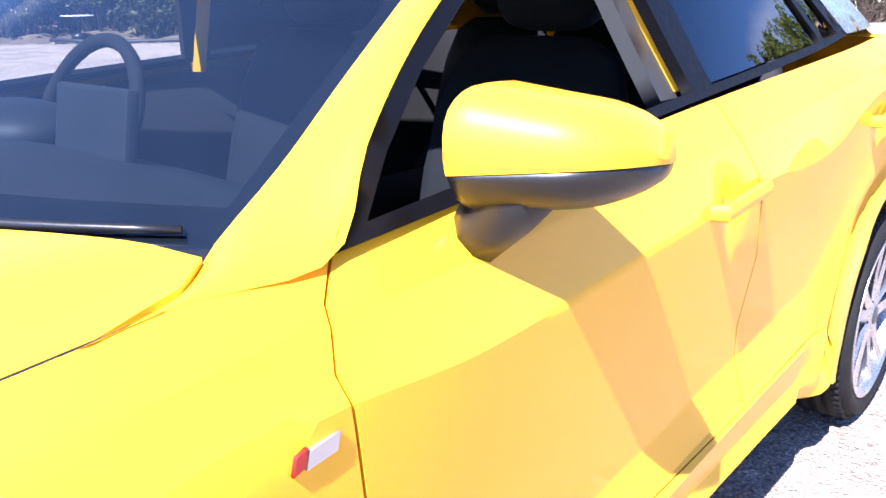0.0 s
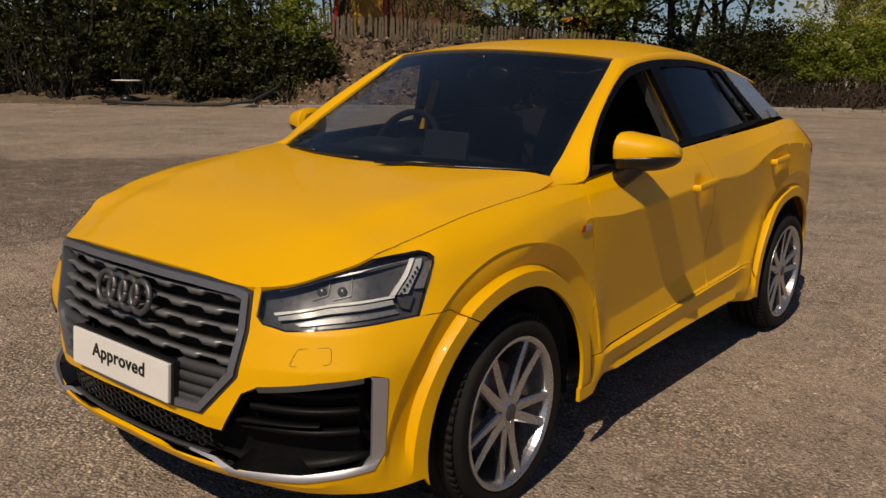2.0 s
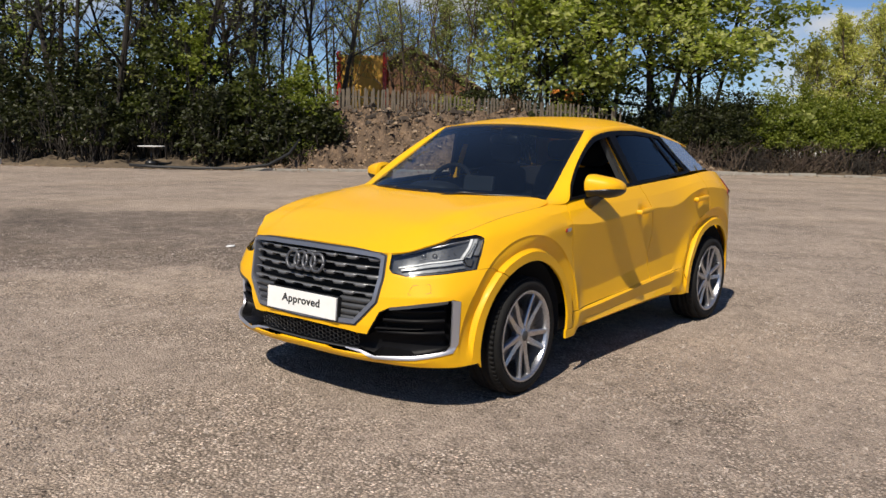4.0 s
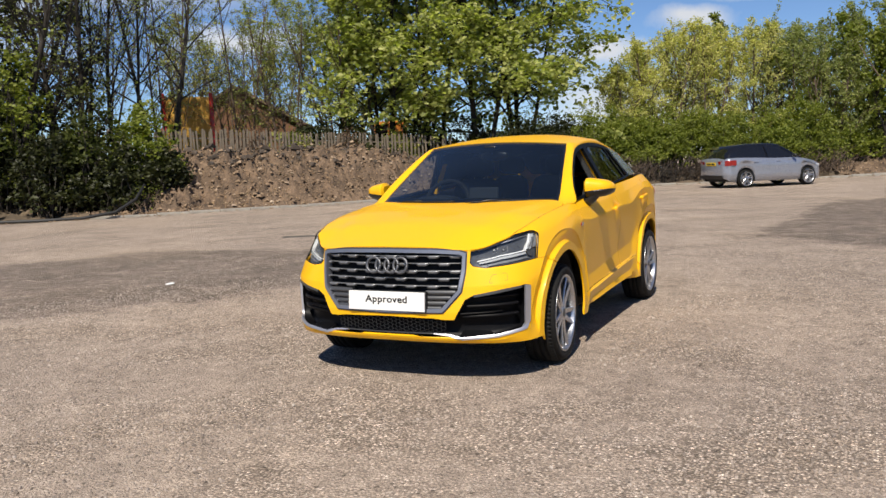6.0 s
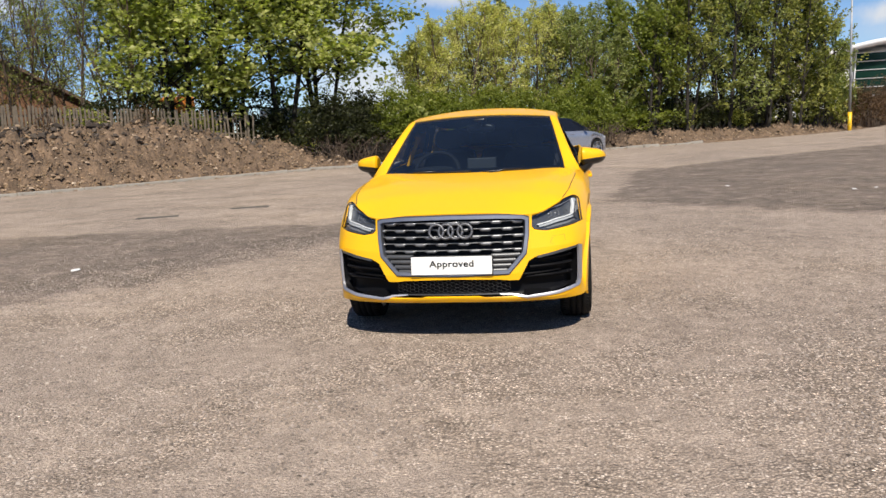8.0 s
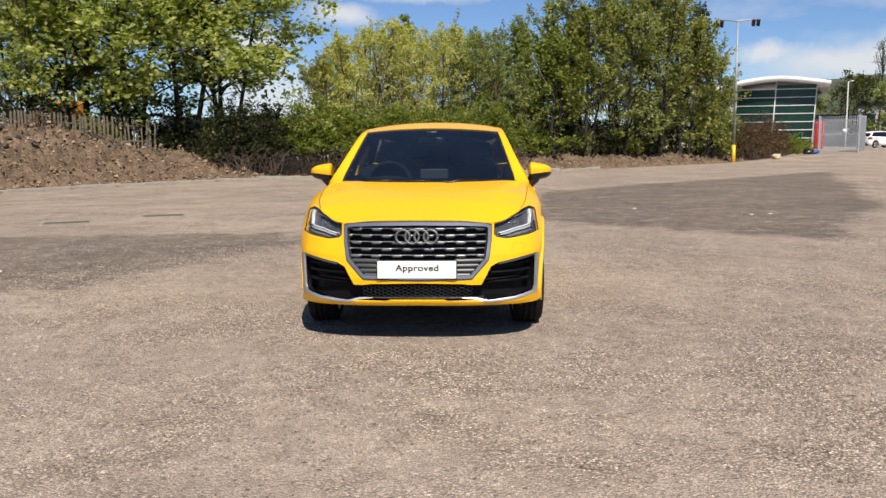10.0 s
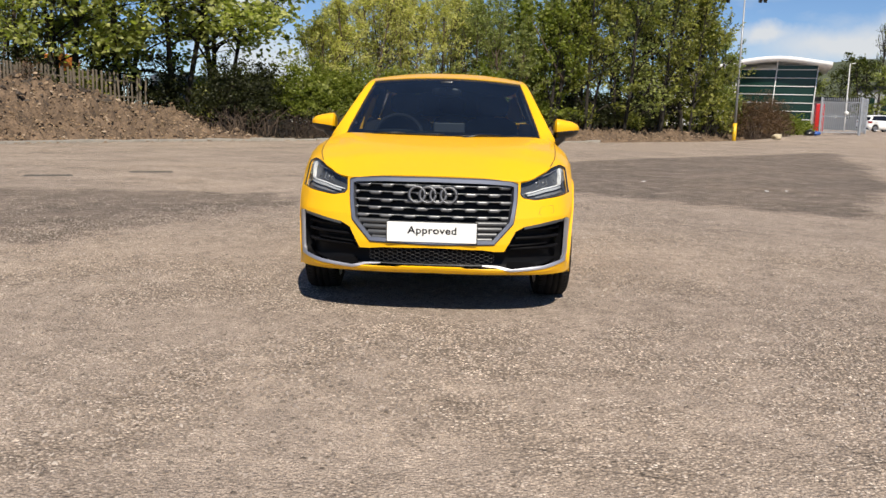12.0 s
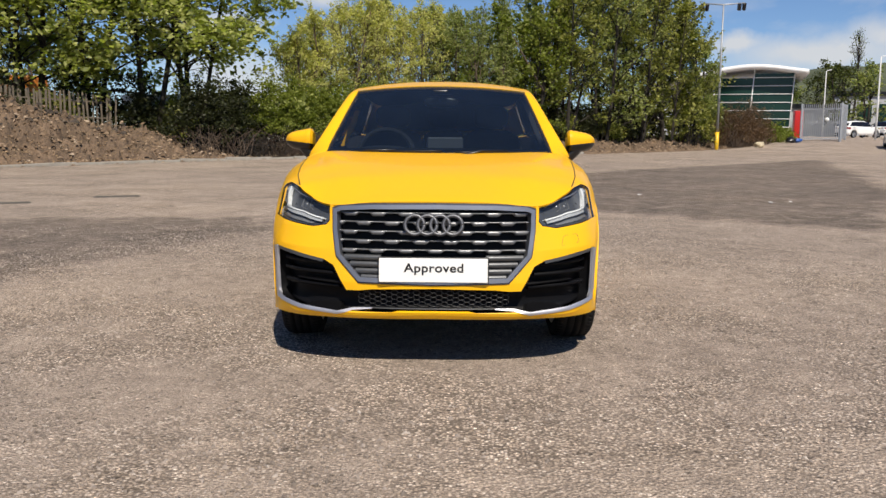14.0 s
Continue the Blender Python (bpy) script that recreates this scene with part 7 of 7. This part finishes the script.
green_glass = surface("green_glass", (0.010, 0.034, 0.026), rough=0.12, coat=0.08, spec=0.3, vary=0.2, coarse=0.4)
blue_plastic = surface("blue_plastic", (0.03, 0.10, 0.35), rough=0.5, vary=0.1)
old_sack = surface("old_sack", (0.52, 0.44, 0.30), rough=0.8, vary=0.3, fine=30, coarse=6, bump=0.4)
black_hose = surface("black_hose", (0.02, 0.02, 0.02), rough=0.6, vary=0.2)


def gable_house(at, turn, wide, deep, eave, ridge, wall, roof, label):
    h = thing("building", label, "building", at, turn)
    b = bmesh.new()
    pts = [(-wide / 2, 0), (wide / 2, 0), (wide / 2, eave), (0, ridge), (-wide / 2, eave)]
    lo, hi = [b.verts.new((x, -deep / 2, z)) for x, z in pts], [b.verts.new((x, deep / 2, z)) for x, z in pts]
    b.faces.new(lo)
    b.faces.new(hi[::-1])
    for i in (0, 1, 4):
        b.faces.new((lo[i], hi[i], hi[(i + 1) % 5], lo[(i + 1) % 5]))
    bmesh.ops.recalc_face_normals(b, faces=b.faces)
    part("wall", b, wall, h, smooth=False)
    for sg in (1, -1):
        b = bmesh.new()
        e = 0.35
        k = (ridge - eave) / (wide / 2)
        rows = [[(sg * (wide / 2 + e), y, eave - e * k), (0, y, ridge)] for y in (-deep / 2 - e, deep / 2 + e)]
        loft(b, rows)
        up_ = bmesh.ops.extrude_face_region(b, geom=b.faces[:])["geom"]
        bmesh.ops.translate(b, vec=(0, 0, 0.15), verts=[v for v in up_ if isinstance(v, bmesh.types.BMVert)])
        part("roof", b, roof, h, smooth=False)
    return h


gable_house((-27.6, 33.4, 0), 37, 7.0, 8, 3.2, 5.2, brick_red, roof_tile, "brown brick gable building behind the fence")


def plant_machine(at, turn, label):
    """A tracked orange machine: cab, engine body, folded arm."""
    m = thing("digger", label, "digger", at, turn)
    b = bmesh.new()
    box(b, (-1.3, -1.2, 1.0), (1.5, 1.2, 2.1), 0.12)
    part("engine_body", b, orange_paint, m)
    b = bmesh.new()
    box(b, (-1.2, -1.15, 2.0), (0.1, 0.1, 3.4), 0.12)
    cab = part("cab", b, orange_paint, m)
    b = bmesh.new()
    box(b, (-1.05, -1.19, 2.35), (-0.05, -1.14, 3.2), 0.03)
    part("cab_window", b, black_gloss, cab)
    for y in (-1.0, 1.0):
        b = bmesh.new()
        box(b, (-1.6, y - 0.28, 0.05), (1.6, y + 0.28, 0.85), 0.25)
        part("track", b, rubber, m)
    b = bmesh.new()
    tube(b, [(-1.1, 0.5, 1.7), (-2.2, 0.5, 2.2), (-3.0, 0.5, 1.9), (-3.4, 0.5, 0.9)], [0.22, 0.2, 0.16, 0.13], 6)
    part("arm", b, orange_paint, m)


lorry = thing("lorry", "orange-yellow box lorry with red corner posts behind the bushes", "lorry", (-24.2, 25.7, 0.3), 40)
b = bmesh.new()
box(b, (-1.0, -1.2, 0.9), (1.0, 1.2, 4.1), 0.05)
part("box_body", b, amber_paint, lorry, smooth=False)
for x in (-1.0, 1.0):
    for y in (-1.2, 1.2):
        b = bmesh.new()
        box(b, (x - 0.09, y - 0.09, 0.85), (x + 0.09, y + 0.09, 4.25), 0.02)
        part("corner_post", b, red_enamel, lorry, "red corner post", smooth=False)
for x in (-0.5, 0.5):
    for y in (-1.0, 1.0):
        b = bmesh.new()
        lathe(b, [(0.0, -0.14), (0.40, -0.14), (0.45, -0.10), (0.45, 0.10), (0.40, 0.14), (0.0, 0.14)], 20)
        bmesh.ops.rotate(b, matrix=Matrix.Rotation(radians(90), 3, "Z"), verts=b.verts)
        bmesh.ops.translate(b, vec=(x, y, 0.45), verts=b.verts)
        part("wheel", b, rubber, lorry)
plant_machine((-18.8, 36.0, 0.0), -20, "orange digger standing behind the trees")
_p, _h = edge_at(S_BANK0 - 5.2, 6.4)
small_car((_p.x, _p.y, 0.25), _h - 90, white_paint, white_paint, "white car glimpsed through the bushes", plate_white)
for x, y in ((-33.5, 17.5), (-29.0, 21.5)):
    b = bmesh.new()
    box(b, (-2.6, -1.0, 0.45), (2.6, 1.0, 2.4), 0.16)
    v = solo("van_body", b, white_sheet, "white van glimpsed through the bushes", "van", m=pose(x, y, 0.2, 0, 0, 40))
for x, y, w in ((-12.5, 37.5, 3.0), (-8.6, 38.6, 2.6)):
    b = bmesh.new()
    box(b, (-w, -1.2, 0.0), (w, 1.2, 2.5), 0.04)
    for k in range(int(w * 6)):
        box(b, (-w + 0.1 + k * 0.33, -1.23, 0.1), (-w + 0.22 + k * 0.33, -1.19, 2.4))
    solo("container", b, white_sheet, "pale ribbed metal container behind the trees", "container", smooth=False, m=pose(x, y, 0.1, 0, 0, 30))

# ---- far right: lamp post, gates, showroom, distance ----
def build_lamp_post(at):
    p = thing("lamp_post", "tall galvanised lamp post with a yellow foot and twin floodlights", "lamp post", at)
    b = bmesh.new()
    tube(b, [(0, 0, -0.2), (0, 0, 1.05)], 0.115, 12)
    part("foot", b, yellow_enamel, p, "yellow painted foot")
    b = bmesh.new()
    tube(b, [(0, 0, 1.05), (0, 0, 4.5), (0, 0, 8.2)], [0.075, 0.06, 0.042], 12)
    part("mast", b, steel_galv, p)
    b = bmesh.new()
    tube(b, [(-1.12, 0.25, 8.27), (0, 0, 8.17), (1.12, -0.25, 8.24)], [0.03, 0.045, 0.03], 8)
    part("cross_arm", b, steel_galv, p)
    for x in (-1.1, -0.85, 0.85, 1.1):
        b = bmesh.new()
        box(b, (-0.08, -0.14, -0.42), (0.08, 0.14, -0.02), 0.03, pose(x, -x * 0.22, 8.26, 20, 0, 0))
        part("floodlight", b, black_trim, p, "dark floodlight")


build_lamp_post((15.15, 46.2, 0.0))


def palisade(name, a, b_, high, label):
    """Steel palisade between two feet: uprights with split tops, rails, end posts."""
    g = thing(name, label, "gate" if name == "gate" else "fence", (0, 0, 0))
    a, b_ = Vector(a), Vector(b_)
    d = (b_ - a)
    n = max(2, int(d.length / 0.115))
    side = Vector((-d.y, d.x, 0)).normalized() * 0.03
    q = bmesh.new()
    pts = [(-0.024, 0), (0.024, 0), (0.024, high - 0.06), (0.0, high), (-0.024, high - 0.06)]
    f = [q.verts.new((x, 0.012 * (abs(x) < 0.01), z)) for x, z in pts]
    r = [q.verts.new((x, 0.004 + 0.012 * (abs(x) < 0.01), z)) for x, z in pts]
    q.faces.new(f)
    q.faces.new(r[::-1])
    for i in range(5):
        q.faces.new((f[i], r[i], r[(i + 1) % 5], f[(i + 1) % 5]))
    me = finish(q, "upright", steel_galv, False)
    turn = math.degrees(math.atan2(d.y, d.x))
    for k in range(n + 1):
        p = a + d * k / n
        o = new("upright", me)
        o.parent = g
        o.matrix_basis = pose(p.x, p.y, p.z + 0.08, 0, 0, turn)
    for h in (0.12, high * 0.5, high - 0.25):
        q = bmesh.new()
        tube(q, [a + side + Vector((0, 0, h)), b_ + side + Vector((0, 0, h))], 0.035, 4)
        part("rail", q, steel_galv, g, smooth=False)
    for p in (a, b_):
        q = bmesh.new()
        box(q, (-0.06, -0.06, -0.3), (0.06, 0.06, high + 0.1), 0.008, Matrix.Translation(p + side * 2))
        part("post", q, steel_galv, g, smooth=False)
    return g


palisade("gate", (22.85, 53.6, 0.5), (25.15, 52.9, 0.55), 2.3, "galvanised steel palisade gate standing open")
palisade("gate", (25.2, 53.0, 0.55), (27.6, 57.6, 0.6), 2.3, "galvanised steel palisade gate leaf seen edge on")
b = bmesh.new()
lathe(b, [(0.0, -0.012), (0.13, -0.012), (0.13, 0.012), (0.0, 0.012)], 20)
bmesh.ops.rotate(b, matrix=Matrix.Rotation(radians(90), 3, "Z"), verts=b.verts)
solo("sign", b, white_sheet, "small white sign on the gate", "sign", m=pose(24.3, 53.1, 1.9, 0, 0, -17))
b = bmesh.new()
box(b, (-0.36, -0.25, 0.0), (0.36, 0.25, 2.3), 0.04)
solo("red_bin", b, red_enamel, "red upright bin beyond the gates", "bin", m=pose(29.2, 70.5, lie(29.2, 70.5)))


def showroom(at, turn):
    """A glass-fronted hall under a curved white roof."""
    h = thing("showroom", "showroom with green glass front and a curved white roof", "building", at, turn)
    arc = hermite((-16, -6, 0, 5.2), (3.4, 6.1, 6.95, 6.35))
    b = bmesh.new()
    rows = []
    for x in np.linspace(-16, 5.2, 30):
        z = arc(x)
        rows.append([(x, -1.6, z), (x, -1.6, z + 0.45), (x, 14, z + 0.45), (x, 14, z)])
    loft(b, rows, closed=True)
    b.faces.new([v for v in b.verts[:][:4]])
    b.faces.new([v for v in b.verts[:][-4:]])
    bmesh.ops.recalc_face_normals(b, faces=b.faces)
    part("roof", b, white_sheet, h, "curved white roof")
    xs = (-4.3, -0.4, 3.6)
    for i in range(2):
        for j in range(8):
            z0, z1 = 0.1 + j * 0.86, 0.91 + j * 0.86
            x0, x1 = xs[i] + 0.05, xs[i + 1] - 0.05
            z1 = min(z1, arc(x0) - 0.05, arc(x1) - 0.05)
            if z1 - z0 > 0.3:
                b = bmesh.new()
                lean = 0.05
                vs = [b.verts.new((x0 + lean * z0, 0, z0)), b.verts.new((x1 + lean * z0, 0, z0)), b.verts.new((x1 + lean * z1, 0, z1)), b.verts.new((x0 + lean * z1, 0, z1))]
                b.faces.new(vs)
                e = bmesh.ops.extrude_face_region(b, geom=b.faces[:])["geom"]
                bmesh.ops.translate(b, vec=(0, 0.06, 0), verts=[v for v in e if isinstance(v, bmesh.types.BMVert)])
                bmesh.ops.recalc_face_normals(b, faces=b.faces)
                part("pane", b, green_glass, h, smooth=False)
    for i in range(3):
        b = bmesh.new()
        tube(b, [(xs[i], -0.05, 0), (xs[i] + 0.05 * arc(xs[i]), -0.05, arc(xs[i]))], 0.055, 6)
        part("mullion", b, white_sheet, h)
    for j in range(8):
        z = 0.07 + j * 0.86
        b = bmesh.new()
        tube(b, [(-4.3 + 0.05 * z, -0.06, z), (3.6 + 0.05 * z, -0.06, z)], 0.04, 6)
        part("transom", b, white_sheet, h)
    b = bmesh.new()
    loft(b, [[(x, y, z) for x in np.linspace(-15, -4.4, 12)] for y, z in ((0.02, -0.5), (0.02, 1.5))] + [[(x, 0.02, arc(x)) for x in np.linspace(-15, -4.4, 12)]])
    part("side_wall", b, white_sheet, h, "plain white wall")
    b = bmesh.new()
    box(b, (-15, 0.2, -1.5), (3.8, 13.5, 4.3))
    part("hall_wall", b, grey_clad, h, smooth=False)


showroom((31.7, 89.2, 0.6), -19)


def far_block(at, turn, size, mat, label):
    h = thing("building", label, "building", at, turn)
    b = bmesh.new()
    box(b, (-size[0] / 2, 0, -1), (size[0] / 2, size[1], size[2]), 0.05)
    part("wall", b, mat, h, smooth=False)
    b = bmesh.new()
    box(b, (-size[0] / 2 - 0.2, -0.3, size[2]), (size[0] / 2 + 0.2, size[1] + 0.2, size[2] + 0.5), 0.03)
    part("roof", b, black_trim, h, smooth=False)
    n = int(size[0] / 2.4) if size[0] > 8 else 0
    for k in range(n):
        b = bmesh.new()
        x = -size[0] / 2 + (k + 0.5) * size[0] / n
        box(b, (x - 0.8, -0.06, size[2] * 0.35), (x + 0.8, -0.01, size[2] * 0.8), 0.02)
        part("window", b, green_glass, h, smooth=False)


far_block((53.0, 104.0, 0.5), -24, (12, 9, 5.0), grey_clad, "dark-roofed grey commercial building far off")
far_block((40.5, 96.0, 0.5), -22, (7, 9, 3.2), grey_clad, "low grey commercial building far off")
for x, y, h in ((32.5, 63.5, 6.2), (37.0, 84.0, 6.5)):
    b = bmesh.new()
    tube(b, [(0, 0, -0.3), (0, 0, h * 0.5), (0, 0, h), (0.5, 0, h + 0.1)], [0.08, 0.065, 0.05, 0.04], 8)
    solo("street_lamp", b, white_sheet, "slim pale street lamp beyond the gates", "street lamp", m=pose(x, y, 0.6))

hill_green = surface("far_woods", (0.085, 0.10, 0.05), rough=0.95, vary=0.4, fine=0.9, coarse=0.07, bump=0.6)
b = bmesh.new()
rows = []
for j, (d, k) in enumerate(((150, 0.0), (190, 0.45), (230, 0.85), (270, 1.0), (330, 0.8))):
    row = []
    for a in np.linspace(19, 140, 90):
        hgt = (20 + 5 * noise.noise((a * 0.05, 2, 0)) + 2.5 * noise.noise((a * 0.35, d * 0.02, 5)) + 1.6 * noise.noise((a * 1.3, d * 0.05, 9))) * k
        row.append((d * math.sin(radians(a - 5)), d * math.cos(radians(a - 5)), hgt * 0.9 - 0.5))
    rows.append(row)
loft(b, rows)
bmesh.ops.recalc_face_normals(b, faces=b.faces)
solo("hill", b, hill_green, "wooded green hillside in the distance", "hill", kind="structure")
for k, (x, y, h, w) in enumerate(((42.0, 92.0, 8.4, 3.2), (44.6, 91.0, 7.4, 3.0), (48.0, 112.0, 8.0, 3.6), (53.0, 118.0, 9.0, 3.8), (61.0, 116.0, 8.5, 3.6), (38.4, 99.0, 6.5, 3.0), (70.0, 124.0, 9.0, 3.8))):
    tree((x, y, 0.5), h, w, (mid_leaf, fresh_leaf)[k % 2], "leafy tree far beyond the gates", 1000 + k, stems=2, base=0.15, limbs=11, branches=5, twigs=4, per=5, leaf=0.26, trunk_r=0.14)
tree((49.4, 105.4, 0.5), 12.4, 3.0, fresh_leaf, "tall bare-twigged tree far beyond the gates", 1010, stems=1, base=0.3, limbs=18, branches=6, twigs=5, per=1, leaf=0.14, trunk_r=0.2, rise=0.5, droop=0.08)

# ---- small things along the yard's edge ----
build_kerb()
b = bmesh.new()
lathe(b, [(0.0, 0.0), (0.33, 0.006), (0.39, 0.020), (0.395, 0.030), (0.38, 0.036), (0.0, 0.044)], 32)
bmesh.ops.rotate(b, matrix=Matrix.Rotation(radians(-90), 3, "Y"), verts=b.verts)
bmesh.ops.translate(b, vec=(0, 0, 0.44), verts=b.verts)
top = thing("garden_table", "white round table on a thin dark foot before the bushes", "table", (-19.5, 11.75, 0.16))
part("tabletop", b, white_sheet, top)
b = bmesh.new()
tube(b, [(0, 0, -0.1), (0, 0, 0.03), (0, 0, 0.06), (0, 0, 0.40), (0, 0, 0.445)], [0.20, 0.18, 0.035, 0.035, 0.10], 16)
part("table_leg", b, black_trim, top)
b = bmesh.new()
tube(b, [(-19.3, 10.9, 0.10), (-18.6, 11.3, 0.07), (-17.6, 12.0, 0.06), (-16.8, 12.8, 0.07), (-16.3, 13.5, 0.18), (-16.2, 14.2, 0.5), (-16.5, 14.9, 0.9)], 0.045, 8)
solo("hose", b, black_hose, "thick black hose lying on the verge", "hose")
for k, (x, y, s, m) in enumerate(((18.2, 48.0, 0.30, old_sack), (21.4, 51.4, 0.30, black_trim), (21.9, 51.5, 0.22, blue_plastic))):
    b = bmesh.new()
    blob(b, (0, 0, s * 0.5), (s * 1.1, s * 0.8, s * 0.6), 2.2, 14, 8)
    for v in b.verts:
        v.co += Vector((1, 1, 0.6)) * (0.5 * s * noise.noise(v.co * 5 + Vector((k, 0, 0))) + 0.3 * s * noise.noise(v.co * 13 + Vector((k, 7, 0))))
    solo("rubbish_bag", b, m, "crumpled " + ("cream", "black", "blue")[k] + " rubbish bag on the verge", "bag", m=pose(x, y, lie(x, y)))
b = bmesh.new()
box(b, (-0.42, -0.10, 0.0), (0.42, 0.10, 0.20), 0.012)
solo("kerb_block", b, white_sheet, "loose pale concrete block on the yard edge", "block", m=pose(-22.55, 8.3, lie(-22.55, 8.3), 0, 0, 40))
drain_iron = surface("drain_iron", (0.10, 0.088, 0.075), rough=0.8, vary=0.3, dirt=0.4)
for x, y in ((-6.65, 8.7), (-5.5, 10.1)):
    d = thing("drain_cover", "rusty dark drain cover let into the asphalt", "drain cover", (x, y, lie(x, y)), 25)
    b = bmesh.new()
    box(b, (-0.36, -0.15, -0.05), (0.36, 0.15, 0.004), 0.003)
    part("frame", b, drain_iron, d, smooth=False)
    for k in range(9):
        b = bmesh.new()
        box(b, (-0.33 + k * 0.077, -0.12, 0.004), (-0.29 + k * 0.077, 0.12, 0.009))
        part("bar", b, drain_iron, d, smooth=False)

# loose stones
_r = random.Random(5)
pl = []
for _ in range(9000):
    s = _r.uniform(S_BANK0 - 0.5, S_BANK1)
    o = _r.uniform(0.15, 4.2)
    p, _a = edge_at(s, o)
    pl.append((p.x, p.y, bank_lie(s, o)))
stones("rubble", pl, 0.010, 0.12, rubble, "lumps of soil and rubble on the bank", "rubble", 3)
pl = []
for _ in range(620):
    s = S_BANK0 + 0.4 + 12 * _r.random() ** 1.3
    o = _r.gauss(3.2, 0.55)
    p, _a = edge_at(s, o)
    pl.append((p.x, p.y, bank_lie(s, o)))
stones("clods", pl, 0.05, 0.24, clod_soil, "dark clods of turned earth along the bank's ridge", "clods", 4)
b = bmesh.new()
for _ in range(520):
    s, o = _r.uniform(S_BANK0 - 0.5, S_BANK1), _r.uniform(0.2, 3.9)
    p, _a = edge_at(s, o)
    a, l = _r.uniform(0, 6.28), _r.uniform(0.08, 0.4)
    z = bank_lie(s, o) + 0.02
    tube(b, [(p.x, p.y, z), (p.x + l * 0.5 * math.cos(a), p.y + l * 0.5 * math.sin(a), z + _r.uniform(0.01, 0.06)), (p.x + l * math.cos(a), p.y + l * math.sin(a), z + _r.uniform(-0.03, 0.1))], [0.008, 0.007, 0.004], 3, cap=False)
solo("sticks", b, straw, "dry sticks and roots lying on the bank", "sticks", kind="stuff")
pl = []
for _ in range(2600):
    s, o = _r.uniform(S_HEDGE, EDGE_LEN[-1] - 15), _r.uniform(0.1, 2.6)
    p, _a = edge_at(s, o)
    pl.append((p.x, p.y, bank_lie(s, o)))
stones("rubble", pl, 0.02, 0.13, rubble, "stones and broken concrete on the low soil verge", "rubble", 8)
pl = []
for _ in range(1800):
    s = _r.uniform(edge_s(-30, 5), edge_s(8, 38))
    o = _r.gauss(-0.1, 0.3)
    p, _a = edge_at(s, o)
    pl.append((p.x, p.y, lie(p.x, p.y) + (0.02 if o < 0 else 0.04)))
stones("litter", pl, 0.01, 0.06, rubble, "small stones and litter along the kerb", "stones", 6)
fallen = leafy("dead_leaf", [(0.07, 0.045, 0.028), (0.20, 0.125, 0.07), (0.34, 0.23, 0.13), (0.50, 0.38, 0.25)], 0.0, 0.9)
pl = []
for _ in range(3600):
    s = _r.uniform(S_BANK0 - 1.5, S_BANK1 + 1)
    o = 0.05 + 4.0 * _r.random() ** 1.6
    p, _a = edge_at(s, o)
    pl.append((p.x, p.y, bank_lie(s, o) + 0.01))
stones("dead_leaves", pl, 0.012, 0.06, fallen, "dry brown and tan leaves scattered on the bank", "leaves", 14)
# gravel lying loose on the yard, gathered in drifts
grit = leafy("gravel", [(0.075, 0.063, 0.053), (0.20, 0.165, 0.138), (0.36, 0.30, 0.255), (0.66, 0.59, 0.52)], 0.0, 0.95)
_g = np.random.default_rng(12)
pl = []
while len(pl) < 66000:
    x, y = float(_g.normal(0.3, 4.4)), float(_g.normal(-1.6, 4.2))
    if abs(x) < 1.0 and -0.5 < y < 4.3:
        continue
    if -9 < y < 9 and abs(x) < 10 and noise.fractal((x * 0.5, y * 0.5, 4.0), 0.75, 2.0, 5) > _g.normal(0.02, 0.2):
        pl.append((x, y, lie(x, y)))
# a drift of chippings along the rim of the darker tar
while len(pl) < 70000:
    u = float(_g.random())
    x, y = -5.2 + 3.2 * u + float(_g.normal(0, 0.28)), 0.7 + 4.9 * u + float(_g.normal(0, 0.28))
    x += 0.5 * noise.noise((y * 0.9, 3.0, 1.0))
    pl.append((x, y, lie(x, y)))
stones("gravel", pl, 0.0035, 0.017, grit, "loose pale and dark gravel on the asphalt", "gravel", 9)
# scraps of white litter
for k, (x, y, r) in enumerate(((-4.7, 3.16, 0.04), (5.2, 9.9, 0.035), (5.6, 10.1, 0.025), (3.4, 11.4, 0.03))):
    b = bmesh.new()
    blob(b, (0, 0, r * 0.3), (r * 1.2, r * 0.8, r * 0.3), 2.2, 12, 8)
    for v in b.verts:
        v.co += Vector((1, 1, 0.5)) * (0.6 * r * noise.noise(v.co * 14 + Vector((k, 0, 3))))
    solo("litter_scrap", b, white_sheet, "crumpled scrap of white litter on the asphalt", "litter", m=pose(x, y, lie(x, y)))
